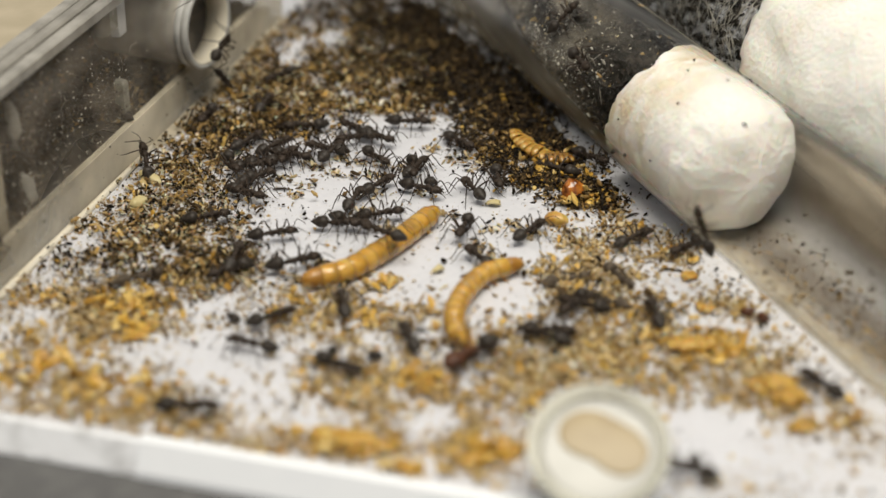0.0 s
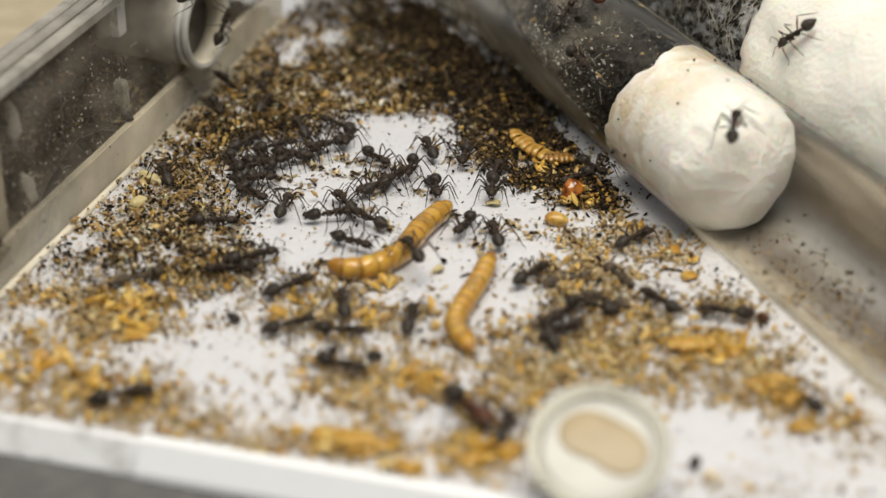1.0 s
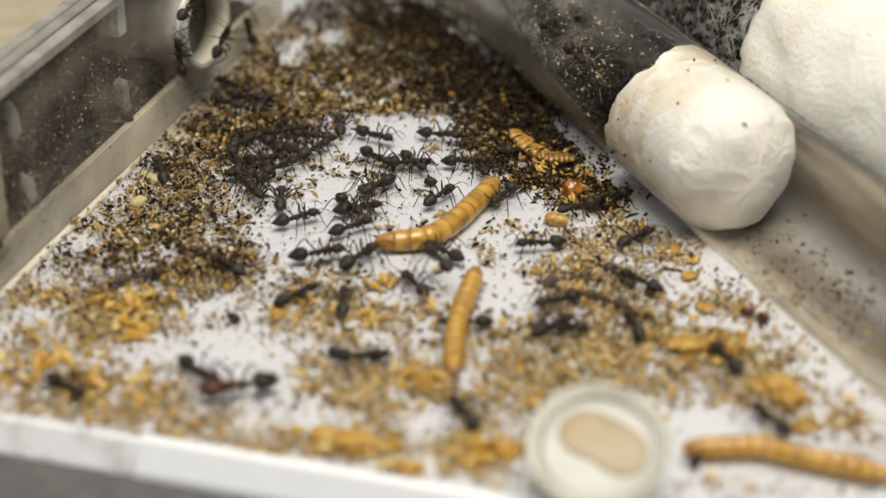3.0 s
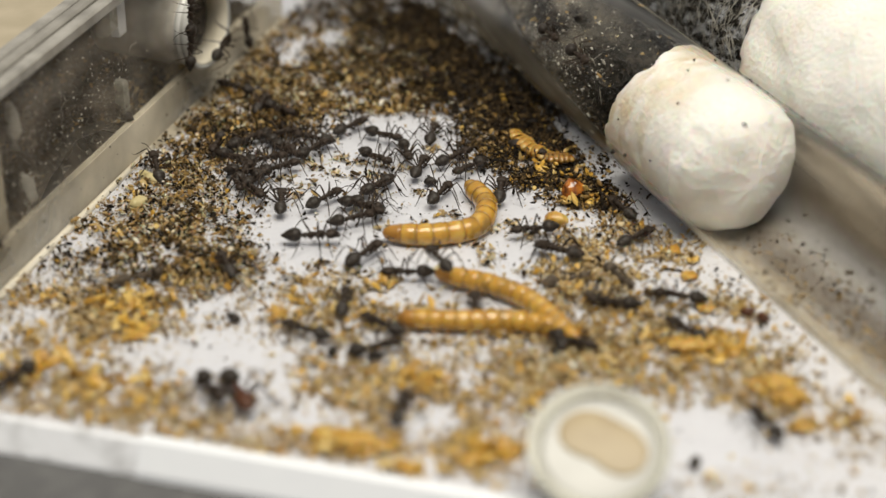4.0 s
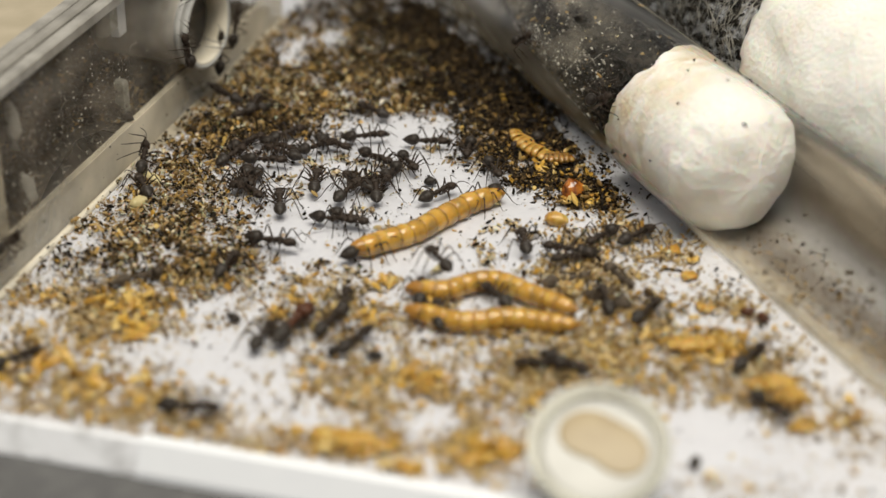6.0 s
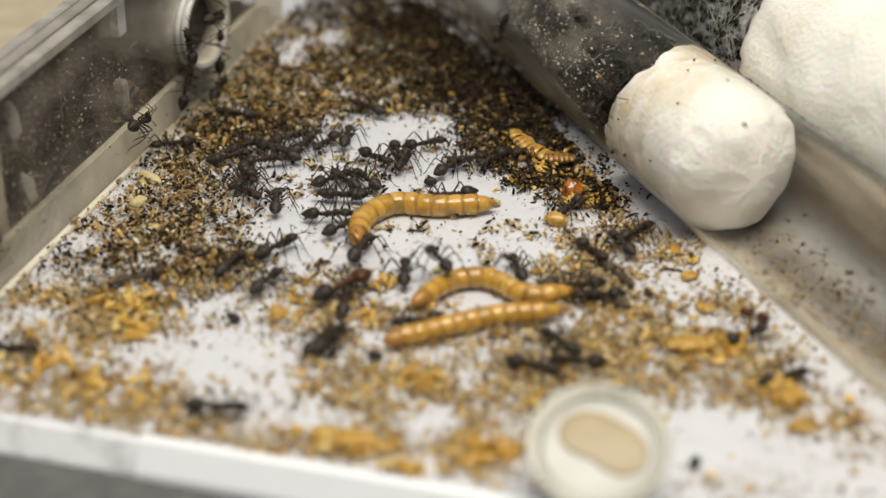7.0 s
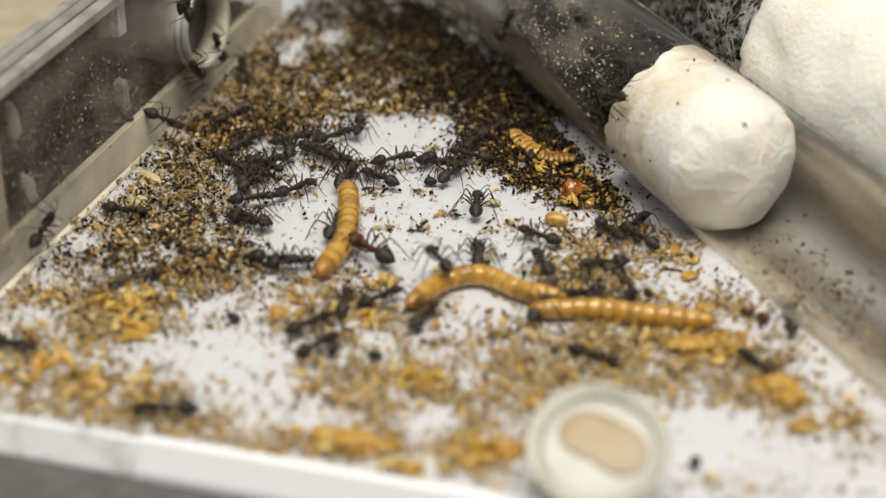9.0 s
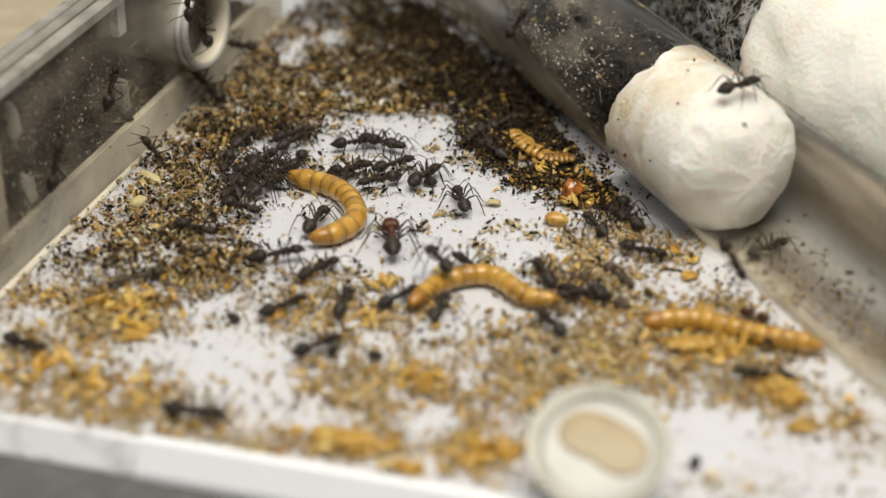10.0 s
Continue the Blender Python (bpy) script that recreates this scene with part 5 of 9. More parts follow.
    walk(a, [(0.00, mmpose(-26.4, -4.8, 0.0, 0, 0, 82)), (1.00, mmpose(-24.1, -4.6, 0.0, 0, 0, 21)), (1.50, mmpose(-20.9, -4.3, 0.0, 0, 0, 23)), (2.00, mmpose(-16.6, -4.3, 0.0, 0, 0, 21)), (2.50, mmpose(-15.4, -4.1, 0.0, 0, 0, 17)), (3.80, mmpose(-16.4, -0.8, 0.0, 0, 0, 9)), (4.00, mmpose(-16.8, 0.9, 0.0, 0, 0, 0)), (4.50, mmpose(-22.8, 0.3, 0.0, 0, 0, -40)), (5.00, mmpose(-22.4, 1.1, 0.0, 0, 0, -16)), (5.50, mmpose(-21.6, 1.3, 0.0, 0, 0, -24)), (6.80, mmpose(-22.4, -4.2, 0.0, 0, 0, 15)), (7.00, mmpose(-21.1, -1.9, 0.0, 0, 0, 47)), (7.50, mmpose(-23.0, -3.3, 0.0, 0, 0, 30)), (8.00, mmpose(-24.6, -0.4, 0.0, 0, 0, 32)), (8.50, mmpose(-22.0, -3.8, 0.0, 0, 0, -22)), (9.00, mmpose(-21.0, -5.4, 0.0, 0, 0, -12)), (9.50, mmpose(-19.4, -7.2, 0.0, 0, 0, -6)), (10.00, mmpose(-20.9, -4.1, 0.0, 0, 0, 19))])
    stride(a, [(1.00, 2.00), (3.80, 4.50), (6.80, 7.00), (7.50, 8.50), (9.50, 10.00)])
    a = ant(0.92, False)
    walk(a, [(0.00, mmpose(-13.6, 4.7, -0.0, 0, 0, -7)), (0.50, mmpose(-13.8, 1.4, -0.0, 0, 0, -44)), (1.00, mmpose(-11.6, -0.4, -0.0, 0, 0, -35)), (1.25, mmpose(-16.5, 1.2, -0.0, 0, 0, 13)), (1.50, mmpose(-21.4, 2.8, -0.0, 0, 0, 61)), (1.75, mmpose(-18.5, 2.0, -0.0, 0, 0, 25)), (2.00, mmpose(-15.7, 1.2, -0.0, 0, 0, -12)), (2.50, mmpose(-12.5, 2.3, -0.0, 0, 0, 13)), (3.80, mmpose(-11.6, 5.8, -0.0, 0, 0, 43)), (4.00, mmpose(-11.7, 6.2, -0.0, 0, 0, 23)), (4.50, mmpose(-10.7, 7.2, -0.0, 0, 0, 43)), (5.00, mmpose(-11.6, 7.6, -0.0, 0, 0, 49)), (5.25, mmpose(-12.8, 6.2, -0.0, 0, 0, 14)), (5.50, mmpose(-14.0, 4.7, -0.0, 0, 0, -22)), (6.80, mmpose(-14.3, 8.3, -0.0, 0, 0, -3)), (7.00, mmpose(-15.0, 7.3, -0.0, 0, 0, 0)), (7.17, mmpose(-17.0, 6.5, -0.0, 0, 0, 48)), (7.33, mmpose(-19.1, 5.8, -0.0, 0, 0, 95)), (7.50, mmpose(-21.1, 5.1, -0.0, 0, 0, 143)), (7.67, mmpose(-20.7, 6.9, -0.0, 0, 0, 95)), (7.83, mmpose(-20.3, 8.7, -0.0, 0, 0, 48)), (8.00, mmpose(-19.9, 10.5, -0.0, 0, 0, 0)), (8.50, mmpose(-17.6, 7.6, -0.0, 0, 0, 69)), (8.75, mmpose(-21.5, 7.1, -0.0, 0, 0, 108)), (9.00, mmpose(-25.4, 6.5, -0.0, 0, 0, 147)), (9.50, mmpose(-24.6, 2.6, -0.0, 0, 0, 132)), (10.00, mmpose(-28.4, 15.5, -0.0, 0, 0, 107))])
    stride(a, [(0.00, 2.50), (5.00, 5.50), (6.80, 10.00)])
    a = ant(0.92, False)
    walk(a, [(0.00, mmpose(-31.0, 6.7, -0.0, 0, 0, 16)), (1.00, mmpose(-29.9, 5.4, -0.0, 0, 0, -5)), (1.50, mmpose(-27.9, 5.2, -0.0, 0, 0, 3)), (2.00, mmpose(-25.9, 6.2, -0.0, 0, 0, 15)), (2.50, mmpose(-21.6, 6.0, -0.0, 0, 0, 2)), (2.70, mmpose(-20.7, 5.9, -0.0, 0, 0, 22)), (3.80, mmpose(-15.5, 11.0, -0.0, 0, 0, 38)), (4.00, mmpose(-15.8, 12.2, -0.0, 0, 0, 48)), (4.50, mmpose(-15.9, 12.5, -0.0, 0, 0, 50)), (5.00, mmpose(-14.4, 12.2, -0.0, 0, 0, 30)), (5.50, mmpose(-12.8, 15.3, -0.0, 0, 0, 97)), (6.15, mmpose(-13.0, 14.2, -0.0, 0, 0, 51)), (6.80, mmpose(-13.3, 13.1, -0.0, 0, 0, 4)), (7.00, mmpose(-13.1, 13.1, -0.0, 0, 0, -4)), (7.50, mmpose(-13.4, 17.0, 0.0, 0, 0, 11)), (8.00, mmpose(-13.5, 16.6, -0.0, 0, 0, 19)), (8.50, mmpose(-12.7, 15.8, 0.0, 0, 0, 4)), (9.00, mmpose(-19.9, 15.3, 0.0, 0, 0, 39)), (9.50, mmpose(-22.4, 12.7, -0.0, 0, 0, 46)), (10.00, mmpose(-24.2, 16.3, -0.0, 0, 0, 46))])
    stride(a, [(2.00, 2.50), (2.70, 4.00), (5.00, 5.50), (7.00, 7.50), (8.50, 10.00)])
    a = ant(0.92, False)
    walk(a, [(0.00, mmpose(-9.3, 25.1, -0.0, 0, 0, -56)), (2.50, mmpose(-9.3, 25.1, 0.0, 0, 0, -51)), (5.00, mmpose(-9.3, 25.0, 0.0, 0, 0, -43)), (8.00, mmpose(-9.3, 25.0, 0.0, 0, 0, -44)), (8.50, mmpose(-6.9, 25.7, -0.0, 0, 0, -21)), (9.00, mmpose(-6.7, 24.6, -0.0, 0, 0, 22)), (9.50, mmpose(-5.7, 24.9, 0.0, 0, 0, 38)), (10.00, mmpose(-6.7, 23.0, -0.0, 0, 0, 31))])
    stride(a, [(8.00, 8.50)])
    a = ant(0.92, False)
    walk(a, [(0.00, mmpose(-4.2, 21.7, -0.0, 0, 0, -87)), (0.50, mmpose(-3.7, 22.6, -0.0, 0, 0, -82)), (1.00, mmpose(-4.5, 22.1, -0.0, 0, 0, -97)), (1.50, mmpose(-4.2, 24.3, -0.0, 0, 0, -70)), (2.00, mmpose(-4.6, 24.5, -0.0, 0, 0, -72)), (2.50, mmpose(-3.8, 23.2, -0.0, 0, 0, -49)), (3.80, mmpose(-5.0, 26.1, 0.0, 0, 0, -81)), (4.00, mmpose(-5.2, 27.0, -0.0, 0, 0, -80)), (4.50, mmpose(-4.4, 24.7, -0.0, 0, 0, -78)), (5.00, mmpose(-4.3, 24.7, -0.0, 0, 0, -78)), (5.50, mmpose(-3.9, 22.8, -0.0, 0, 0, -73)), (6.80, mmpose(-6.6, 26.1, -0.0, 0, 0, -66)), (7.00, mmpose(-6.3, 26.7, -0.0, 0, 0, -75)), (7.50, mmpose(-6.3, 21.1, -0.0, 0, 0, -95)), (8.00, mmpose(-1.2, 17.4, -0.0, 0, 0, -41)), (8.50, mmpose(-0.3, 20.7, -0.0, 0, 0, -60)), (9.00, mmpose(-0.0, 23.6, -0.0, 0, 0, -40)), (9.50, mmpose(1.6, 25.8, -0.0, 0, 0, -55)), (9.75, mmpose(-0.4, 22.7, -0.0, 0, 0, -3)), (10.00, mmpose(-2.4, 19.7, -0.0, 0, 0, 50))])
    stride(a, [(7.00, 10.00)])
    a = ant(0.92, False)
    walk(a, [(0.00, mmpose(-4.8, 37.4, 0.0, 0, 0, -7)), (0.50, mmpose(-1.8, 31.1, 0.0, 0, 0, -46)), (0.67, mmpose(-1.8, 30.2, 0.0, 0, 0, 4)), (0.83, mmpose(-1.8, 29.3, 0.0, 0, 0, 53)), (1.00, mmpose(-1.9, 28.4, -0.0, 0, 0, 103)), (1.50, mmpose(-1.9, 31.1, -0.0, 0, 0, 100)), (1.75, mmpose(-1.2, 31.5, -0.0, 0, 0, 42)), (2.00, mmpose(-0.5, 31.8, 0.0, 0, 0, -16)), (2.50, mmpose(0.1, 31.6, 0.0, 0, 0, -33)), (2.70, mmpose(0.1, 32.3, -0.0, 0, 0, -35)), (3.25, mmpose(-0.8, 32.9, -0.0, 0, 0, 24)), (3.80, mmpose(-1.8, 33.5, -0.0, 0, 0, 82)), (4.00, mmpose(-1.5, 33.3, -0.0, 0, 0, 81)), (4.50, mmpose(-2.6, 35.3, 0.0, 0, 0, 97)), (5.00, mmpose(-2.4, 34.0, 0.0, 0, 0, 93)), (5.25, mmpose(-2.1, 33.0, 0.0, 0, 0, 35)), (5.50, mmpose(-1.8, 32.0, 0.0, 0, 0, -23)), (6.80, mmpose(-2.6, 29.7, -0.0, 0, 0, 20)), (7.00, mmpose(-2.4, 29.7, -0.0, 0, 0, 19)), (7.50, mmpose(-0.8, 30.0, -0.0, 0, 0, -27)), (7.75, mmpose(-0.8, 29.5, -0.0, 0, 0, 14)), (8.00, mmpose(-0.7, 28.9, -0.0, 0, 0, 55)), (8.25, mmpose(-0.3, 28.8, 0.0, 0, 0, -6)), (8.50, mmpose(0.1, 28.7, 0.0, 0, 0, -67)), (9.00, mmpose(-0.5, 23.3, -0.0, 0, 0, -16)), (9.50, mmpose(-0.0, 32.0, -0.0, 0, 0, -31)), (9.75, mmpose(2.3, 32.4, -0.0, 0, 0, -72)), (10.00, mmpose(4.6, 32.9, -0.0, 0, 0, -113))])
    stride(a, [(0.00, 1.50), (8.50, 10.00)])
    a = ant(0.92, False)
    walk(a, [(0.00, mmpose(-2.8, 15.2, -0.0, 0, 0, -29)), (0.50, mmpose(-0.1, 15.1, -0.0, 0, 0, -77)), (1.00, mmpose(-0.9, 15.6, -0.0, 0, 0, -86)), (1.25, mmpose(0.4, 19.6, -0.0, 0, 0, -36)), (1.50, mmpose(1.6, 23.6, 0.0, 0, 0, 13)), (2.00, mmpose(2.9, 19.3, -0.0, 0, 0, 36)), (2.25, mmpose(4.6, 20.4, -0.0, 0, 0, -2)), (2.50, mmpose(6.4, 21.5, -0.0, 0, 0, -41)), (3.15, mmpose(5.0, 22.1, -0.0, 0, 0, -89)), (3.80, mmpose(3.6, 22.6, -0.0, 0, 0, -137)), (4.00, mmpose(3.6, 21.8, 0.0, 0, 0, -133)), (4.50, mmpose(3.2, 25.0, 0.0, 0, 0, -131)), (4.75, mmpose(2.4, 24.6, 0.0, 0, 0, -79)), (5.00, mmpose(1.6, 24.2, 0.0, 0, 0, -27)), (5.50, mmpose(3.8, 30.0, 0.0, 0, 0, -60)), (6.15, mmpose(3.6, 27.2, 0.0, 0, 0, -109)), (6.80, mmpose(3.3, 24.5, -0.0, 0, 0, -159)), (7.00, mmpose(3.3, 24.4, 0.0, 0, 0, -155)), (7.25, mmpose(4.4, 25.2, 0.0, 0, 0, 162)), (7.50, mmpose(5.5, 25.9, -0.0, 0, 0, 119)), (7.67, mmpose(5.0, 25.5, 0.0, 0, 0, 68)), (7.83, mmpose(4.5, 25.1, 0.0, 0, 0, 17)), (8.00, mmpose(4.0, 24.7, 0.0, 0, 0, -34)), (8.50, mmpose(6.3, 18.4, -0.0, 0, 0, 25)), (8.75, mmpose(5.0, 22.1, -0.0, 0, 0, 91)), (9.00, mmpose(3.7, 25.9, -0.0, 0, 0, 157)), (10.00, mmpose(6.9, 27.8, -0.0, 0, 0, 125))])
    stride(a, [(0.00, 0.50), (1.00, 2.50), (4.00, 4.50), (5.00, 5.50), (7.00, 7.50), (8.00, 9.00)])
    a = ant(0.97, False)
    walk(a, [(0.00, mmpose(7.5, 18.3, 0.0, 0, 0, -86)), (0.50, mmpose(6.8, 15.4, 0.0, 0, 0, -94)), (1.00, mmpose(6.7, 15.5, -0.0, 0, 0, -94)), (1.50, mmpose(7.8, 14.2, -0.0, 0, 0, -115)), (1.67, mmpose(8.0, 14.3, -0.0, 0, 0, -59)), (1.83, mmpose(8.3, 14.4, 0.0, 0, 0, -3)), (2.00, mmpose(8.5, 14.5, 0.0, 0, 0, 53)), (2.17, mmpose(8.4, 14.4, 0.0, 0, 0, -7)), (2.33, mmpose(8.3, 14.3, -0.0, 0, 0, -66)), (2.50, mmpose(8.2, 14.2, -0.0, 0, 0, -126)), (3.80, mmpose(8.1, 11.0, 0.0, 0, 0, -104)), (3.87, mmpose(8.0, 12.3, 0.0, 0, 0, -161)), (3.93, mmpose(7.9, 13.5, 0.0, 0, 0, 142)), (4.00, mmpose(7.8, 14.7, 0.0, 0, 0, 85)), (4.17, mmpose(7.5, 13.5, 0.0, 0, 0, 30)), (4.33, mmpose(7.2, 12.3, 0.0, 0, 0, -25)), (4.50, mmpose(6.8, 11.0, 0.0, 0, 0, -80)), (5.00, mmpose(5.1, 11.9, 0.0, 0, 0, -73)), (5.50, mmpose(8.0, 12.2, 0.0, 0, 0, -92)), (6.80, mmpose(0.6, 12.8, 0.0, 0, 0, -159)), (7.00, mmpose(1.1, 12.8, 0.0, 0, 0, -159)), (7.10, mmpose(1.7, 10.9, 0.0, 0, 0, 155)), (7.20, mmpose(2.2, 8.9, -0.0, 0, 0, 109)), (7.50, mmpose(1.0, 1.0, 0.0, 0, 0, 97)), (8.00, mmpose(-0.5, 5.3, 0.0, 0, 0, 108)), (8.50, mmpose(2.3, 8.5, -0.0, 0, 0, 116)), (9.00, mmpose(4.5, 10.4, 0.0, 0, 0, 87)), (9.50, mmpose(2.1, 11.6, 0.0, 0, 0, 103)), (10.00, mmpose(2.4, 11.9, 0.0, 0, 0, 101))])
    stride(a, [(0.00, 0.50), (3.80, 4.50), (5.00, 6.80), (7.00, 9.50)])
    a = ant(0.92, False)
    walk(a, [(0.00, mmpose(2.7, 3.6, -0.0, 0, 0, -105)), (0.50, mmpose(2.8, 3.6, -0.0, 0, 0, -99)), (1.00, mmpose(2.8, 4.4, -0.0, 0, 0, -111)), (1.17, mmpose(3.0, 2.6, -0.0, 0, 0, -159)), (1.33, mmpose(3.2, 0.8, -0.0, 0, 0, 153)), (1.50, mmpose(3.5, -1.0, -0.0, 0, 0, 104)), (1.75, mmpose(4.3, 0.1, -0.0, 0, 0, 143)), (2.00, mmpose(5.0, 1.1, -0.0, 0, 0, -178)), (2.50, mmpose(2.0, -3.0, -0.0, 0, 0, 180)), (2.70, mmpose(1.0, -1.6, -0.0, 0, 0, 134)), (3.80, mmpose(-3.7, -9.5, -0.0, 0, 0, 176)), (4.00, mmpose(-4.7, -8.8, -0.0, 0, 0, -177)), (4.25, mmpose(-3.5, -10.3, -0.0, 0, 0, 127)), (4.50, mmpose(-2.3, -11.8, -0.0, 0, 0, 72)), (5.00, mmpose(-0.2, -9.2, -0.0, 0, 0, 73)), (5.50, mmpose(-1.3, -14.3, -0.0, 0, 0, 86)), (6.80, mmpose(-4.5, -9.5, -0.0, 0, 0, 89)), (7.00, mmpose(-4.8, -8.5, -0.0, 0, 0, 90)), (7.50, mmpose(-5.0, -17.3, -0.0, 0, 0, 75)), (8.00, mmpose(-6.1, -15.4, -0.0, 0, 0, 69)), (8.50, mmpose(-5.9, -14.6, -0.0, 0, 0, 53)), (9.00, mmpose(-7.5, -15.0, -0.0, 0, 0, 37)), (9.50, mmpose(-5.7, -15.2, -0.0, 0, 0, 45)), (10.00, mmpose(-5.2, -14.8, -0.0, 0, 0, 42))])
    stride(a, [(1.00, 5.50), (6.80, 7.50)])
    a = ant(0.92, False)
    walk(a, [(0.00, mmpose(4.5, -4.6, -0.0, 0, 0, 121)), (0.50, mmpose(3.1, -1.0, -0.0, 0, 0, 102)), (1.00, mmpose(6.8, 1.9, -0.0, 0, 0, 99)), (1.50, mmpose(10.6, 2.0, -0.0, 0, 0, 141)), (2.00, mmpose(15.4, -1.3, -0.0, 0, 0, 80)), (2.25, mmpose(13.9, -1.3, -0.0, 0, 0, 134)), (2.50, mmpose(12.5, -1.2, -0.0, 0, 0, -173)), (2.70, mmpose(11.9, -1.2, -0.0, 0, 0, -158)), (3.25, mmpose(12.9, -0.4, -0.0, 0, 0, 165)), (3.80, mmpose(13.9, 0.5, -0.0, 0, 0, 128)), (4.00, mmpose(14.7, -2.5, -0.0, 0, 0, 154)), (4.50, mmpose(9.8, 3.7, -0.0, 0, 0, -174)), (5.00, mmpose(9.9, 2.1, -0.0, 0, 0, 118)), (5.50, mmpose(9.6, -0.9, -0.0, 0, 0, 57)), (6.15, mmpose(10.8, 0.2, -0.0, 0, 0, 111)), (6.80, mmpose(12.0, 1.2, -0.0, 0, 0, 165)), (7.00, mmpose(9.3, -7.3, -0.0, 0, 0, 103)), (7.50, mmpose(11.5, -7.9, -0.0, 0, 0, 169)), (8.00, mmpose(11.5, -9.2, -0.0, 0, 0, 118)), (8.50, mmpose(12.2, -8.9, -0.0, 0, 0, 100)), (9.00, mmpose(12.5, -5.8, -0.0, 0, 0, 105)), (9.25, mmpose(12.7, -6.7, -0.0, 0, 0, 152)), (9.50, mmpose(12.8, -7.5, -0.0, 0, 0, -160)), (9.75, mmpose(12.7, -8.0, -0.0, 0, 0, 153)), (10.00, mmpose(12.5, -8.4, -0.0, 0, 0, 105))])
    stride(a, [(0.00, 2.50), (3.80, 4.50), (5.00, 5.50), (6.80, 7.00), (8.50, 9.00)])
    a = ant(0.92, False)
    walk(a, [(0.00, mmpose(11.4, 2.9, -0.0, 0, 0, 51)), (0.50, mmpose(11.6, -5.2, -0.0, 0, 0, 69)), (1.00, mmpose(11.1, -8.9, -0.0, 0, 0, 48)), (1.50, mmpose(11.8, -8.8, -0.0, 0, 0, 51)), (1.67, mmpose(9.8, -9.5, -0.0, 0, 0, -6)), (1.83, mmpose(7.9, -10.1, -0.0, 0, 0, -63)), (2.00, mmpose(5.9, -10.8, -0.0, 0, 0, -120)), (2.50, mmpose(3.1, -20.3, -0.0, 0, 0, -148)), (2.70, mmpose(2.4, -22.0, -0.0, 0, 0, -154)), (3.25, mmpose(2.4, -20.1, -0.0, 0, 0, 151)), (3.80, mmpose(2.5, -18.2, -0.0, 0, 0, 97)), (4.00, mmpose(4.0, -17.2, -0.0, 0, 0, 95)), (4.50, mmpose(3.6, -22.7, -0.0, 0, 0, 96)), (5.00, mmpose(0.8, -21.5, -0.0, 0, 0, 100)), (5.50, mmpose(0.4, -21.4, -0.0, 0, 0, 102)), (6.80, mmpose(-2.6, -14.4, -0.0, 0, 0, 77)), (6.90, mmpose(-2.8, -17.6, -0.0, 0, 0, 136)), (7.00, mmpose(-3.1, -20.8, -0.0, 0, 0, -165)), (7.50, mmpose(-2.7, -20.4, -0.0, 0, 0, 180)), (7.75, mmpose(-0.9, -20.8, -0.0, 0, 0, 123)), (8.00, mmpose(0.9, -21.2, -0.0, 0, 0, 66)), (8.50, mmpose(-3.4, -17.6, -0.0, 0, 0, 104)), (9.00, mmpose(-2.1, -19.3, -0.0, 0, 0, 64)), (9.50, mmpose(-0.1, -17.6, -0.0, 0, 0, 69)), (10.00, mmpose(-0.4, -17.4, -0.0, 0, 0, 75))])
    stride(a, [(0.00, 1.00), (1.50, 2.70), (3.80, 5.00), (5.50, 7.00), (7.50, 8.50), (9.00, 9.50)])
    a = ant(0.92, False)
    walk(a, [(0.00, mmpose(12.6, -23.1, -0.0, 0, 0, -9)), (1.00, mmpose(14.2, -22.9, -0.0, 0, 0, 35)), (2.00, mmpose(13.0, -22.4, -0.0, 0, 0, 56)), (2.50, mmpose(13.0, -21.2, -0.0, 0, 0, 32)), (4.00, mmpose(13.8, -23.9, -0.0, 0, 0, 91)), (4.50, mmpose(5.5, -12.3, -0.0, 0, 0, 130)), (5.00, mmpose(7.9, -10.9, -0.0, 0, 0, 109)), (5.50, mmpose(3.6, -9.7, -0.0, 0, 0, 119)), (6.80, mmpose(13.2, -25.3, -0.0, 0, 0, 121)), (7.00, mmpose(13.5, -25.5, -0.0, 0, 0, 130)), (7.50, mmpose(14.3, -24.6, -0.0, 0, 0, 100)), (8.00, mmpose(15.8, -26.7, -0.0, 0, 0, 115)), (8.50, mmpose(15.6, -22.4, -0.0, 0, 0, 168)), (8.75, mmpose(13.7, -20.1, -0.0, 0, 0, 117)), (9.00, mmpose(11.8, -17.7, -0.0, 0, 0, 66)), (9.50, mmpose(16.0, -23.5, -0.0, 0, 0, 132)), (10.00, mmpose(12.8, -21.1, -0.0, 0, 0, 116))])
    stride(a, [(4.00, 6.80), (7.50, 10.00)])
    a = ant(0.92, False)
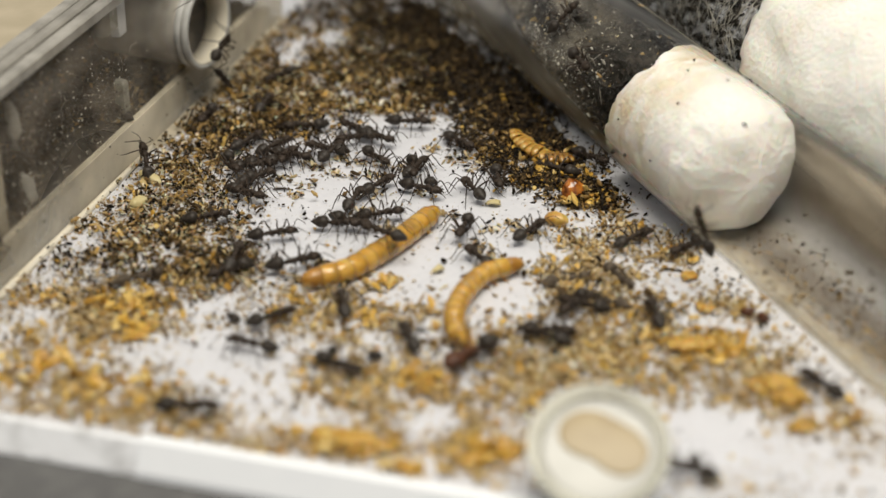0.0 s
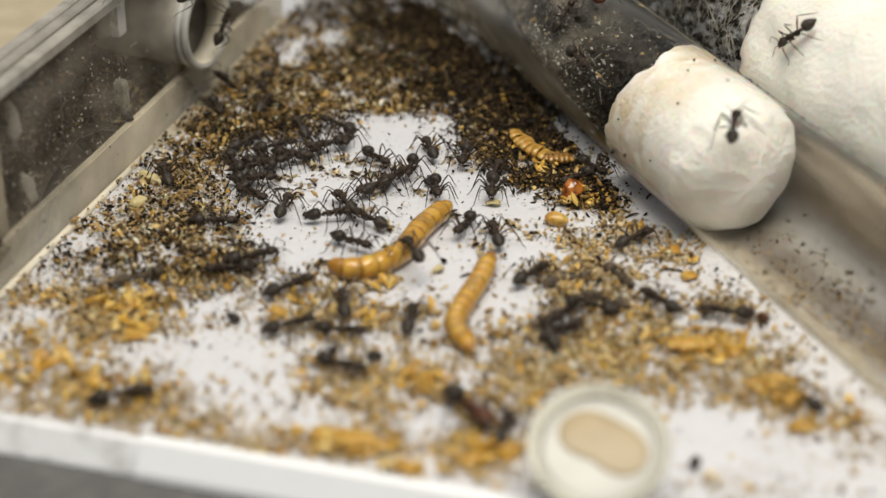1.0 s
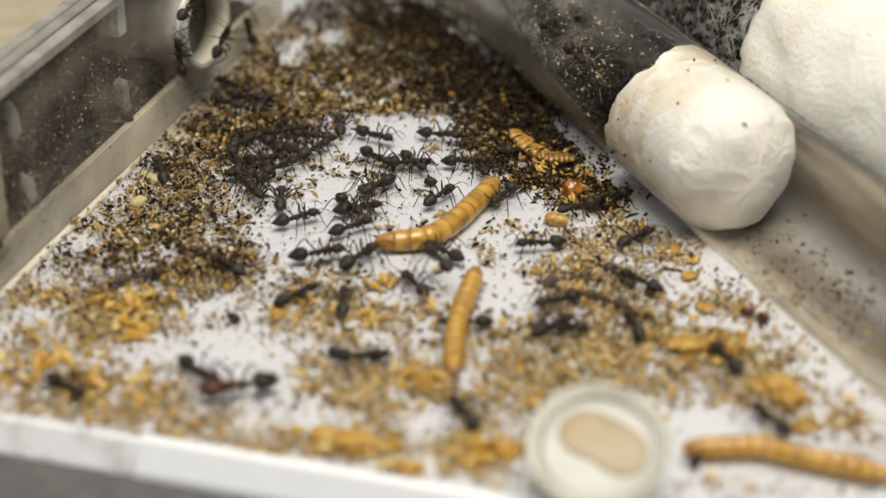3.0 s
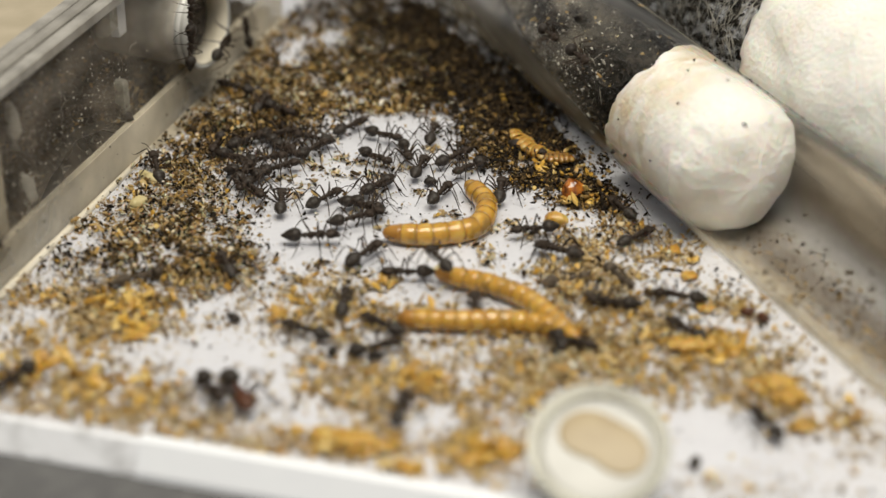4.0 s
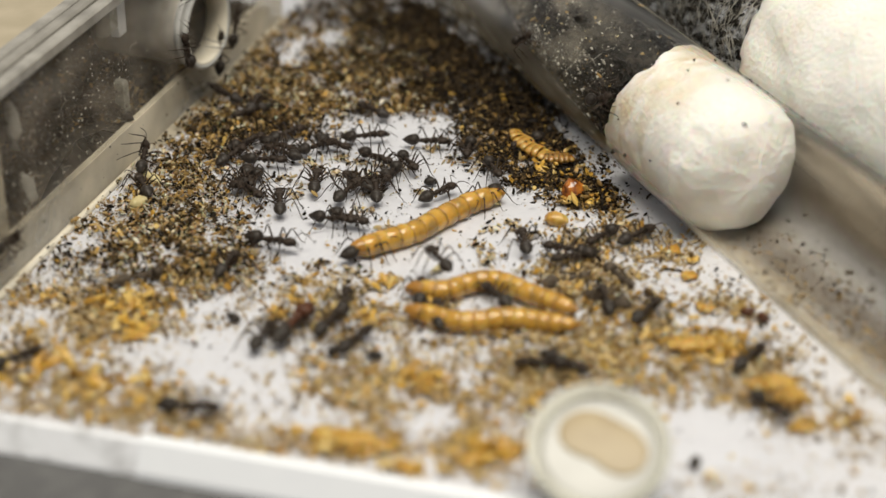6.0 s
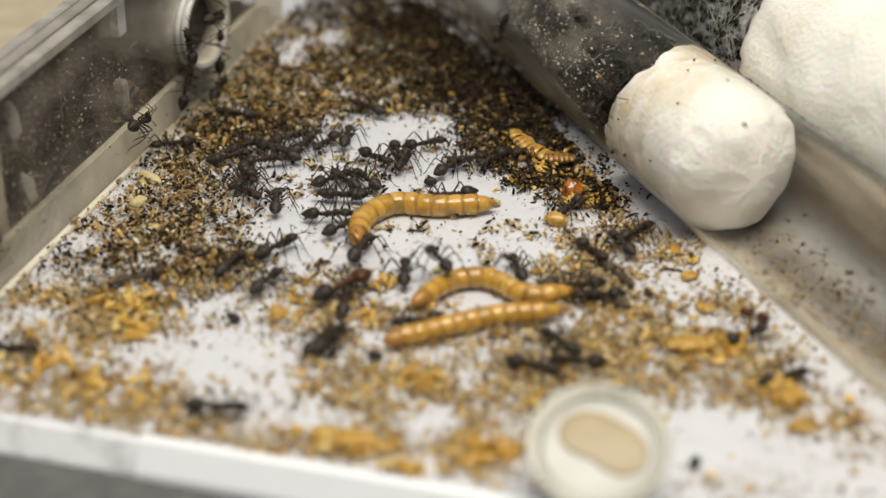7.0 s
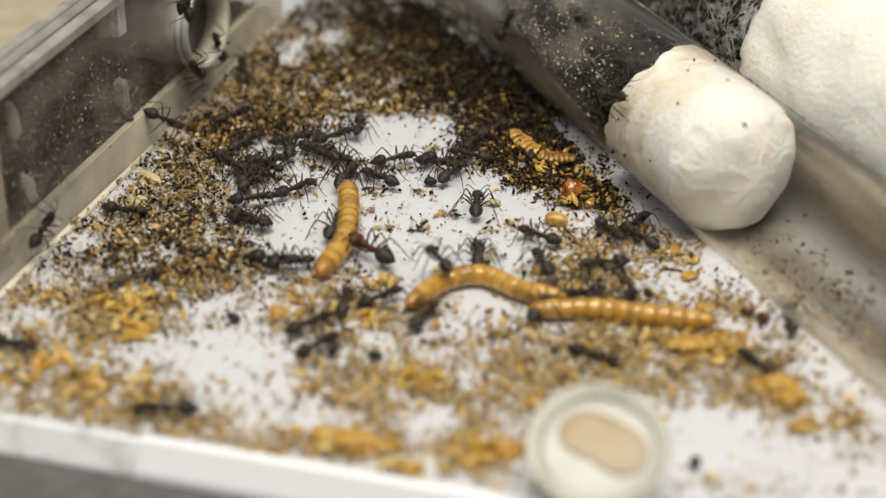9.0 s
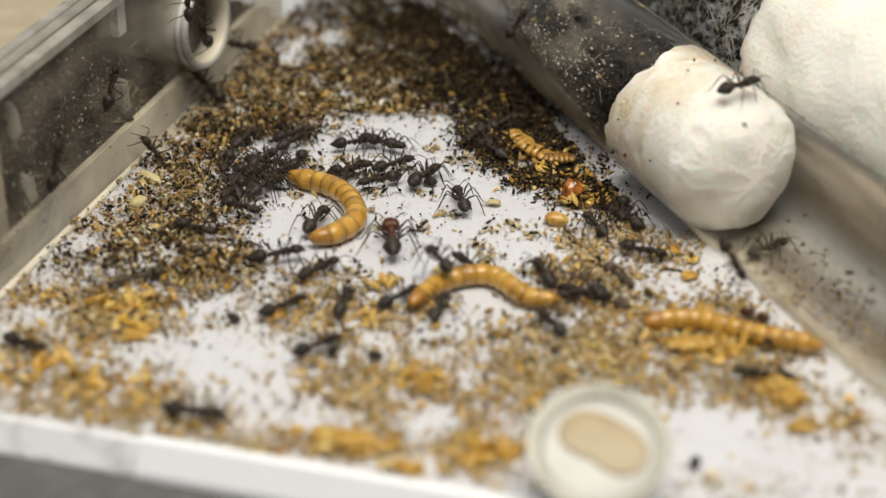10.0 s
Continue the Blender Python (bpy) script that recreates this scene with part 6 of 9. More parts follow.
    walk(a, [(0.00, mmpose(20.9, 25.1, -0.0, 0, 0, -45)), (2.00, mmpose(20.8, 17.1, -0.0, 0, 0, -89)), (2.90, mmpose(18.0, 10.3, -0.0, 0, 0, -142)), (3.80, mmpose(15.1, 3.4, -0.0, 0, 0, 164)), (4.00, mmpose(11.7, 3.0, -0.0, 0, 0, -164)), (4.50, mmpose(14.8, 3.9, -0.0, 0, 0, 150)), (5.00, mmpose(11.3, -5.0, -0.0, 0, 0, -176)), (5.50, mmpose(14.0, -2.7, -0.0, 0, 0, -161)), (6.15, mmpose(15.8, -2.5, -0.0, 0, 0, 154)), (6.80, mmpose(17.6, -2.4, -0.0, 0, 0, 109)), (6.87, mmpose(18.1, -2.6, -0.0, 0, 0, 53)), (6.93, mmpose(18.6, -2.9, -0.0, 0, 0, -2)), (7.00, mmpose(19.1, -3.1, -0.0, 0, 0, -58)), (7.17, mmpose(17.4, -3.7, -0.0, 0, 0, -1)), (7.33, mmpose(15.7, -4.4, -0.0, 0, 0, 56)), (7.50, mmpose(13.9, -5.0, -0.0, 0, 0, 113)), (7.75, mmpose(10.2, -3.3, -0.0, 0, 0, 155)), (8.00, mmpose(6.5, -1.6, -0.0, 0, 0, -164)), (8.25, mmpose(8.5, 2.3, -0.0, 0, 0, -115)), (8.50, mmpose(10.5, 6.3, -0.0, 0, 0, -67)), (8.67, mmpose(11.1, 4.6, -0.0, 0, 0, -117)), (8.83, mmpose(11.7, 2.9, -0.0, 0, 0, -166)), (9.00, mmpose(12.3, 1.3, -0.0, 0, 0, 144)), (9.25, mmpose(14.2, -1.2, -0.0, 0, 0, 179)), (9.50, mmpose(16.2, -3.6, -0.0, 0, 0, -146)), (9.75, mmpose(18.0, 0.5, -0.0, 0, 0, 163)), (10.00, mmpose(19.9, 4.6, -0.0, 0, 0, 111))])
    stride(a, [(2.00, 5.50), (6.80, 10.00)])
    a = ant(0.92, False)
    walk(a, [(0.00, mmpose(-11.8, -30.9, -0.0, 0, 0, -34)), (2.00, mmpose(-10.7, -30.4, -0.0, 0, 0, -18)), (5.00, mmpose(-7.1, -25.5, -0.0, 0, 0, 42)), (7.00, mmpose(-13.2, -25.0, -0.0, 0, 0, 61)), (7.50, mmpose(-12.3, -25.3, -0.0, 0, 0, 58)), (8.00, mmpose(6.6, -21.9, -0.0, 0, 0, 62)), (8.50, mmpose(5.7, -17.3, -0.0, 0, 0, 100)), (9.00, mmpose(4.4, -3.7, -0.0, 0, 0, 90)), (9.50, mmpose(4.3, -5.2, -0.0, 0, 0, 84)), (10.00, mmpose(3.4, -6.6, -0.0, 0, 0, 129))])
    stride(a, [(7.50, 9.00)])
    a = ant(0.92, False)
    walk(a, [(0.00, mmpose(-12.1, -16.5, -0.0, 0, 0, 98)), (2.00, mmpose(-12.1, -16.1, -0.0, 0, 0, 94)), (5.00, mmpose(-12.0, -15.9, -0.0, 0, 0, 85)), (8.00, mmpose(-11.9, -16.0, -0.0, 0, 0, 88)), (10.00, mmpose(-12.1, -15.9, -0.0, 0, 0, 81))])
    stride(a, [])
    a = ant(0.92, False)
    walk(a, [(0.00, mmpose(-20.4, -19.7, -0.0, 0, 0, 31)), (1.00, mmpose(-18.1, -21.7, -0.0, 0, 0, 24)), (1.50, mmpose(-11.2, -22.5, -0.0, 0, 0, 41)), (2.00, mmpose(-16.1, -23.1, -0.0, 0, 0, 93)), (2.50, mmpose(-18.3, -13.9, -0.0, 0, 0, 69)), (2.70, mmpose(-18.3, -13.7, -0.0, 0, 0, 58)), (3.80, mmpose(-15.3, -20.6, -0.0, 0, 0, 14)), (3.90, mmpose(-15.8, -21.7, -0.0, 0, 0, 83)), (4.00, mmpose(-16.4, -22.9, -0.0, 0, 0, 151)), (4.50, mmpose(-15.3, -20.1, -0.0, 0, 0, 105)), (5.00, mmpose(-14.1, -17.3, -0.0, 0, 0, 59)), (5.50, mmpose(-19.5, -29.2, -0.0, 0, 0, 76)), (6.80, mmpose(-21.7, -11.5, -0.0, 0, 0, 64)), (7.00, mmpose(-21.8, -10.9, -0.0, 0, 0, 62)), (7.50, mmpose(-22.6, -22.4, -0.0, 0, 0, 98)), (7.75, mmpose(-19.8, -25.5, -0.0, 0, 0, 58)), (8.00, mmpose(-16.9, -28.6, -0.0, 0, 0, 17)), (9.00, mmpose(-15.8, -21.3, -0.0, 0, 0, 39)), (10.00, mmpose(-19.2, -17.1, -0.0, 0, 0, 36))])
    stride(a, [(1.00, 2.50), (2.70, 6.80), (7.00, 10.00)])
    a = ant(0.92, False)
    walk(a, [(0.00, mmpose(-4.0, -24.5, -0.0, 0, 0, 106)), (0.50, mmpose(-4.4, -22.1, -0.0, 0, 0, 96)), (1.00, mmpose(-3.9, -20.1, -0.0, 0, 0, 83)), (1.25, mmpose(-4.4, -18.2, -0.0, 0, 0, 140)), (1.50, mmpose(-4.8, -16.2, -0.0, 0, 0, -163)), (1.75, mmpose(-5.1, -14.1, -0.0, 0, 0, 142)), (2.00, mmpose(-5.3, -12.1, -0.0, 0, 0, 87)), (2.50, mmpose(-5.2, -10.4, -0.0, 0, 0, 93)), (2.70, mmpose(-4.1, -10.0, -0.0, 0, 0, 95)), (3.25, mmpose(-3.4, -13.7, -0.0, 0, 0, 151)), (3.80, mmpose(-2.8, -17.4, -0.0, 0, 0, -152)), (4.00, mmpose(-7.4, -21.5, -0.0, 0, 0, 140)), (4.25, mmpose(-7.2, -13.3, -0.0, 0, 0, 98)), (4.50, mmpose(-6.9, -5.1, -0.0, 0, 0, 55)), (4.67, mmpose(-8.4, -7.5, -0.0, 0, 0, 111)), (4.83, mmpose(-9.9, -9.9, -0.0, 0, 0, 166)), (5.00, mmpose(-11.4, -12.3, -0.0, 0, 0, -138)), (5.17, mmpose(-11.8, -13.8, -0.0, 0, 0, 173)), (5.33, mmpose(-12.2, -15.3, -0.0, 0, 0, 124)), (5.50, mmpose(-12.6, -16.8, -0.0, 0, 0, 75)), (7.00, mmpose(-14.3, -25.5, -0.0, 0, 0, 60)), (10.00, mmpose(-14.5, -26.4, -0.0, 0, 0, 34))])
    stride(a, [(1.00, 2.00), (2.50, 7.00)])
    a = ant(0.92, False)
    walk(a, [(0.00, mmpose(-15.7, 27.2, -0.0, 0, 0, 63)), (0.25, mmpose(-14.9, 14.2, -0.0, 0, 0, 9)), (0.50, mmpose(-14.1, 1.2, -0.0, 0, 0, -46)), (1.00, mmpose(-14.8, 7.5, -0.0, 0, 0, 12)), (1.50, mmpose(-15.9, 10.2, 0.0, 0, 0, 62)), (2.00, mmpose(-15.5, 8.0, -0.0, 0, 0, 87)), (2.17, mmpose(-14.7, 8.4, -0.0, 0, 0, 40)), (2.33, mmpose(-13.9, 8.8, -0.0, 0, 0, -8)), (2.50, mmpose(-13.1, 9.2, -0.0, 0, 0, -55)), (2.70, mmpose(-12.5, 9.4, -0.0, 0, 0, -59)), (3.80, mmpose(-12.4, 11.2, 0.0, 0, 0, -54)), (4.00, mmpose(-10.7, 10.1, -0.0, 0, 0, -21)), (4.50, mmpose(-10.1, 13.5, 0.0, 0, 0, 30)), (5.00, mmpose(-10.1, 15.1, -0.0, 0, 0, 44)), (5.50, mmpose(-5.9, 15.8, -0.0, 0, 0, 37)), (5.93, mmpose(-8.6, 14.9, -0.0, 0, 0, 85)), (6.37, mmpose(-11.4, 13.9, -0.0, 0, 0, 132)), (6.80, mmpose(-14.1, 13.0, -0.0, 0, 0, 180)), (7.00, mmpose(-13.9, 13.1, -0.0, 0, 0, 176)), (7.50, mmpose(-7.8, 13.1, -0.0, 0, 0, -160)), (8.00, mmpose(-9.4, 14.5, -0.0, 0, 0, -121)), (8.25, mmpose(-10.6, 15.2, 0.0, 0, 0, -162)), (8.50, mmpose(-11.7, 16.0, 0.0, 0, 0, 158)), (8.75, mmpose(-12.6, 17.4, 0.0, 0, 0, 115)), (9.00, mmpose(-13.4, 18.8, -0.0, 0, 0, 73)), (10.00, mmpose(-13.5, 18.9, -0.0, 0, 0, 77))])
    stride(a, [(0.00, 1.50), (2.00, 2.50), (3.80, 4.50), (5.00, 6.80), (7.00, 7.50), (8.00, 9.00)])
    a = ant(0.92, False)
    walk(a, [(0.00, mmpose(-11.9, 12.1, -0.0, 0, 0, 72)), (0.50, mmpose(-12.6, 11.6, 0.0, 0, 0, 127)), (1.00, mmpose(-13.2, 11.2, -0.0, 0, 0, 116)), (1.25, mmpose(-11.8, 8.6, -0.0, 0, 0, 73)), (1.50, mmpose(-10.3, 5.9, -0.0, 0, 0, 31)), (2.00, mmpose(-5.9, 10.7, 0.0, 0, 0, 36)), (2.50, mmpose(-1.8, 11.6, -0.0, 0, 0, 22)), (2.70, mmpose(-1.1, 12.2, -0.0, 0, 0, 43)), (3.80, mmpose(0.6, 13.9, 0.0, 0, 0, 62)), (4.00, mmpose(-0.3, 13.8, -0.0, 0, 0, 64)), (4.50, mmpose(-1.7, 11.9, 0.0, 0, 0, 42)), (5.00, mmpose(-1.9, 9.8, -0.0, 0, 0, 42)), (5.50, mmpose(-1.7, 9.8, -0.0, 0, 0, 42)), (6.80, mmpose(1.2, 22.3, -0.0, 0, 0, 44)), (7.00, mmpose(1.2, 22.3, 0.0, 0, 0, 49)), (7.50, mmpose(-4.6, 29.2, -0.0, 0, 0, 116)), (8.00, mmpose(-1.3, 17.5, -0.0, 0, 0, 139)), (8.25, mmpose(1.2, 23.3, -0.0, 0, 0, 100)), (8.50, mmpose(3.8, 29.1, -0.0, 0, 0, 62)), (10.00, mmpose(8.9, 37.1, -0.0, 0, 0, 44))])
    stride(a, [(1.00, 2.50), (5.50, 6.80), (7.00, 10.00)])
    a = ant(0.92, False)
    walk(a, [(0.00, mmpose(-8.1, 7.5, -0.0, 0, 0, 13)), (0.25, mmpose(-7.7, 9.1, 0.0, 0, 0, 70)), (0.50, mmpose(-7.3, 10.7, 0.0, 0, 0, 128)), (0.75, mmpose(-8.4, 13.3, 0.0, 0, 0, 176)), (1.00, mmpose(-9.5, 15.9, -0.0, 0, 0, -137)), (2.50, mmpose(-9.3, 16.1, -0.0, 0, 0, -141)), (4.00, mmpose(-9.1, 16.0, -0.0, 0, 0, -131)), (6.00, mmpose(-9.7, 18.0, -0.0, 0, 0, -147)), (6.67, mmpose(-10.3, 18.0, -0.0, 0, 0, 154)), (7.33, mmpose(-10.9, 18.1, -0.0, 0, 0, 95)), (8.00, mmpose(-11.5, 18.1, -0.0, 0, 0, 35)), (8.50, mmpose(-10.2, 18.4, -0.0, 0, 0, 88)), (9.00, mmpose(-8.8, 18.7, -0.0, 0, 0, 140)), (10.00, mmpose(-8.9, 17.7, -0.0, 0, 0, -153))])
    stride(a, [(0.00, 1.00)])
    a = ant(0.92, False)
    walk(a, [(0.00, mmpose(-7.7, -2.9, 2.6, 0, 0, 149)), (0.25, mmpose(-5.9, -4.9, 2.6, 0, 0, 112)), (0.50, mmpose(-4.1, -7.0, 2.6, 0, 0, 75)), (1.00, mmpose(-3.8, -7.4, 2.6, 0, 0, 109)), (1.50, mmpose(-0.6, -9.9, 2.6, 0, 0, 115)), (10.00, mmpose(-0.6, -9.9, 2.6, 0, 0, 115))])
    stride(a, [(0.00, 0.50), (1.00, 1.50)])
    a = ant(0.92, False)
    walk(a, [(0.00, mmpose(-24.6, 23.6, 0.0, 0, 0, 11)), (2.00, mmpose(-24.9, 24.1, -0.0, 0, 0, 4)), (4.00, mmpose(-24.7, 24.6, -0.0, 0, 0, 20)), (6.00, mmpose(-24.7, 24.2, 0.0, 0, 0, -9)), (8.00, mmpose(-24.9, 24.1, -0.0, 0, 0, 37)), (10.00, mmpose(-24.3, 23.4, -0.0, 0, 0, -17))])
    stride(a, [])
    a = ant(0.92, False)
    walk(a, [(0.00, mmpose(-27.9, 30.8, 0.0, 0, 0, 53)), (3.00, mmpose(-28.1, 30.5, 0.0, 0, 0, 43)), (5.00, mmpose(-27.8, 31.6, -0.0, 0, 0, 40)), (7.00, mmpose(-28.0, 29.1, -0.0, 0, 0, 41)), (10.00, mmpose(-28.3, 31.8, -0.0, 0, 0, 65))])
    stride(a, [])
    a = ant(0.92, False)
    walk(a, [(0.00, mmpose(-16.6, 28.2, -0.0, 0, 0, 159)), (0.25, mmpose(-17.3, 27.9, -0.0, 0, 0, 103)), (0.50, mmpose(-18.1, 27.6, -0.0, 0, 0, 47)), (4.00, mmpose(-18.3, 28.1, -0.0, 0, 0, 52)), (5.00, mmpose(-18.8, 28.3, -0.0, 0, 0, 40)), (5.50, mmpose(-16.9, 28.4, -0.0, 0, 0, 16)), (7.00, mmpose(-19.9, 29.5, -0.0, 0, 0, 68)), (7.50, mmpose(-19.9, 27.2, 0.0, 0, 0, 21)), (8.00, mmpose(-19.8, 24.8, 0.0, 0, 0, -26)), (9.00, mmpose(-17.9, 27.1, -0.0, 0, 0, -44)), (9.50, mmpose(-20.0, 23.9, -0.0, 0, 0, -86)), (10.00, mmpose(-22.1, 20.7, -0.0, 0, 0, -128))])
    stride(a, [(9.00, 10.00)])
    a = ant(0.92, False)
    walk(a, [(0.00, mmpose(-12.6, 31.8, -0.0, 0, 0, -157)), (0.50, mmpose(-15.1, 30.0, -0.0, 0, 0, -145)), (1.00, mmpose(-16.8, 29.5, -0.0, 0, 0, -154)), (1.50, mmpose(-16.8, 29.9, 0.0, 0, 0, -161)), (2.00, mmpose(-12.3, 35.7, -0.0, 0, 0, 149)), (2.17, mmpose(-11.6, 34.7, -0.0, 0, 0, -157)), (2.33, mmpose(-11.0, 33.6, 0.0, 0, 0, -104)), (2.50, mmpose(-10.3, 32.5, 0.0, 0, 0, -50)), (3.80, mmpose(-9.1, 32.5, -0.0, 0, 0, -30)), (4.00, mmpose(-8.3, 32.5, -0.0, 0, 0, -34)), (4.50, mmpose(-7.2, 32.1, 0.0, 0, 0, -40)), (5.00, mmpose(-11.9, 32.8, -0.0, 0, 0, -42)), (5.50, mmpose(-10.1, 32.2, 0.0, 0, 0, -26)), (6.25, mmpose(-11.9, 32.3, 0.0, 0, 0, 29)), (7.00, mmpose(-13.8, 32.4, 0.0, 0, 0, 84)), (7.50, mmpose(-13.3, 34.1, -0.0, 0, 0, 79)), (8.00, mmpose(-12.2, 33.6, -0.0, 0, 0, 80)), (8.50, mmpose(-11.1, 34.2, 0.0, 0, 0, 146)), (8.75, mmpose(-13.3, 33.4, 0.0, 0, 0, 90)), (9.00, mmpose(-15.5, 32.6, -0.0, 0, 0, 35)), (9.25, mmpose(-14.0, 33.2, -0.0, 0, 0, 85)), (9.50, mmpose(-12.6, 33.8, -0.0, 0, 0, 135)), (9.75, mmpose(-12.5, 32.0, -0.0, 0, 0, 75)), (10.00, mmpose(-12.4, 30.2, -0.0, 0, 0, 15))])
    stride(a, [(0.00, 0.50), (1.50, 2.50), (4.50, 5.00), (8.50, 10.00)])
    a = ant(0.92, False)
    walk(a, [(0.00, mmpose(-26.2, 22.4, -0.0, 0, 0, 12)), (3.00, mmpose(-26.5, 21.5, -0.0, 0, 0, 26)), (4.50, mmpose(-27.1, 19.7, -0.0, 0, 0, -41)), (6.00, mmpose(-27.8, 18.0, -0.0, 0, 0, -109)), (8.00, mmpose(-27.0, 18.9, -0.0, 0, 0, -72)), (10.00, mmpose(-26.3, 19.8, -0.0, 0, 0, -36))])
    stride(a, [])
    a = ant(0.92, False)
    walk(a, [(0.00, mmpose(-20.2, 36.0, -0.0, 0, 0, -170)), (0.67, mmpose(-20.6, 35.7, -0.0, 0, 0, 134)), (1.33, mmpose(-20.9, 35.4, -0.0, 0, 0, 78)), (2.00, mmpose(-21.3, 35.1, -0.0, 0, 0, 23)), (4.00, mmpose(-23.4, 33.4, 0.0, 0, 0, 12)), (6.00, mmpose(-22.4, 33.1, -0.0, 0, 0, 43)), (8.00, mmpose(-21.6, 31.0, -0.0, 0, 0, 22)), (10.00, mmpose(-21.5, 33.1, -0.0, 0, 0, 36))])
    stride(a, [])
    a = ant(0.92, False)
    walk(a, [(0.00, mmpose(-29.4, 23.2, -0.0, 0, 0, -71)), (3.00, mmpose(-29.0, 24.5, -0.0, 0, 0, -71)), (4.50, mmpose(-29.3, 25.2, -0.0, 0, 0, -6)), (6.00, mmpose(-29.6, 25.9, -0.0, 0, 0, 59)), (7.33, mmpose(-29.8, 25.0, -0.0, 0, 0, 8)), (8.67, mmpose(-30.0, 24.1, -0.0, 0, 0, -43)), (10.00, mmpose(-30.2, 23.2, -0.0, 0, 0, -94))])
    stride(a, [])
    a = ant(0.92, False)
    walk(a, [(0.00, mmpose(-9.5, 32.0, 0.0, 0, 0, -33)), (1.00, mmpose(-13.7, 32.1, 0.0, 0, 0, -95)), (2.00, mmpose(-18.0, 32.3, 0.0, 0, 0, -158)), (4.00, mmpose(-18.8, 31.7, 0.0, 0, 0, 159)), (4.67, mmpose(-17.7, 31.0, 0.0, 0, 0, -147)), (5.33, mmpose(-16.6, 30.3, -0.0, 0, 0, -92)), (6.00, mmpose(-15.5, 29.6, -0.0, 0, 0, -38)), (6.67, mmpose(-16.3, 29.9, -0.0, 0, 0, -92)), (7.33, mmpose(-17.1, 30.1, -0.0, 0, 0, -147)), (8.00, mmpose(-17.9, 30.4, -0.0, 0, 0, 159)), (8.33, mmpose(-16.9, 28.8, -0.0, 0, 0, -150)), (8.67, mmpose(-15.9, 27.3, -0.0, 0, 0, -99)), (9.00, mmpose(-14.8, 25.8, -0.0, 0, 0, -48)), (9.33, mmpose(-12.9, 27.4, -0.0, 0, 0, -102)), (9.67, mmpose(-11.1, 29.1, -0.0, 0, 0, -156)), (10.00, mmpose(-9.2, 30.7, -0.0, 0, 0, 149))])
    stride(a, [(8.00, 10.00)])
    a = ant(0.92, False)
    walk(a, [(0.00, mmpose(-27.1, 16.5, -0.0, 0, 0, -106)), (2.00, mmpose(-26.8, 17.7, 0.0, 0, 0, -103)), (2.67, mmpose(-27.0, 18.6, 0.0, 0, 0, -163)), (3.33, mmpose(-27.3, 19.4, -0.0, 0, 0, 137)), (4.00, mmpose(-27.5, 20.3, -0.0, 0, 0, 77)), (4.67, mmpose(-27.2, 19.4, -0.0, 0, 0, 133)), (5.33, mmpose(-26.9, 18.6, -0.0, 0, 0, -172)), (6.00, mmpose(-26.6, 17.7, -0.0, 0, 0, -116)), (8.00, mmpose(-28.4, 17.4, -0.0, 0, 0, -128)), (8.67, mmpose(-27.3, 19.8, -0.0, 0, 0, 174)), (9.33, mmpose(-26.3, 22.2, -0.0, 0, 0, 116)), (10.00, mmpose(-25.2, 24.6, -0.0, 0, 0, 58))])
    stride(a, [])
    a = ant(0.92, False)
    walk(a, [(0.00, mmpose(-21.2, 25.8, -0.0, 0, 0, -21)), (2.00, mmpose(-20.8, 26.4, 0.0, 0, 0, -21)), (4.00, mmpose(-21.9, 27.4, 0.0, 0, 0, -48)), (4.67, mmpose(-22.2, 27.2, 0.0, 0, 0, -103)), (5.33, mmpose(-22.5, 27.0, 0.0, 0, 0, -159)), (6.00, mmpose(-22.8, 26.8, 0.0, 0, 0, 146)), (8.00, mmpose(-22.3, 26.9, -0.0, 0, 0, 132)), (9.00, mmpose(-21.8, 28.8, -0.0, 0, 0, 93)), (10.00, mmpose(-21.3, 30.8, 0.0, 0, 0, 53))])
    stride(a, [])
    a = ant(0.87, False, "ant walking on the glass nest tube")
    walk(a, [(0.00, mmpose(33.0, -11.2, 9.0, -101, -58, 121)), (0.40, mmpose(32.2, -8.4, 12.1, -77, -24, 106)), (0.80, mmpose(34.9, -7.6, 17.1, -39, -22, 87)), (1.20, mmpose(37.3, -2.0, 19.3, -12, -10, 73)), (1.60, mmpose(41.7, 3.7, 18.8, -45, -17, 95)), (1.80, mmpose(43.8, 6.0, 20.2, -22, -19, 73)), (1.90, mmpose(46.0, 6.7, 20.8, -7, -46, 32)), (2.00, mmpose(48.3, 7.4, 21.3, 47, -52, -32)), (2.20, mmpose(52.6, 6.6, 26.1, 5, -41, 14)), (2.40, mmpose(57.2, 9.6, 29.1, -8, -16, 49)), (2.80, mmpose(64.0, 18.4, 29.6, 11, 16, 56)), (10.00, mmpose(64.0, 18.4, 29.6, 11, 16, 56))])
    stride(a, [(0.00, 2.80)])
    a = ant(0.87, False, "ant walking on the glass nest tube")
    walk(a, [(0.00, mmpose(53.9, 17.7, 29.1, -6, 16, -177)), (0.40, mmpose(49.5, 14.8, 26.3, -27, 31, 158)), (0.80, mmpose(47.1, 14.2, 23.5, -26, 50, 169)), (1.20, mmpose(46.2, 15.7, 23.4, -51, 26, 131)), (1.40, mmpose(44.9, 19.7, 24.0, -53, 6, 117)), (1.60, mmpose(43.9, 24.6, 25.1, -48, -3, 109)), (2.00, mmpose(42.3, 35.4, 27.2, -35, -7, 102)), (10.00, mmpose(42.3, 35.4, 27.2, -35, -7, 102))])
    stride(a, [(0.00, 0.80), (1.20, 2.00)])
    a = ant(0.92, False, "ant walking on the glass nest tube")
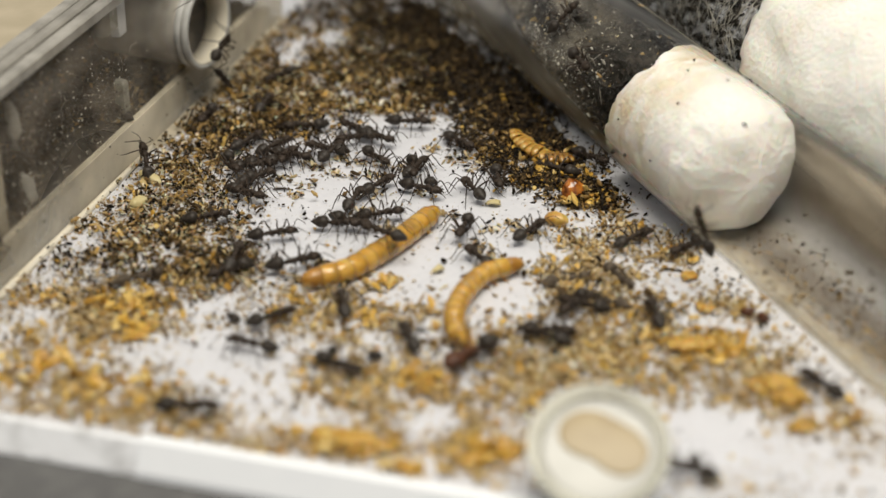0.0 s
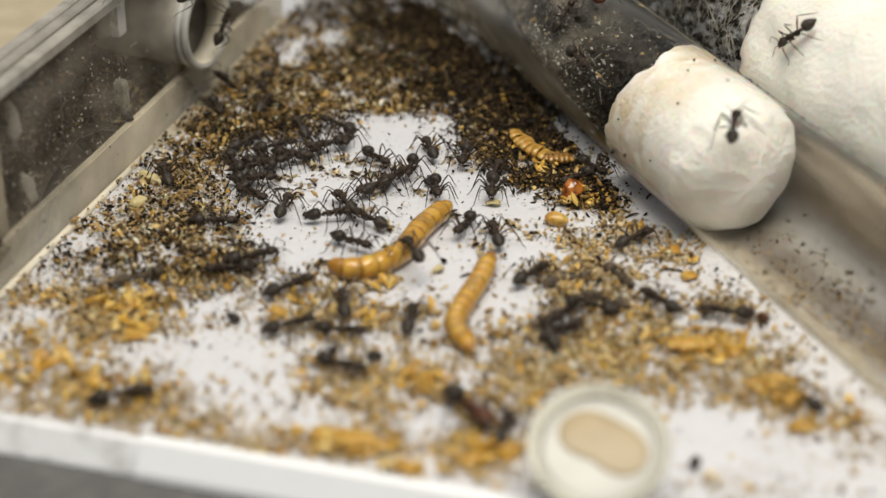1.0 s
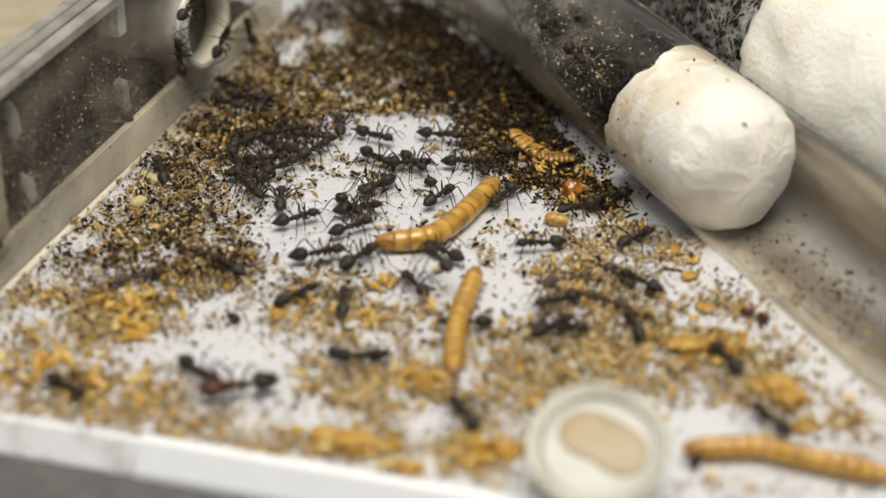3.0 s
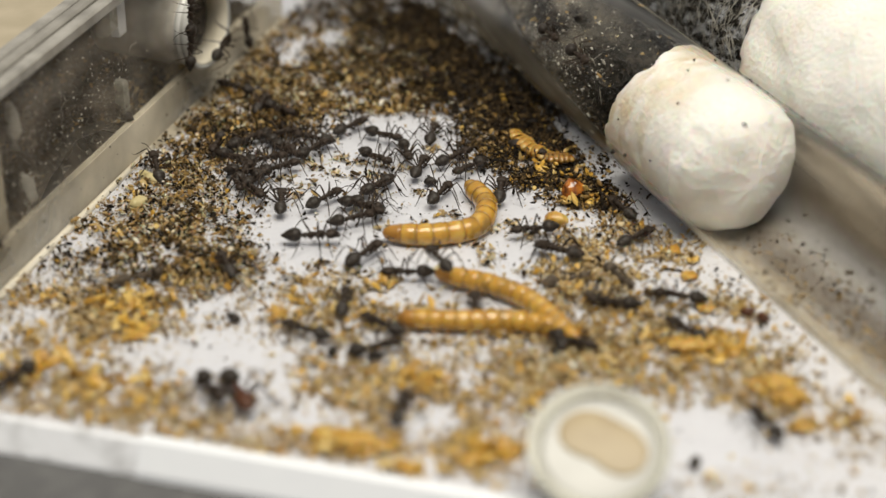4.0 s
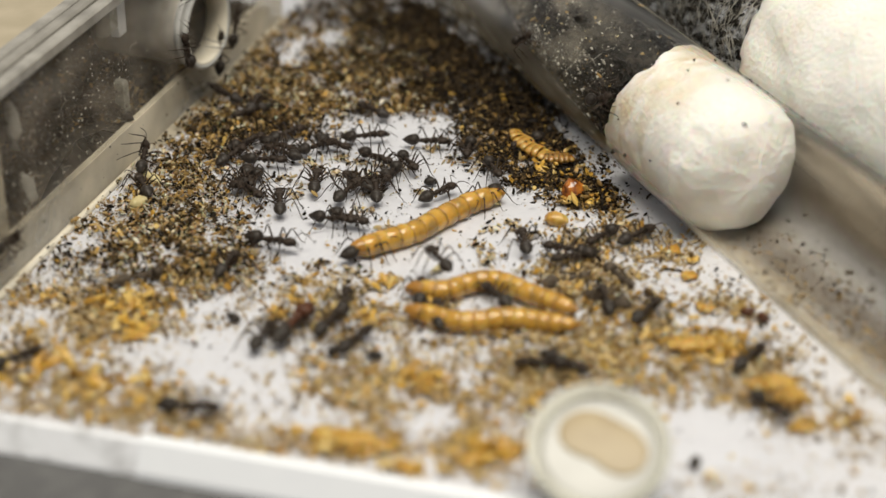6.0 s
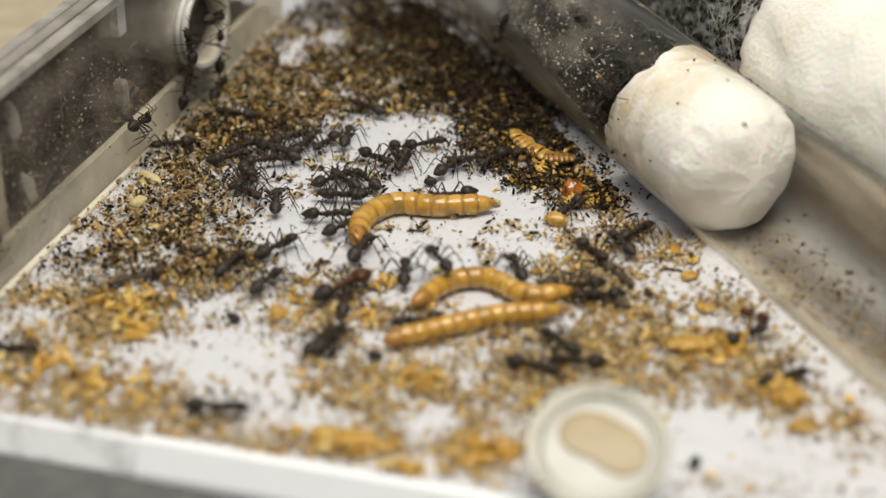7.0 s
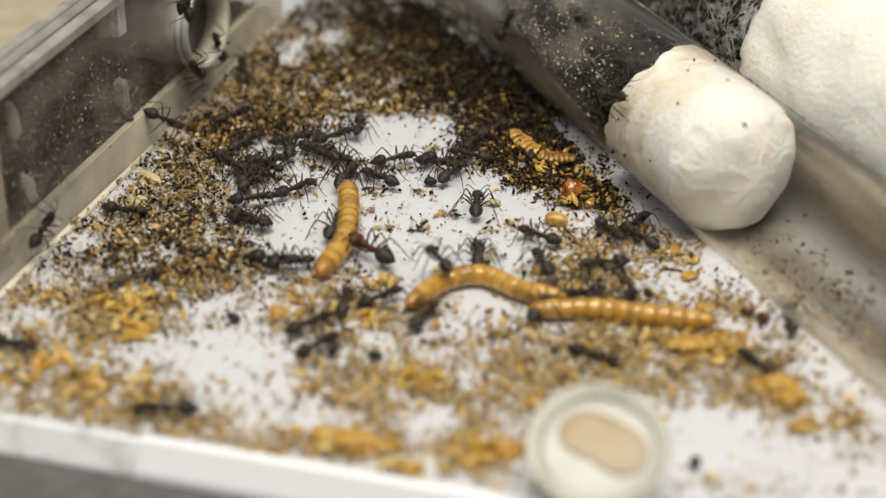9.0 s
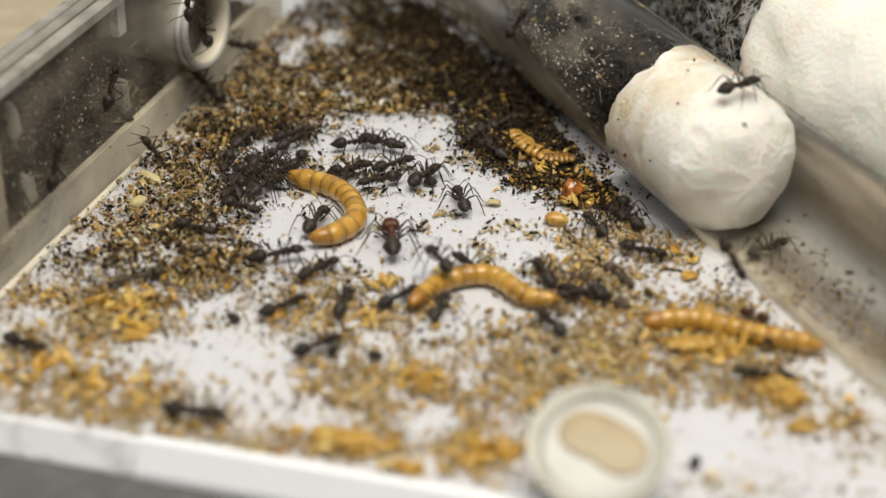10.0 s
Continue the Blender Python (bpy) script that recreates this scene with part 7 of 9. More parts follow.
    walk(a, [(0.00, mmpose(19.9, 25.5, 15.3, 58, 3, -70)), (3.00, mmpose(19.4, 27.0, 15.5, 57, 1, -69)), (4.60, mmpose(20.6, 24.5, 15.6, 56, -3, -66)), (5.40, mmpose(22.5, 16.5, 13.4, 70, -5, -67)), (6.80, mmpose(21.9, 18.5, 13.6, 56, -50, -41)), (7.50, mmpose(24.6, 10.3, 11.3, 37, -81, -16)), (7.53, mmpose(24.6, 10.2, 10.5, -86, -40, 110)), (7.57, mmpose(24.6, 10.0, 9.7, -92, 15, 111)), (7.60, mmpose(24.7, 9.9, 8.9, -117, 77, 86)), (7.80, mmpose(24.0, 11.8, 10.1, 89, 48, -69)), (8.00, mmpose(23.4, 13.6, 11.3, 82, -5, -67)), (8.20, mmpose(22.8, 15.4, 12.5, 42, -71, -22)), (8.60, mmpose(21.6, 19.2, 13.7, 65, -30, -55)), (9.00, mmpose(23.7, 15.0, 14.6, 62, -15, -60)), (9.10, mmpose(24.9, 12.7, 15.1, 58, -15, -59)), (9.20, mmpose(26.0, 10.1, 15.1, 58, -10, -62)), (9.30, mmpose(27.8, 6.6, 15.8, 54, -12, -60)), (9.40, mmpose(29.7, 0.7, 15.2, 59, -2, -67)), (9.50, mmpose(32.1, -6.5, 14.1, 65, 11, -73)), (9.60, mmpose(33.2, -11.4, 11.6, 79, 27, -73)), (9.70, mmpose(33.8, -13.1, 9.8, 91, 56, -67)), (10.00, mmpose(35.9, -18.2, 8.6, 99, 24, -65))])
    stride(a, [(4.60, 5.40), (6.80, 10.00)])
    a = ant(0.83, False, "ant walking on the glass nest tube")
    walk(a, [(0.00, mmpose(17.9, 35.8, 17.5, 1, -41, 20)), (0.50, mmpose(18.1, 35.9, 17.6, -1, -40, 23)), (1.00, mmpose(18.0, 36.2, 17.6, -16, -37, 47)), (1.50, mmpose(17.3, 36.0, 17.0, 28, -37, -19)), (2.00, mmpose(16.7, 35.9, 16.5, 49, -5, -64)), (5.00, mmpose(15.3, 35.6, 14.4, 64, -6, -65)), (7.50, mmpose(9.4, 48.9, 11.8, 63, -67, -43)), (10.00, mmpose(12.0, 43.8, 13.9, 45, -56, -29))])
    stride(a, [(5.00, 7.50)])
    a = ant(0.92, False, "black ant climbing the clear side wall")
    walk(a, [(0.00, mmpose(-34.4, 47.9, 9.0, 90, -11, 74)), (0.50, mmpose(-34.0, 49.1, 12.6, 90, -52, 74)), (1.00, mmpose(-34.1, 48.9, 12.0, 90, -34, 74)), (1.50, mmpose(-34.2, 48.5, 11.0, 90, -40, 74)), (2.00, mmpose(-34.2, 48.4, 10.4, 90, -21, 74)), (2.50, mmpose(-34.3, 48.2, 10.0, 90, -23, 74)), (3.90, mmpose(-34.3, 48.1, 9.2, 90, -15, 74)), (4.50, mmpose(-34.4, 52.5, 6.0, 90, 16, 74)), (5.00, mmpose(-34.3, 52.9, 5.7, 90, 18, 74)), (5.25, mmpose(-34.6, 51.9, 6.4, 90, -27, 74)), (5.50, mmpose(-34.9, 50.8, 7.0, 90, -71, 74)), (7.00, mmpose(-35.0, 50.5, 7.3, 90, -81, 74)), (7.25, mmpose(-34.8, 49.0, 8.0, 90, -43, 74)), (7.50, mmpose(-34.5, 47.5, 8.6, 90, -6, 74)), (8.00, mmpose(-35.8, 47.9, 7.5, 90, -50, 74)), (8.50, mmpose(-34.9, 50.8, 6.8, -90, -76, -106)), (9.00, mmpose(-35.1, 50.3, 8.1, -90, -59, -106)), (9.50, mmpose(-35.1, 45.6, 11.3, -90, -60, -106)), (10.00, mmpose(-36.1, 42.1, 13.6, -90, -56, -106))])
    stride(a, [(0.00, 0.50), (3.90, 4.50), (5.00, 5.50), (7.00, 7.50), (8.00, 8.50), (9.00, 10.00)])
    a = ant(0.92, False, "black ant climbing the clear side wall")
    walk(a, [(0.00, mmpose(-30.7, 69.9, 12.0, -90, -57, -106)), (1.00, mmpose(-30.9, 69.4, 11.3, -90, -63, -106)), (1.50, mmpose(-31.1, 68.7, 8.2, -90, -70, -106)), (2.00, mmpose(-32.0, 65.6, 5.7, -90, -66, -106)), (2.50, mmpose(-32.0, 65.6, 4.7, -90, -60, -106)), (3.90, mmpose(-32.2, 64.9, 4.9, -90, -65, -106)), (4.50, mmpose(-33.1, 61.8, 5.1, 90, -66, 74)), (5.00, mmpose(-32.9, 62.5, 4.9, 90, -80, 74)), (5.50, mmpose(-32.8, 63.0, 5.8, 90, -83, 74)), (6.25, mmpose(-33.8, 54.6, 10.0, 90, -34, 74)), (7.00, mmpose(-34.9, 46.2, 14.2, 90, 14, 74)), (7.50, mmpose(-36.4, 41.2, 16.0, 90, -5, 74)), (7.75, mmpose(-36.6, 40.2, 17.0, 90, -43, 74)), (8.00, mmpose(-36.9, 39.3, 18.0, 90, -81, 74)), (8.50, mmpose(-36.9, 39.5, 19.8, -90, -67, -106)), (8.85, mmpose(-37.7, 39.0, 20.7, 90, -64, 74)), (9.20, mmpose(-38.6, 38.5, 21.6, 90, -14, 74)), (9.30, mmpose(-39.0, 35.4, 21.6, 90, 38, 74)), (9.40, mmpose(-39.4, 32.4, 21.6, -90, 90, -106)), (9.50, mmpose(-39.9, 29.3, 21.6, -90, 37, -106)), (9.75, mmpose(-43.7, 25.7, 17.2, -90, 16, -106)), (9.83, mmpose(-44.4, 23.4, 16.6, -90, -31, -106)), (9.92, mmpose(-45.1, 21.1, 15.9, -90, -79, -106)), (10.00, mmpose(-45.8, 18.8, 15.2, 90, -53, 74))])
    stride(a, [(1.00, 2.00), (3.90, 4.50), (5.50, 8.00), (9.20, 10.00)])
    a = ant(0.92, False, "black ant climbing the clear side wall")
    walk(a, [(0.00, mmpose(-45.1, 21.0, 31.4, 90, 66, 74)), (1.40, mmpose(-44.9, 21.8, 27.6, 90, 53, 74)), (1.60, mmpose(-44.0, 24.8, 24.1, 90, 50, 74)), (2.00, mmpose(-42.1, 31.2, 15.0, 90, 48, 74)), (2.17, mmpose(-41.6, 32.8, 13.8, 90, -6, 74)), (2.33, mmpose(-41.2, 34.4, 12.5, 90, -61, 74)), (2.50, mmpose(-40.7, 36.0, 11.2, -90, -65, -106)), (3.90, mmpose(-37.5, 37.4, 13.3, 90, -76, 74)), (4.50, mmpose(-37.6, 36.9, 13.0, -90, -53, -106)), (5.00, mmpose(-37.6, 36.8, 12.9, -90, -46, -106)), (5.50, mmpose(-37.9, 36.0, 13.1, -90, -59, -106)), (7.00, mmpose(-37.6, 37.1, 13.5, -90, -70, -106)), (7.50, mmpose(-37.9, 40.7, 11.1, -90, -44, -106)), (8.50, mmpose(-37.1, 38.5, 14.4, 90, -87, 74)), (9.00, mmpose(-37.5, 37.2, 20.4, -90, -83, -106)), (10.00, mmpose(-37.5, 37.2, 20.4, -90, -83, -106))])
    stride(a, [(1.40, 2.50), (7.00, 7.50), (8.50, 9.00)])
    a = ant(0.92, False, "black ant climbing the clear side wall")
    walk(a, [(0.00, mmpose(-42.3, 22.4, 1.3, 36, -29, 107)), (0.50, mmpose(-38.3, 19.8, -0.0, 0, 0, 106)), (5.50, mmpose(-42.2, 22.7, 1.0, 39, -24, 100)), (7.00, mmpose(-43.6, 26.1, 6.5, 90, 9, 74)), (7.50, mmpose(-40.9, 35.4, 9.5, 90, -11, 74)), (8.00, mmpose(-40.4, 32.4, 12.2, 90, -34, 74)), (8.25, mmpose(-40.4, 34.6, 9.3, 90, 8, 74)), (8.50, mmpose(-40.5, 36.7, 6.4, 90, 49, 74)), (9.00, mmpose(-40.7, 32.1, 3.1, 29, 36, 27)), (9.17, mmpose(-40.8, 31.6, 2.7, -21, 41, -46)), (9.33, mmpose(-40.8, 31.1, 2.2, -44, 9, -98)), (9.50, mmpose(-40.9, 30.6, 1.8, -36, -29, -140)), (10.00, mmpose(-41.3, 25.6, 0.8, 4, -45, 158))])
    stride(a, [(0.00, 0.50), (7.00, 9.00), (9.50, 10.00)])
    a = ant(0.92, False, "black ant climbing the clear side wall")
    walk(a, [(0.00, mmpose(-55.9, -15.6, 8.3, 90, 0, 74)), (4.00, mmpose(-55.9, -15.6, 8.3, 90, 10, 74)), (5.00, mmpose(-53.8, -8.5, 5.6, 90, 15, 74)), (5.50, mmpose(-52.0, -2.3, 4.5, 90, 22, 74)), (6.30, mmpose(-55.9, -15.6, 8.3, 90, 0, 74)), (7.90, mmpose(-55.9, -15.6, 8.3, 90, -10, 74)), (8.30, mmpose(-53.0, -5.7, 4.0, 90, -5, 74)), (8.70, mmpose(-52.1, -2.8, 2.9, 90, -10, 74)), (9.00, mmpose(-52.1, -2.7, 4.6, 90, -16, 74)), (9.20, mmpose(-51.4, -0.2, 3.9, 90, -25, 74)), (9.50, mmpose(-50.2, 3.6, 6.5, 90, -45, 74)), (9.80, mmpose(-50.3, 3.4, 9.6, 90, -75, 74)), (10.00, mmpose(-50.7, 1.9, 11.4, 90, -60, 74))])
    stride(a, [(4.00, 6.30), (7.90, 10.00)])
    a = ant(0.92, False)
    walk(a, [(0.00, mmpose(-34.8, 39.9, -0.0, 0, 0, -103)), (1.25, mmpose(-33.4, 44.1, -0.0, 0, 0, -62)), (2.50, mmpose(-32.0, 48.3, -0.0, 0, 0, -21)), (3.50, mmpose(-32.2, 36.3, -0.0, 0, 0, -75)), (4.50, mmpose(-32.3, 24.2, -0.0, 0, 0, -130)), (5.00, mmpose(-37.2, 18.0, -0.0, 0, 0, 162)), (5.50, mmpose(-42.1, 11.9, -0.0, 0, 0, 95)), (6.50, mmpose(-39.1, 24.0, 0.0, 0, 0, 150)), (7.00, mmpose(-38.7, 29.6, 0.0, 0, 0, 200)), (7.50, mmpose(-39.4, 31.9, 0.0, 0, 0, 241.946)), (8.00, mmpose(-46.5, 16.4, 0.8, -45, 0, 254)), (8.30, mmpose(-49.2, 7.2, 7.0, -90, -20, 254)), (8.50, mmpose(-49.9, 4.7, 6.8, -90, 25, 254)), (8.70, mmpose(-48.6, 9.1, 3.5, -90, 80, 254)), (8.85, mmpose(-46.1, 12.4, 0.8, 0, 45, -16)), (9.00, mmpose(-42.0, 8.5, 0.0, 0, 0, -16)), (9.50, mmpose(-33.3, 7.9, 0.0, 0, 0, -8)), (10.00, mmpose(-32.1, 3.3, 0.0, 0, 0, -30))])
    stride(a, [(2.50, 5.50), (7.00, 9.50)])
    a = ant(1.01, False)
    walk(a, [(0.00, mmpose(-28.1, -39.9, 0.0, 0, 0, -5)), (1.00, mmpose(-35.7, -37.6, 0.0, 0, 0, 16)), (1.33, mmpose(-36.4, -37.2, 0.0, 0, 0, -44)), (1.67, mmpose(-37.2, -36.8, 0.0, 0, 0, -104)), (2.00, mmpose(-38.0, -36.5, 0.0, 0, 0, -164)), (2.25, mmpose(-33.7, -33.8, 0.0, 0, 0, -106)), (2.50, mmpose(-29.4, -31.2, 0.0, 0, 0, -49)), (2.70, mmpose(-28.9, -31.6, 0.0, 0, 0, -44)), (3.80, mmpose(-23.9, -35.6, 0.0, 0, 0, -73)), (4.30, mmpose(-29.8, -37.1, 0.0, 0, 0, -33)), (4.50, mmpose(-29.7, -37.5, 0.0, 0, 0, -17)), (5.50, mmpose(-29.1, -40.0, 0.0, 0, 0, -9)), (7.50, mmpose(-24.1, -40.3, 0.0, 0, 0, -6)), (8.00, mmpose(-26.3, -40.4, 0.0, 0, 0, -64)), (8.50, mmpose(-28.6, -40.4, 0.0, 0, 0, -122)), (9.00, mmpose(-30.8, -40.5, 0.0, 0, 0, 180)), (9.33, mmpose(-29.6, -40.7, 0.0, 0, 0, -125)), (9.67, mmpose(-28.4, -40.9, 0.0, 0, 0, -70)), (10.00, mmpose(-27.1, -41.1, 0.0, 0, 0, -14))])
    stride(a, [(0.00, 1.00), (2.00, 2.50), (2.70, 4.30)])
    a = ant(1.20, True)
    walk(a, [(0.00, mmpose(3.3, -29.0, 0.0, 0, 0, -132)), (0.50, mmpose(3.1, -34.8, 0.0, 0, 0, -95)), (1.00, mmpose(2.9, -40.5, 0.0, 0, 0, -58)), (1.60, mmpose(3.9, -41.1, 0.0, 0, 0, -27)), (1.73, mmpose(-1.3, -40.1, 0.0, 0, 0, -82)), (1.87, mmpose(-6.5, -39.1, 0.0, 0, 0, -138)), (2.00, mmpose(-11.7, -38.1, 0.0, 0, 0, 167)), (2.40, mmpose(-19.4, -35.7, 0.0, 0, 0, 160)), (2.50, mmpose(-20.4, -34.6, 0.0, 0, 0, 156)), (2.70, mmpose(-22.9, -35.7, 0.0, 0, 0, 168)), (3.25, mmpose(-23.0, -36.5, 0.0, 0, 0, -131)), (3.80, mmpose(-23.2, -37.3, 0.0, 0, 0, -71)), (4.50, mmpose(-21.1, -37.2, 0.0, 0, 0, -63)), (5.00, mmpose(-19.8, -33.0, 0.0, 0, 0, 2)), (5.50, mmpose(-18.4, -28.7, 0.0, 0, 0, 66)), (6.80, mmpose(-14.3, -13.8, 0.0, 0, 0, 59)), (7.00, mmpose(-12.3, -13.0, 0.0, 0, 0, 43)), (7.20, mmpose(-10.8, -10.4, 0.0, 0, 0, 38)), (7.50, mmpose(-8.9, -7.8, 0.0, 0, 0, 12)), (8.00, mmpose(-4.0, -6.4, 0.0, 0, 0, 19)), (8.50, mmpose(-4.3, -1.3, 0.0, 0, 0, 60)), (8.75, mmpose(-6.8, -2.3, 0.0, 0, 0, 97)), (9.00, mmpose(-9.4, -3.3, 0.0, 0, 0, 133)), (9.50, mmpose(-8.0, -1.3, 0.0, 0, 0, 145)), (10.00, mmpose(-6.6, -0.1, 0.0, 0, 0, 94))])
    stride(a, [(0.00, 1.00), (1.60, 2.70), (4.50, 9.00)])
    a = ant(0.92, False)
    walk(a, [(0.00, mmpose(-22.4, -26.2, -0.0, 0, 0, 159)), (0.33, mmpose(-18.9, -25.1, -0.0, 0, 0, 102)), (0.67, mmpose(-15.4, -24.0, -0.0, 0, 0, 45)), (1.00, mmpose(-11.9, -23.0, -0.0, 0, 0, -12)), (2.50, mmpose(-38.6, -36.5, -0.0, 0, 0, -6)), (3.17, mmpose(-42.9, -35.2, -0.0, 0, 0, -57)), (3.83, mmpose(-47.1, -33.9, -0.0, 0, 0, -107)), (4.50, mmpose(-51.4, -32.6, -0.0, 0, 0, -157)), (5.00, mmpose(-50.6, -31.5, -0.0, 0, 0, 147)), (5.50, mmpose(-49.8, -30.4, -0.0, 0, 0, 92)), (6.00, mmpose(-49.0, -29.4, -0.0, 0, 0, 37)), (8.00, mmpose(-50.9, -26.3, -0.0, 0, 0, -17)), (10.00, mmpose(-48.6, -26.3, -0.0, 0, 0, -30))])
    stride(a, [(0.00, 4.50)])
    a = ant(0.92, False)
    walk(a, [(0.00, mmpose(25.5, -18.8, -0.0, 0, 0, 96)), (1.00, mmpose(26.3, -15.7, -0.0, 0, 0, 127)), (2.00, mmpose(23.6, -12.5, -0.0, 0, 0, 126)), (2.50, mmpose(23.4, -9.6, -0.0, 0, 0, 119)), (3.50, mmpose(26.5, -13.1, -0.0, 0, 0, 158)), (4.50, mmpose(29.6, -16.7, -0.0, 0, 0, -163)), (4.83, mmpose(28.2, -18.6, -0.0, 0, 0, -103)), (5.17, mmpose(26.9, -20.4, -0.0, 0, 0, -44)), (5.50, mmpose(25.6, -22.3, -0.0, 0, 0, 15)), (6.50, mmpose(24.0, -9.5, -0.0, 0, 0, 75)), (7.50, mmpose(22.3, 3.2, -0.0, 0, 0, 135)), (9.00, mmpose(25.6, 0.8, -0.0, 0, 0, 124)), (9.50, mmpose(24.7, 4.7, 0.0, 0, 0, -167)), (10.00, mmpose(23.9, 8.6, 0.0, 0, 0, -97))])
    stride(a, [(2.00, 2.50), (4.50, 7.50), (9.00, 10.00)])
    a = ant(0.92, False)
    walk(a, [(0.00, mmpose(16.9, -16.7, -0.0, 0, 0, 159)), (1.00, mmpose(18.1, -17.1, -0.0, 0, 0, 152)), (2.50, mmpose(23.3, -22.8, -0.0, 0, 0, 82)), (3.50, mmpose(21.6, -18.9, -0.0, 0, 0, 135)), (4.50, mmpose(19.9, -15.1, -0.0, 0, 0, -173)), (5.00, mmpose(20.1, -15.4, -0.0, 0, 0, 126)), (5.50, mmpose(20.3, -15.8, -0.0, 0, 0, 65)), (6.25, mmpose(19.5, -15.2, -0.0, 0, 0, 125)), (7.00, mmpose(18.8, -14.6, -0.0, 0, 0, -175)), (8.00, mmpose(13.8, -20.3, -0.0, 0, 0, 180)), (9.00, mmpose(20.1, -6.3, -0.0, 0, 0, -169)), (10.00, mmpose(17.2, -13.8, -0.0, 0, 0, 160))])
    stride(a, [(1.00, 2.50), (7.00, 10.00)])
    a = ant(0.92, False)
    walk(a, [(0.00, mmpose(31.1, -1.8, -0.0, 0, 0, -136)), (1.00, mmpose(33.8, -18.6, -0.0, 0, 0, 167)), (2.00, mmpose(36.5, -35.5, -0.0, 0, 0, 111)), (4.00, mmpose(28.7, -22.8, -0.0, 0, 0, 128)), (4.67, mmpose(31.2, -28.5, -0.0, 0, 0, -175)), (5.33, mmpose(33.7, -34.1, -0.0, 0, 0, -117)), (6.00, mmpose(36.3, -39.8, -0.0, 0, 0, -59)), (6.67, mmpose(38.0, -35.8, -0.0, 0, 0, -3)), (7.33, mmpose(39.8, -31.9, -0.0, 0, 0, 53)), (8.00, mmpose(41.6, -28.0, -0.0, 0, 0, 109)), (9.00, mmpose(41.6, -20.2, -0.0, 0, 0, 85)), (10.00, mmpose(41.7, -2.1, -0.0, 0, 0, 33))])
    stride(a, [(0.00, 10.00)])
    a = ant(0.92, False)
    walk(a, [(0.00, mmpose(25.6, -51.8, 0.0, 0, 0, 152)), (0.60, mmpose(15.3, -48.5, -0.0, 0, 0, 120)), (1.20, mmpose(5.0, -42.5, -0.0, 0, 0, 67)), (2.50, mmpose(4.8, -41.0, -0.0, 0, 0, 127)), (4.00, mmpose(-4.6, -39.9, -0.0, 0, 0, 80)), (5.00, mmpose(3.4, -35.3, -0.0, 0, 0, 130)), (6.00, mmpose(11.3, -30.7, -0.0, 0, 0, 180)), (8.00, mmpose(18.2, -29.4, -0.0, 0, 0, 150)), (8.67, mmpose(20.7, -20.6, -0.0, 0, 0, 90)), (9.33, mmpose(23.2, -11.8, -0.0, 0, 0, 30)), (10.00, mmpose(25.7, -2.9, -0.0, 0, 0, -29))])
    stride(a, [(0.00, 1.20), (2.50, 6.00), (8.00, 10.00)])
    a = ant(0.92, False)
    walk(a, [(0.00, mmpose(42.6, -34.9, -0.0, 0, 0, 125)), (4.00, mmpose(35.1, -43.0, -0.0, 0, 0, 112)), (5.50, mmpose(35.4, -33.6, -0.0, 0, 0, 71)), (7.00, mmpose(35.7, -24.2, -0.0, 0, 0, 31)), (8.50, mmpose(35.9, -28.7, -0.0, 0, 0, 100)), (10.00, mmpose(36.2, -33.1, -0.0, 0, 0, 169))])
    stride(a, [(4.00, 7.00)])
    a = ant(0.92, False)
    walk(a, [(0.00, mmpose(11.9, -24.2, -0.0, 0, 0, 150)), (1.25, mmpose(12.7, -23.2, -0.0, 0, 0, 86)), (2.50, mmpose(13.5, -22.2, -0.0, 0, 0, 21)), (5.00, mmpose(16.1, -28.8, -0.0, 0, 0, -46)), (8.00, mmpose(8.5, -31.3, -0.0, 0, 0, -16)), (10.00, mmpose(37.4, -23.7, -0.0, 0, 0, -70))])
    stride(a, [(8.00, 10.00)])
    a = ant(0.92, False)
    walk(a, [(0.00, mmpose(-8.7, 16.5, -0.0, 0, 0, 50)), (5.00, mmpose(-8.7, 16.4, -0.0, 0, 0, 52)), (5.50, mmpose(-10.2, 17.0, -0.0, 0, 0, 90)), (6.00, mmpose(-11.8, 17.5, -0.0, 0, 0, 129)), (8.00, mmpose(-13.8, 18.5, 0.0, 0, 0, 116)), (9.00, mmpose(-13.2, 20.0, -0.0, 0, 0, 71)), (10.00, mmpose(-12.7, 21.5, -0.0, 0, 0, 25))])
    stride(a, [])
    a = ant(0.92, False)
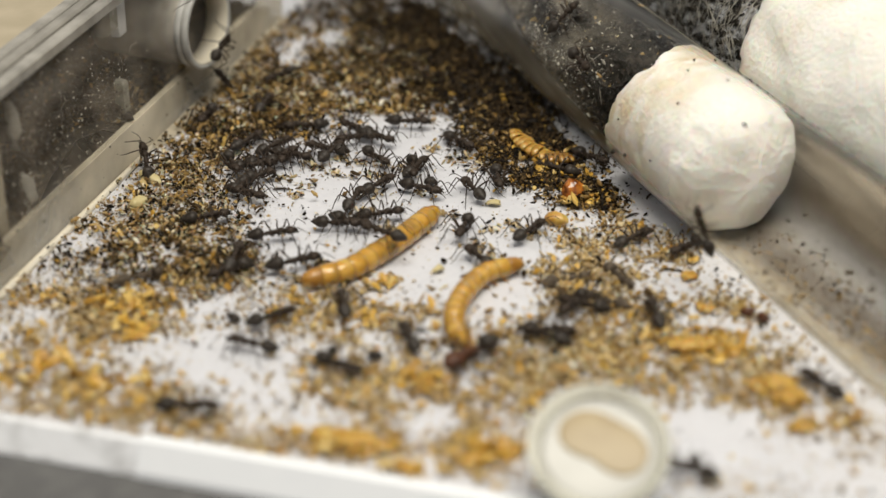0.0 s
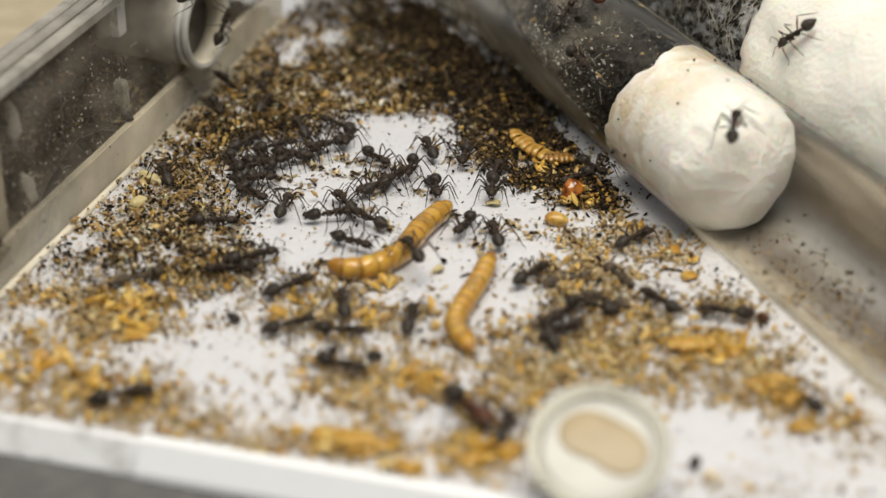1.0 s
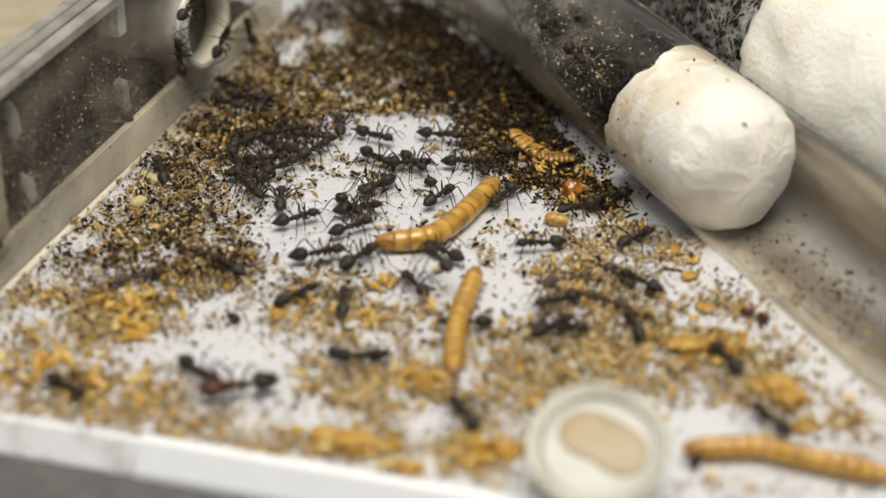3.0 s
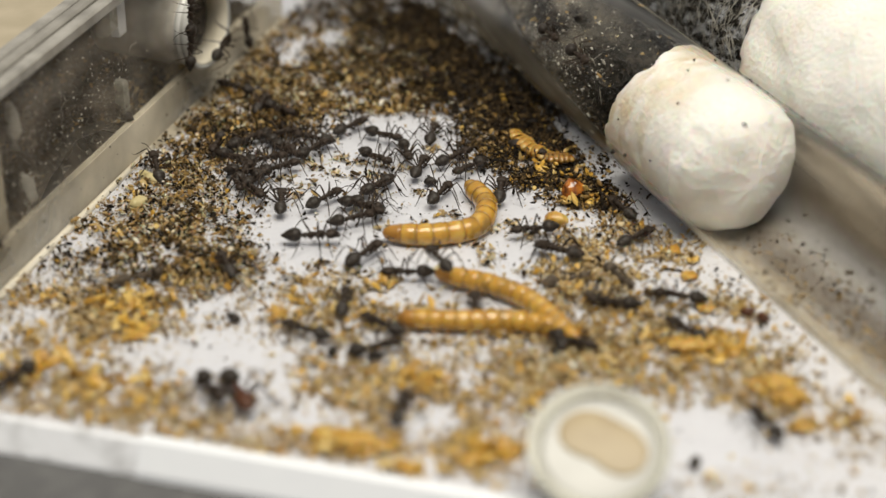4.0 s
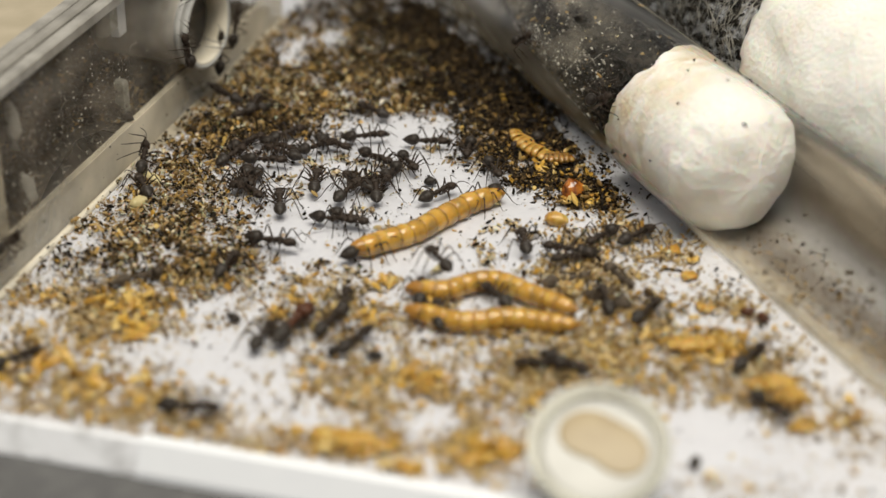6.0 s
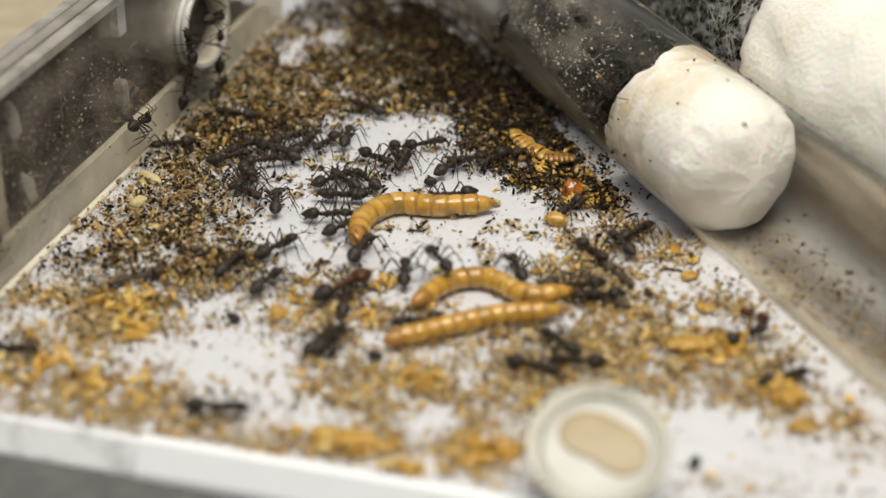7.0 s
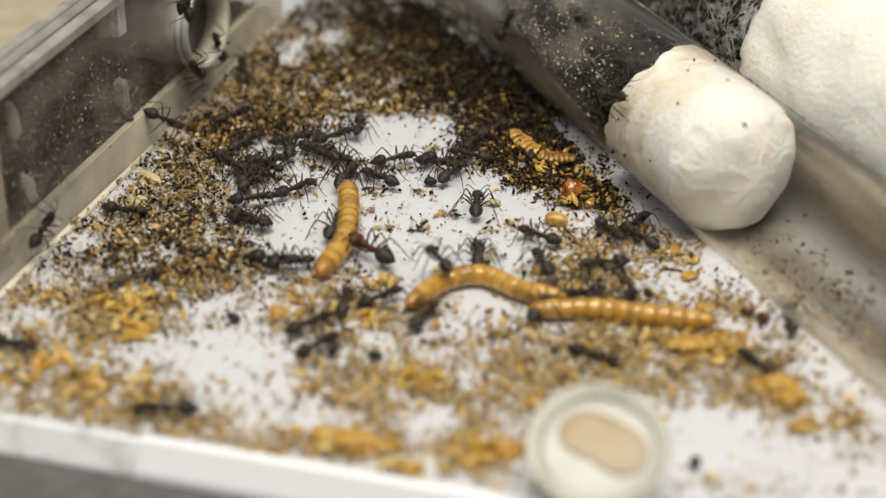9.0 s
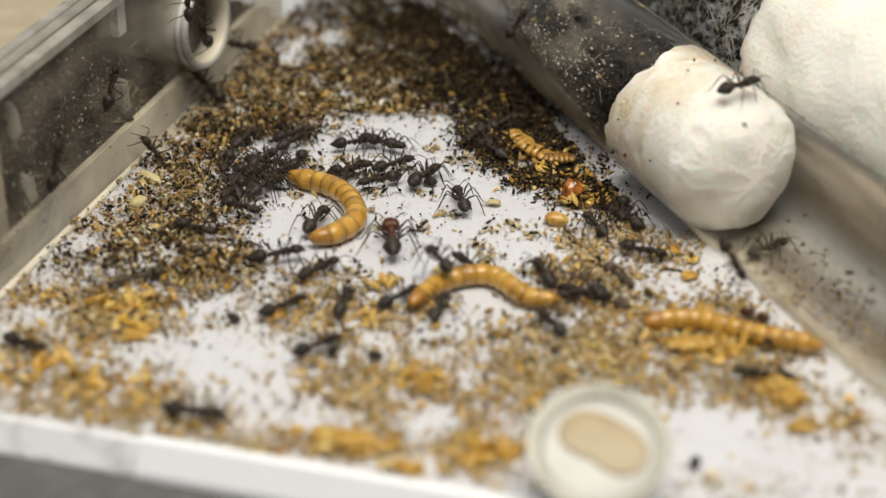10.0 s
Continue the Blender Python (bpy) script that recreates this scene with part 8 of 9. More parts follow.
    walk(a, [(0.00, mmpose(-3.7, 22.0, -0.0, 0, 0, 62)), (0.25, mmpose(-4.9, 16.1, -0.0, 0, 0, -2)), (0.50, mmpose(-6.1, 10.2, -0.0, 0, 0, -67)), (0.75, mmpose(-6.4, 14.4, -0.0, 0, 0, -5)), (1.00, mmpose(-6.7, 18.6, -0.0, 0, 0, 58)), (1.50, mmpose(-4.7, 22.1, 0.0, 0, 0, 61)), (2.00, mmpose(-4.7, 20.5, -0.0, 0, 0, 51)), (2.25, mmpose(-4.9, 22.1, -0.0, 0, 0, 6)), (2.50, mmpose(-5.1, 23.7, 0.0, 0, 0, -39)), (3.25, mmpose(-4.2, 22.9, 0.0, 0, 0, 19)), (4.00, mmpose(-3.2, 22.2, -0.0, 0, 0, 76)), (4.17, mmpose(-4.9, 22.2, -0.0, 0, 0, 128)), (4.33, mmpose(-6.5, 22.2, -0.0, 0, 0, 179)), (4.50, mmpose(-8.1, 22.3, -0.0, 0, 0, -130)), (5.50, mmpose(-7.4, 18.3, -0.0, 0, 0, -107)), (7.00, mmpose(-5.7, 23.9, -0.0, 0, 0, -101)), (7.50, mmpose(-3.8, 21.6, -0.0, 0, 0, -45)), (8.00, mmpose(-1.8, 19.3, -0.0, 0, 0, 11)), (9.00, mmpose(1.3, 20.3, -0.0, 0, 0, 60)), (10.00, mmpose(-2.5, 19.2, -0.0, 0, 0, 55))])
    stride(a, [(0.00, 1.50), (2.00, 2.50), (4.00, 4.50), (7.00, 8.00)])
    a = ant(0.92, False)
    walk(a, [(0.00, mmpose(-22.6, 25.6, -0.0, 0, 0, 52)), (4.00, mmpose(-22.6, 21.8, -0.0, 0, 0, 31)), (4.50, mmpose(-21.9, 21.8, -0.0, 0, 0, 10)), (5.00, mmpose(-19.8, 21.0, -0.0, 0, 0, -19)), (5.25, mmpose(-19.3, 19.0, -0.0, 0, 0, 48)), (5.50, mmpose(-18.8, 17.0, -0.0, 0, 0, 115)), (6.15, mmpose(-17.0, 17.8, -0.0, 0, 0, 78)), (6.80, mmpose(-15.2, 18.5, -0.0, 0, 0, 41)), (7.00, mmpose(-15.0, 18.3, -0.0, 0, 0, 36)), (7.50, mmpose(-14.8, 18.1, -0.0, 0, 0, 84)), (8.00, mmpose(-14.5, 17.8, 0.0, 0, 0, 132)), (9.00, mmpose(-16.9, 26.9, -0.0, 0, 0, 132)), (9.50, mmpose(-18.8, 25.2, -0.0, 0, 0, -170)), (10.00, mmpose(-20.7, 23.5, 0.0, 0, 0, -113))])
    stride(a, [(5.00, 5.50), (8.00, 10.00)])
    a = ant(0.92, False)
    walk(a, [(0.00, mmpose(-12.6, 35.1, -0.0, 0, 0, 142)), (2.00, mmpose(-16.6, 37.1, -0.0, 0, 0, 142)), (3.00, mmpose(-15.0, 36.4, -0.0, 0, 0, 94)), (4.00, mmpose(-13.3, 35.8, -0.0, 0, 0, 46)), (4.50, mmpose(-9.9, 34.1, -0.0, 0, 0, 5)), (5.00, mmpose(-6.5, 32.5, -0.0, 0, 0, -35)), (5.17, mmpose(-7.3, 34.7, 0.0, 0, 0, 20)), (5.33, mmpose(-8.0, 37.0, 0.0, 0, 0, 75)), (5.50, mmpose(-8.8, 39.2, 0.0, 0, 0, 130)), (7.00, mmpose(-11.2, 42.7, -0.0, 0, 0, 141)), (7.33, mmpose(-10.7, 40.8, -0.0, 0, 0, -170)), (7.67, mmpose(-10.1, 38.9, -0.0, 0, 0, -121)), (8.00, mmpose(-9.5, 37.0, -0.0, 0, 0, -71)), (8.50, mmpose(-13.8, 37.7, -0.0, 0, 0, -116)), (9.25, mmpose(-10.9, 33.7, -0.0, 0, 0, -74)), (10.00, mmpose(-7.9, 29.7, -0.0, 0, 0, -31))])
    stride(a, [(4.00, 5.50), (7.00, 10.00)])
    a = ant(0.92, False)
    walk(a, [(0.00, mmpose(15.8, -16.5, -0.0, 0, 0, -121)), (2.50, mmpose(13.6, -20.2, -0.0, 0, 0, -133)), (3.25, mmpose(14.0, -11.5, -0.0, 0, 0, -170)), (4.00, mmpose(14.5, -2.8, -0.0, 0, 0, 154)), (4.50, mmpose(7.4, -2.7, -0.0, 0, 0, -171)), (4.67, mmpose(8.7, -3.4, -0.0, 0, 0, -112)), (4.83, mmpose(10.1, -4.1, -0.0, 0, 0, -53)), (5.00, mmpose(11.4, -4.8, -0.0, 0, 0, 7)), (5.17, mmpose(12.9, -4.0, -0.0, 0, 0, -45)), (5.33, mmpose(14.4, -3.1, -0.0, 0, 0, -96)), (5.50, mmpose(15.9, -2.2, -0.0, 0, 0, -148)), (7.00, mmpose(16.7, -12.2, -0.0, 0, 0, -163)), (10.00, mmpose(16.7, -14.1, -0.0, 0, 0, -161))])
    stride(a, [(2.50, 7.00)])
    a = ant(0.92, False)
    walk(a, [(0.00, mmpose(-26.8, -8.0, -0.0, 0, 0, -143)), (2.00, mmpose(-27.0, -7.2, -0.0, 0, 0, 163)), (4.00, mmpose(-27.3, -6.5, -0.0, 0, 0, 109)), (7.50, mmpose(-26.3, -6.0, -0.0, 0, 0, 62)), (8.50, mmpose(-20.6, -5.0, -0.0, 0, 0, 49)), (9.50, mmpose(-18.0, -7.5, -0.0, 0, 0, -14)), (10.00, mmpose(-15.4, -7.6, -0.0, 0, 0, 43))])
    stride(a, [(7.50, 8.50), (9.50, 10.00)])
    a = ant(0.92, False)
    walk(a, [(0.00, mmpose(-25.6, 18.7, -0.0, 0, 0, 40)), (1.33, mmpose(-25.9, 18.2, -0.0, 0, 0, -12)), (2.67, mmpose(-26.2, 17.6, 0.0, 0, 0, -64)), (4.00, mmpose(-26.5, 17.1, 0.0, 0, 0, -116)), (6.00, mmpose(-26.7, 18.6, 0.0, 0, 0, -78)), (8.00, mmpose(-26.9, 20.1, -0.0, 0, 0, -41)), (8.50, mmpose(-26.6, 19.0, 0.0, 0, 0, 12)), (9.00, mmpose(-26.2, 17.9, 0.0, 0, 0, 66)), (10.00, mmpose(-24.3, 16.3, -0.0, 0, 0, 61))])
    stride(a, [])
    a = ant(0.92, False)
    walk(a, [(0.00, mmpose(-23.9, 29.1, -0.0, 0, 0, 46)), (2.00, mmpose(-23.4, 29.2, -0.0, 0, 0, -1)), (4.00, mmpose(-22.9, 29.3, -0.0, 0, 0, -48)), (8.00, mmpose(-23.9, 25.8, -0.0, 0, 0, -21)), (9.50, mmpose(-24.4, 20.7, -0.0, 0, 0, -51)), (10.00, mmpose(-23.9, 19.2, -0.0, 0, 0, -51))])
    stride(a, [])
    a = ant(0.92, False)
    walk(a, [(0.00, mmpose(2.4, 30.3, -0.0, 0, 0, -50)), (1.00, mmpose(3.0, 25.7, -0.0, 0, 0, -98)), (2.00, mmpose(3.6, 21.1, -0.0, 0, 0, -145)), (2.25, mmpose(3.8, 22.0, -0.0, 0, 0, -88)), (2.50, mmpose(4.0, 22.9, -0.0, 0, 0, -31)), (3.25, mmpose(2.8, 24.1, -0.0, 0, 0, 6)), (4.00, mmpose(1.6, 25.3, -0.0, 0, 0, 43)), (5.00, mmpose(7.1, 18.3, -0.0, 0, 0, -21)), (6.00, mmpose(7.0, 21.4, -0.0, 0, 0, -74)), (7.00, mmpose(6.9, 24.5, -0.0, 0, 0, -126)), (8.50, mmpose(4.2, 29.6, -0.0, 0, 0, -125)), (10.00, mmpose(6.0, 31.6, -0.0, 0, 0, -74))])
    stride(a, [(4.00, 5.00)])
    a = ant(0.92, False)
    walk(a, [(0.00, mmpose(-11.9, 5.3, -0.0, 0, 0, -30)), (0.25, mmpose(-11.6, 7.3, -0.0, 0, 0, 10)), (0.50, mmpose(-11.2, 9.3, -0.0, 0, 0, 50)), (0.75, mmpose(-10.5, 7.8, -0.0, 0, 0, 93)), (1.00, mmpose(-9.8, 6.2, -0.0, 0, 0, 136)), (1.50, mmpose(-8.1, 14.0, 0.0, 0, 0, 126)), (2.00, mmpose(-6.9, 15.8, -0.0, 0, 0, 56)), (2.50, mmpose(-11.4, 9.2, -0.0, 0, 0, 42)), (3.25, mmpose(-10.7, 9.3, -0.0, 0, 0, -3)), (4.00, mmpose(-9.9, 9.5, 0.0, 0, 0, -47)), (5.00, mmpose(-11.5, 8.3, -0.0, 0, 0, -112)), (5.67, mmpose(-12.0, 6.9, -0.0, 0, 0, -61)), (6.33, mmpose(-12.5, 5.4, -0.0, 0, 0, -9)), (7.00, mmpose(-13.0, 4.0, -0.0, 0, 0, 43)), (8.00, mmpose(-10.6, 14.5, -0.0, 0, 0, 45)), (8.50, mmpose(-18.0, 9.9, -0.0, 0, 0, 8)), (9.00, mmpose(-25.3, 5.3, -0.0, 0, 0, -28)), (10.00, mmpose(-26.7, 9.5, -0.0, 0, 0, -35))])
    stride(a, [(0.00, 1.50), (2.00, 2.50), (7.00, 9.00)])
    a = ant(0.92, False)
    walk(a, [(0.00, mmpose(4.0, 15.2, -0.0, 0, 0, 115)), (1.00, mmpose(7.3, 20.8, -0.0, 0, 0, 76)), (2.00, mmpose(10.5, 26.5, -0.0, 0, 0, 38)), (3.00, mmpose(11.4, 27.1, -0.0, 0, 0, -1)), (4.00, mmpose(12.2, 27.7, -0.0, 0, 0, -39)), (5.00, mmpose(12.0, 29.0, -0.0, 0, 0, -88)), (6.00, mmpose(11.9, 30.3, -0.0, 0, 0, -137)), (8.00, mmpose(12.5, 25.1, -0.0, 0, 0, -143)), (9.00, mmpose(12.5, 27.1, -0.0, 0, 0, -94)), (10.00, mmpose(12.5, 29.0, -0.0, 0, 0, -45))])
    stride(a, [(0.00, 2.00)])
    a = ant(0.92, False)
    walk(a, [(0.00, mmpose(15.7, 21.5, -0.0, 0, 0, 154)), (0.67, mmpose(17.5, 19.7, -0.0, 0, 0, -158)), (1.33, mmpose(19.4, 17.8, -0.0, 0, 0, -111)), (2.00, mmpose(21.3, 16.0, -0.0, 0, 0, -63)), (2.67, mmpose(22.1, 13.8, -0.0, 0, 0, -123)), (3.33, mmpose(22.9, 11.5, -0.0, 0, 0, 177)), (4.00, mmpose(23.7, 9.3, -0.0, 0, 0, 117)), (5.00, mmpose(22.1, 5.1, -0.0, 0, 0, 174)), (6.00, mmpose(20.5, 1.0, -0.0, 0, 0, -130)), (7.50, mmpose(16.0, 12.5, 0.0, 0, 0, -116)), (9.00, mmpose(21.8, 2.6, -0.0, 0, 0, -62)), (9.33, mmpose(22.5, 3.8, -0.0, 0, 0, -118)), (9.67, mmpose(23.2, 5.0, -0.0, 0, 0, -175)), (10.00, mmpose(24.0, 6.2, -0.0, 0, 0, 129))])
    stride(a, [(6.00, 9.00)])
    a = ant(0.92, False, "black ant climbing the clear side wall")
    walk(a, [(0.00, mmpose(-37.7, 41.4, 21.4, 90, -8, 74)), (1.00, mmpose(-37.8, 40.9, 20.7, 90, -10, 74)), (2.00, mmpose(-37.6, 37.0, 19.5, 90, 34, 74)), (2.50, mmpose(-37.5, 37.3, 19.5, 90, 31, 74)), (3.20, mmpose(-37.4, 37.6, 18.7, 90, -25, 74)), (3.90, mmpose(-37.3, 37.9, 17.9, 90, -81, 74)), (4.50, mmpose(-37.4, 37.6, 18.0, -90, -89, -106)), (5.00, mmpose(-37.3, 38.1, 20.1, -90, -83, -106)), (5.25, mmpose(-37.4, 39.9, 20.5, 90, -55, 74)), (5.50, mmpose(-37.6, 41.8, 20.9, 90, -12, 74)), (6.25, mmpose(-37.9, 43.0, 21.5, 90, -55, 74)), (7.00, mmpose(-38.3, 44.3, 22.1, -90, -83, -106)), (10.00, mmpose(-38.3, 44.3, 22.1, -90, -83, -106))])
    stride(a, [(5.00, 5.50)])
    a = ant(0.92, False)
    walk(a, [(0.00, mmpose(-25.2, 54.9, -0.0, 0, 0, -132)), (1.25, mmpose(-28.1, 52.2, -0.0, 0, 0, -77)), (2.50, mmpose(-31.1, 49.4, -0.0, 0, 0, -22)), (4.00, mmpose(-24.1, 41.9, 0.0, 0, 0, -43)), (5.00, mmpose(-26.3, 41.4, 0.0, 0, 0, -93)), (6.00, mmpose(-28.6, 40.9, 0.0, 0, 0, -143)), (7.00, mmpose(-30.8, 40.4, 0.0, 0, 0, 166)), (7.17, mmpose(-27.1, 40.2, 0.0, 0, 0, -143)), (7.33, mmpose(-23.5, 40.0, 0.0, 0, 0, -93)), (7.50, mmpose(-19.8, 39.8, -0.0, 0, 0, -43)), (8.25, mmpose(-25.3, 39.9, -0.0, 0, 0, 1)), (9.00, mmpose(-30.8, 40.0, -0.0, 0, 0, 45)), (9.50, mmpose(-32.6, 43.9, -0.0, 0, 0, -13)), (10.00, mmpose(-34.4, 47.8, -0.0, 0, 0, -70))])
    stride(a, [(2.50, 4.00), (7.00, 10.00)])
    a = ant(1.01, True, "rusty-brown ant walking on the glass nest tube")
    walk(a, [(0.00, mmpose(20.6, 43.6, 19.9, 6, 1, -74)), (1.00, mmpose(21.6, 37.4, 19.7, 14, 1, -73)), (1.20, mmpose(23.0, 33.6, 19.6, 15, 2, -76)), (1.60, mmpose(28.5, 19.8, 19.5, 14, 6, -89)), (1.80, mmpose(29.4, 11.8, 18.4, 24, 17, -101)), (2.00, mmpose(34.1, 5.8, 19.6, 15, -6, -46)), (2.10, mmpose(37.1, 8.3, 19.4, 4, -27, 13)), (2.20, mmpose(40.2, 10.9, 19.3, -32, -24, 79)), (2.30, mmpose(42.3, 13.8, 20.0, 1, -54, 21)), (2.40, mmpose(44.3, 16.6, 20.6, 62, -37, -51)), (2.55, mmpose(45.4, 19.1, 23.4, 6, -54, 14)), (2.70, mmpose(46.5, 21.7, 26.2, -29, -31, 70)), (3.00, mmpose(48.0, 28.9, 28.7, -18, -14, 76)), (10.00, mmpose(48.0, 28.9, 28.7, -18, -14, 76))])
    stride(a, [(0.00, 3.00)])
    a = ant(0.92, False, "black ant climbing the clear side wall")
    walk(a, [(0.00, mmpose(-33.6, 51.0, 0.6, 0, -45, 163)), (5.50, mmpose(-31.5, 49.5, -0.0, 0, 0, 152)), (6.50, mmpose(-36.7, 43.7, 1.8, 27, -37, 123)), (7.00, mmpose(-39.1, 41.4, 5.4, 90, -54, 74)), (7.50, mmpose(-38.3, 44.0, 5.5, 90, -22, 74)), (8.00, mmpose(-37.0, 43.8, 6.5, 90, -78, 74)), (8.50, mmpose(-37.4, 42.3, 8.6, -90, -48, -106)), (9.00, mmpose(-37.5, 42.2, 7.8, -90, -39, -106)), (9.50, mmpose(-36.6, 46.5, 3.1, -27, -38, -157)), (10.00, mmpose(-36.1, 46.2, 2.3, -7, -45, 174))])
    stride(a, [(5.50, 7.50), (8.00, 8.50), (9.00, 9.50)])
    a = ant(0.92, False, "black ant climbing the clear side wall")
    walk(a, [(0.00, mmpose(-26.6, 44.2, -0.0, 0, 0, 76)), (6.00, mmpose(-28.1, 44.2, -0.0, 0, 0, 80)), (7.00, mmpose(-35.0, 50.8, 0.2, 45, -4, 78)), (7.50, mmpose(-32.7, 58.0, 0.0, 45, -3, 77)), (8.00, mmpose(-34.4, 52.8, 1.6, 38, -27, 104)), (8.50, mmpose(-35.7, 49.6, 2.5, -11, -44, 179)), (8.75, mmpose(-33.9, 53.1, 1.6, 23, -40, 131)), (9.00, mmpose(-32.0, 56.6, 0.7, 41, -20, 95)), (9.50, mmpose(-29.3, 60.7, 0.0, 42, -17, 92)), (9.75, mmpose(-30.7, 58.8, 2.4, 3, -45, 159)), (10.00, mmpose(-32.0, 56.8, 4.7, -40, -22, -130))])
    stride(a, [(6.00, 10.00)])
    a = ant(0.92, False, "ant walking on the glass nest tube")
    walk(a, [(0.00, mmpose(24.7, 0.7, -0.0, 0, 0, 41)), (6.00, mmpose(25.2, 1.5, -0.0, 0, 0, 41)), (9.30, mmpose(25.3, 5.1, -0.0, 0, 0, 52)), (9.40, mmpose(26.3, 5.1, 2.0, 7, -24, 4)), (9.50, mmpose(27.3, 5.1, 3.9, 45, -23, -47)), (9.60, mmpose(28.1, 2.1, 11.9, 55, -71, -35)), (9.70, mmpose(29.7, 1.5, 15.1, -3, -59, 25)), (9.80, mmpose(32.2, 3.7, 18.2, -16, -29, 52)), (10.00, mmpose(37.5, 4.6, 19.6, 0, 0, 33))])
    stride(a, [(9.30, 10.00)])
    w, rows = mealworm(25.5, 1.52, "glossy amber mealworm bitten by ants"), []
    bend(rows, 0.00, (-16.5, -10.7, 1.48), (-11.8, -8.2, 1.48), (-6.2, -1.0, 1.48), (-1.1, 7.8, 1.48))
    bend(rows, 0.50, (-15.6, -10.2, 1.48), (-9.9, -8.2, 1.48), (-5.2, 0.1, 1.48), (-0.3, 7.8, 1.48))
    bend(rows, 1.00, (-15.2, -6.2, 1.48), (-10.8, -8.2, 1.48), (-5.6, -4.1, 1.48), (-2.8, 3.3, 1.48), (1.5, 11.2, 1.48))
    bend(rows, 1.50, (-12.6, -6.2, 1.48), (-8.0, -5.1, 1.48), (-3.8, 1.7, 1.48), (-1.3, 8.9, 1.48), (2.5, 10.6, 1.48))
    bend(rows, 2.00, (-12.6, -5.1, 1.48), (-8.0, -5.1, 1.48), (-3.3, 1.2, 1.48), (-0.3, 8.9, 1.48), (6.1, 10.1, 1.48))
    bend(rows, 2.50, (-11.9, -4.6, 1.48), (-6.1, -3.6, 1.48), (0.2, 5.5, 1.48), (7.4, 12.9, 1.48))
    bend(rows, 2.70, (-8.9, -1.5, 1.48), (-3.3, 0.1, 1.48), (2.7, 8.9, 1.48), (7.8, 16.5, 1.48))
    bend(rows, 3.80, (-8.5, 1.2, 1.48), (-3.3, 0.6, 1.48), (2.2, 2.3, 1.48), (4.8, 10.1, 1.48), (5.4, 16.5, 1.48))
    bend(rows, 4.00, (-7.5, 1.7, 1.48), (-1.8, 1.2, 1.48), (4.2, 3.3, 1.48), (5.8, 10.1, 1.48), (3.3, 16.5, 1.48))
    bend(rows, 4.50, (-8.5, 1.7, 1.48), (-2.8, -0.4, 1.48), (2.7, 1.2, 1.48), (3.8, 10.1, 1.48), (2.8, 18.9, 1.48))
    bend(rows, 5.00, (-7.5, 1.7, 1.48), (-1.8, -0.4, 1.48), (3.7, 2.3, 1.48), (3.7, 8.9, 1.48), (0.7, 14.7, 1.48))
    bend(rows, 5.50, (-9.7, 1.2, 1.48), (-4.7, -0.1, 1.48), (1.2, 1.7, 1.48), (4.2, 7.8, 1.48), (6.2, 15.3, 1.48))
    bend(rows, 6.80, (-10.3, -3.1, 1.48), (-11.0, 2.8, 1.48), (-7.9, 8.4, 1.48), (-1.9, 10.1, 1.48), (5.0, 9.8, 1.48))
    bend(rows, 7.00, (-11.0, 1.2, 1.48), (-10.4, 6.1, 1.48), (-6.5, 10.3, 1.48), (-0.8, 9.5, 1.48), (5.0, 10.1, 1.48))
    bend(rows, 7.50, (-14.7, -8.2, 1.48), (-13.2, 1.2, 1.48), (-10.0, 8.4, 1.48), (-6.0, 10.6, 1.48), (-2.3, 7.8, 1.48))
    bend(rows, 8.00, (-14.0, -7.2, 1.48), (-12.5, 2.3, 1.48), (-9.0, 11.2, 1.48), (-4.0, 15.3, 1.48))
    bend(rows, 8.50, (-14.4, -8.7, 1.48), (-16.3, -1.0, 1.48), (-15.0, 6.7, 1.48), (-10.6, 11.2, 1.48), (-5.5, 14.1, 1.48))
    bend(rows, 9.00, (-15.3, -9.2, 1.48), (-12.8, -1.0, 1.48), (-12.4, 6.7, 1.48), (-13.1, 16.5, 1.48))
    bend(rows, 9.50, (-15.0, -6.2, 1.48), (-12.2, 0.6, 1.48), (-13.6, 10.1, 1.48), (-17.2, 19.5, 1.48))
    bend(rows, 10.00, (-17.8, -0.1, 1.48), (-13.7, 1.7, 1.48), (-11.4, 6.7, 1.48), (-14.3, 14.7, 1.48), (-22.2, 19.5, 1.48))
    crawl(w, rows)
    w, rows = mealworm(23.5, 1.33, "golden brown mealworm dragged by ants"), []
    bend(rows, 0.00, (8.6, -7.2, 1.48), (4.9, -9.7, 1.48), (2.0, -16.0, 1.48), (1.3, -22.5, 1.48), (2.6, -25.6, 1.48))
    bend(rows, 0.50, (4.8, -6.2, 1.48), (4.4, -11.2, 1.48), (2.5, -16.9, 1.48), (1.3, -22.0, 1.48), (2.4, -25.1, 1.48))
    bend(rows, 1.00, (5.6, -6.7, 1.48), (4.4, -11.2, 1.48), (2.5, -16.9, 1.48), (1.3, -22.0, 1.48), (2.6, -25.6, 1.48))
    bend(rows, 1.50, (8.5, -8.7, 1.48), (4.9, -12.1, 1.48), (1.1, -19.7, 1.48), (0.6, -24.3, 1.48), (3.7, -29.1, 1.48))
    bend(rows, 2.00, (7.8, -9.7, 1.48), (4.4, -14.1, 1.48), (1.1, -20.6, 1.48), (0.2, -27.8, 1.48))
    bend(rows, 2.50, (4.9, -11.2, 1.48), (2.5, -16.0, 1.48), (0.6, -23.4, 1.48), (-0.5, -31.2, 1.48))
    bend(rows, 2.70, (4.2, -11.2, 1.48), (2.5, -16.9, 1.48), (0.6, -24.3, 1.48), (-0.7, -32.0, 1.48))
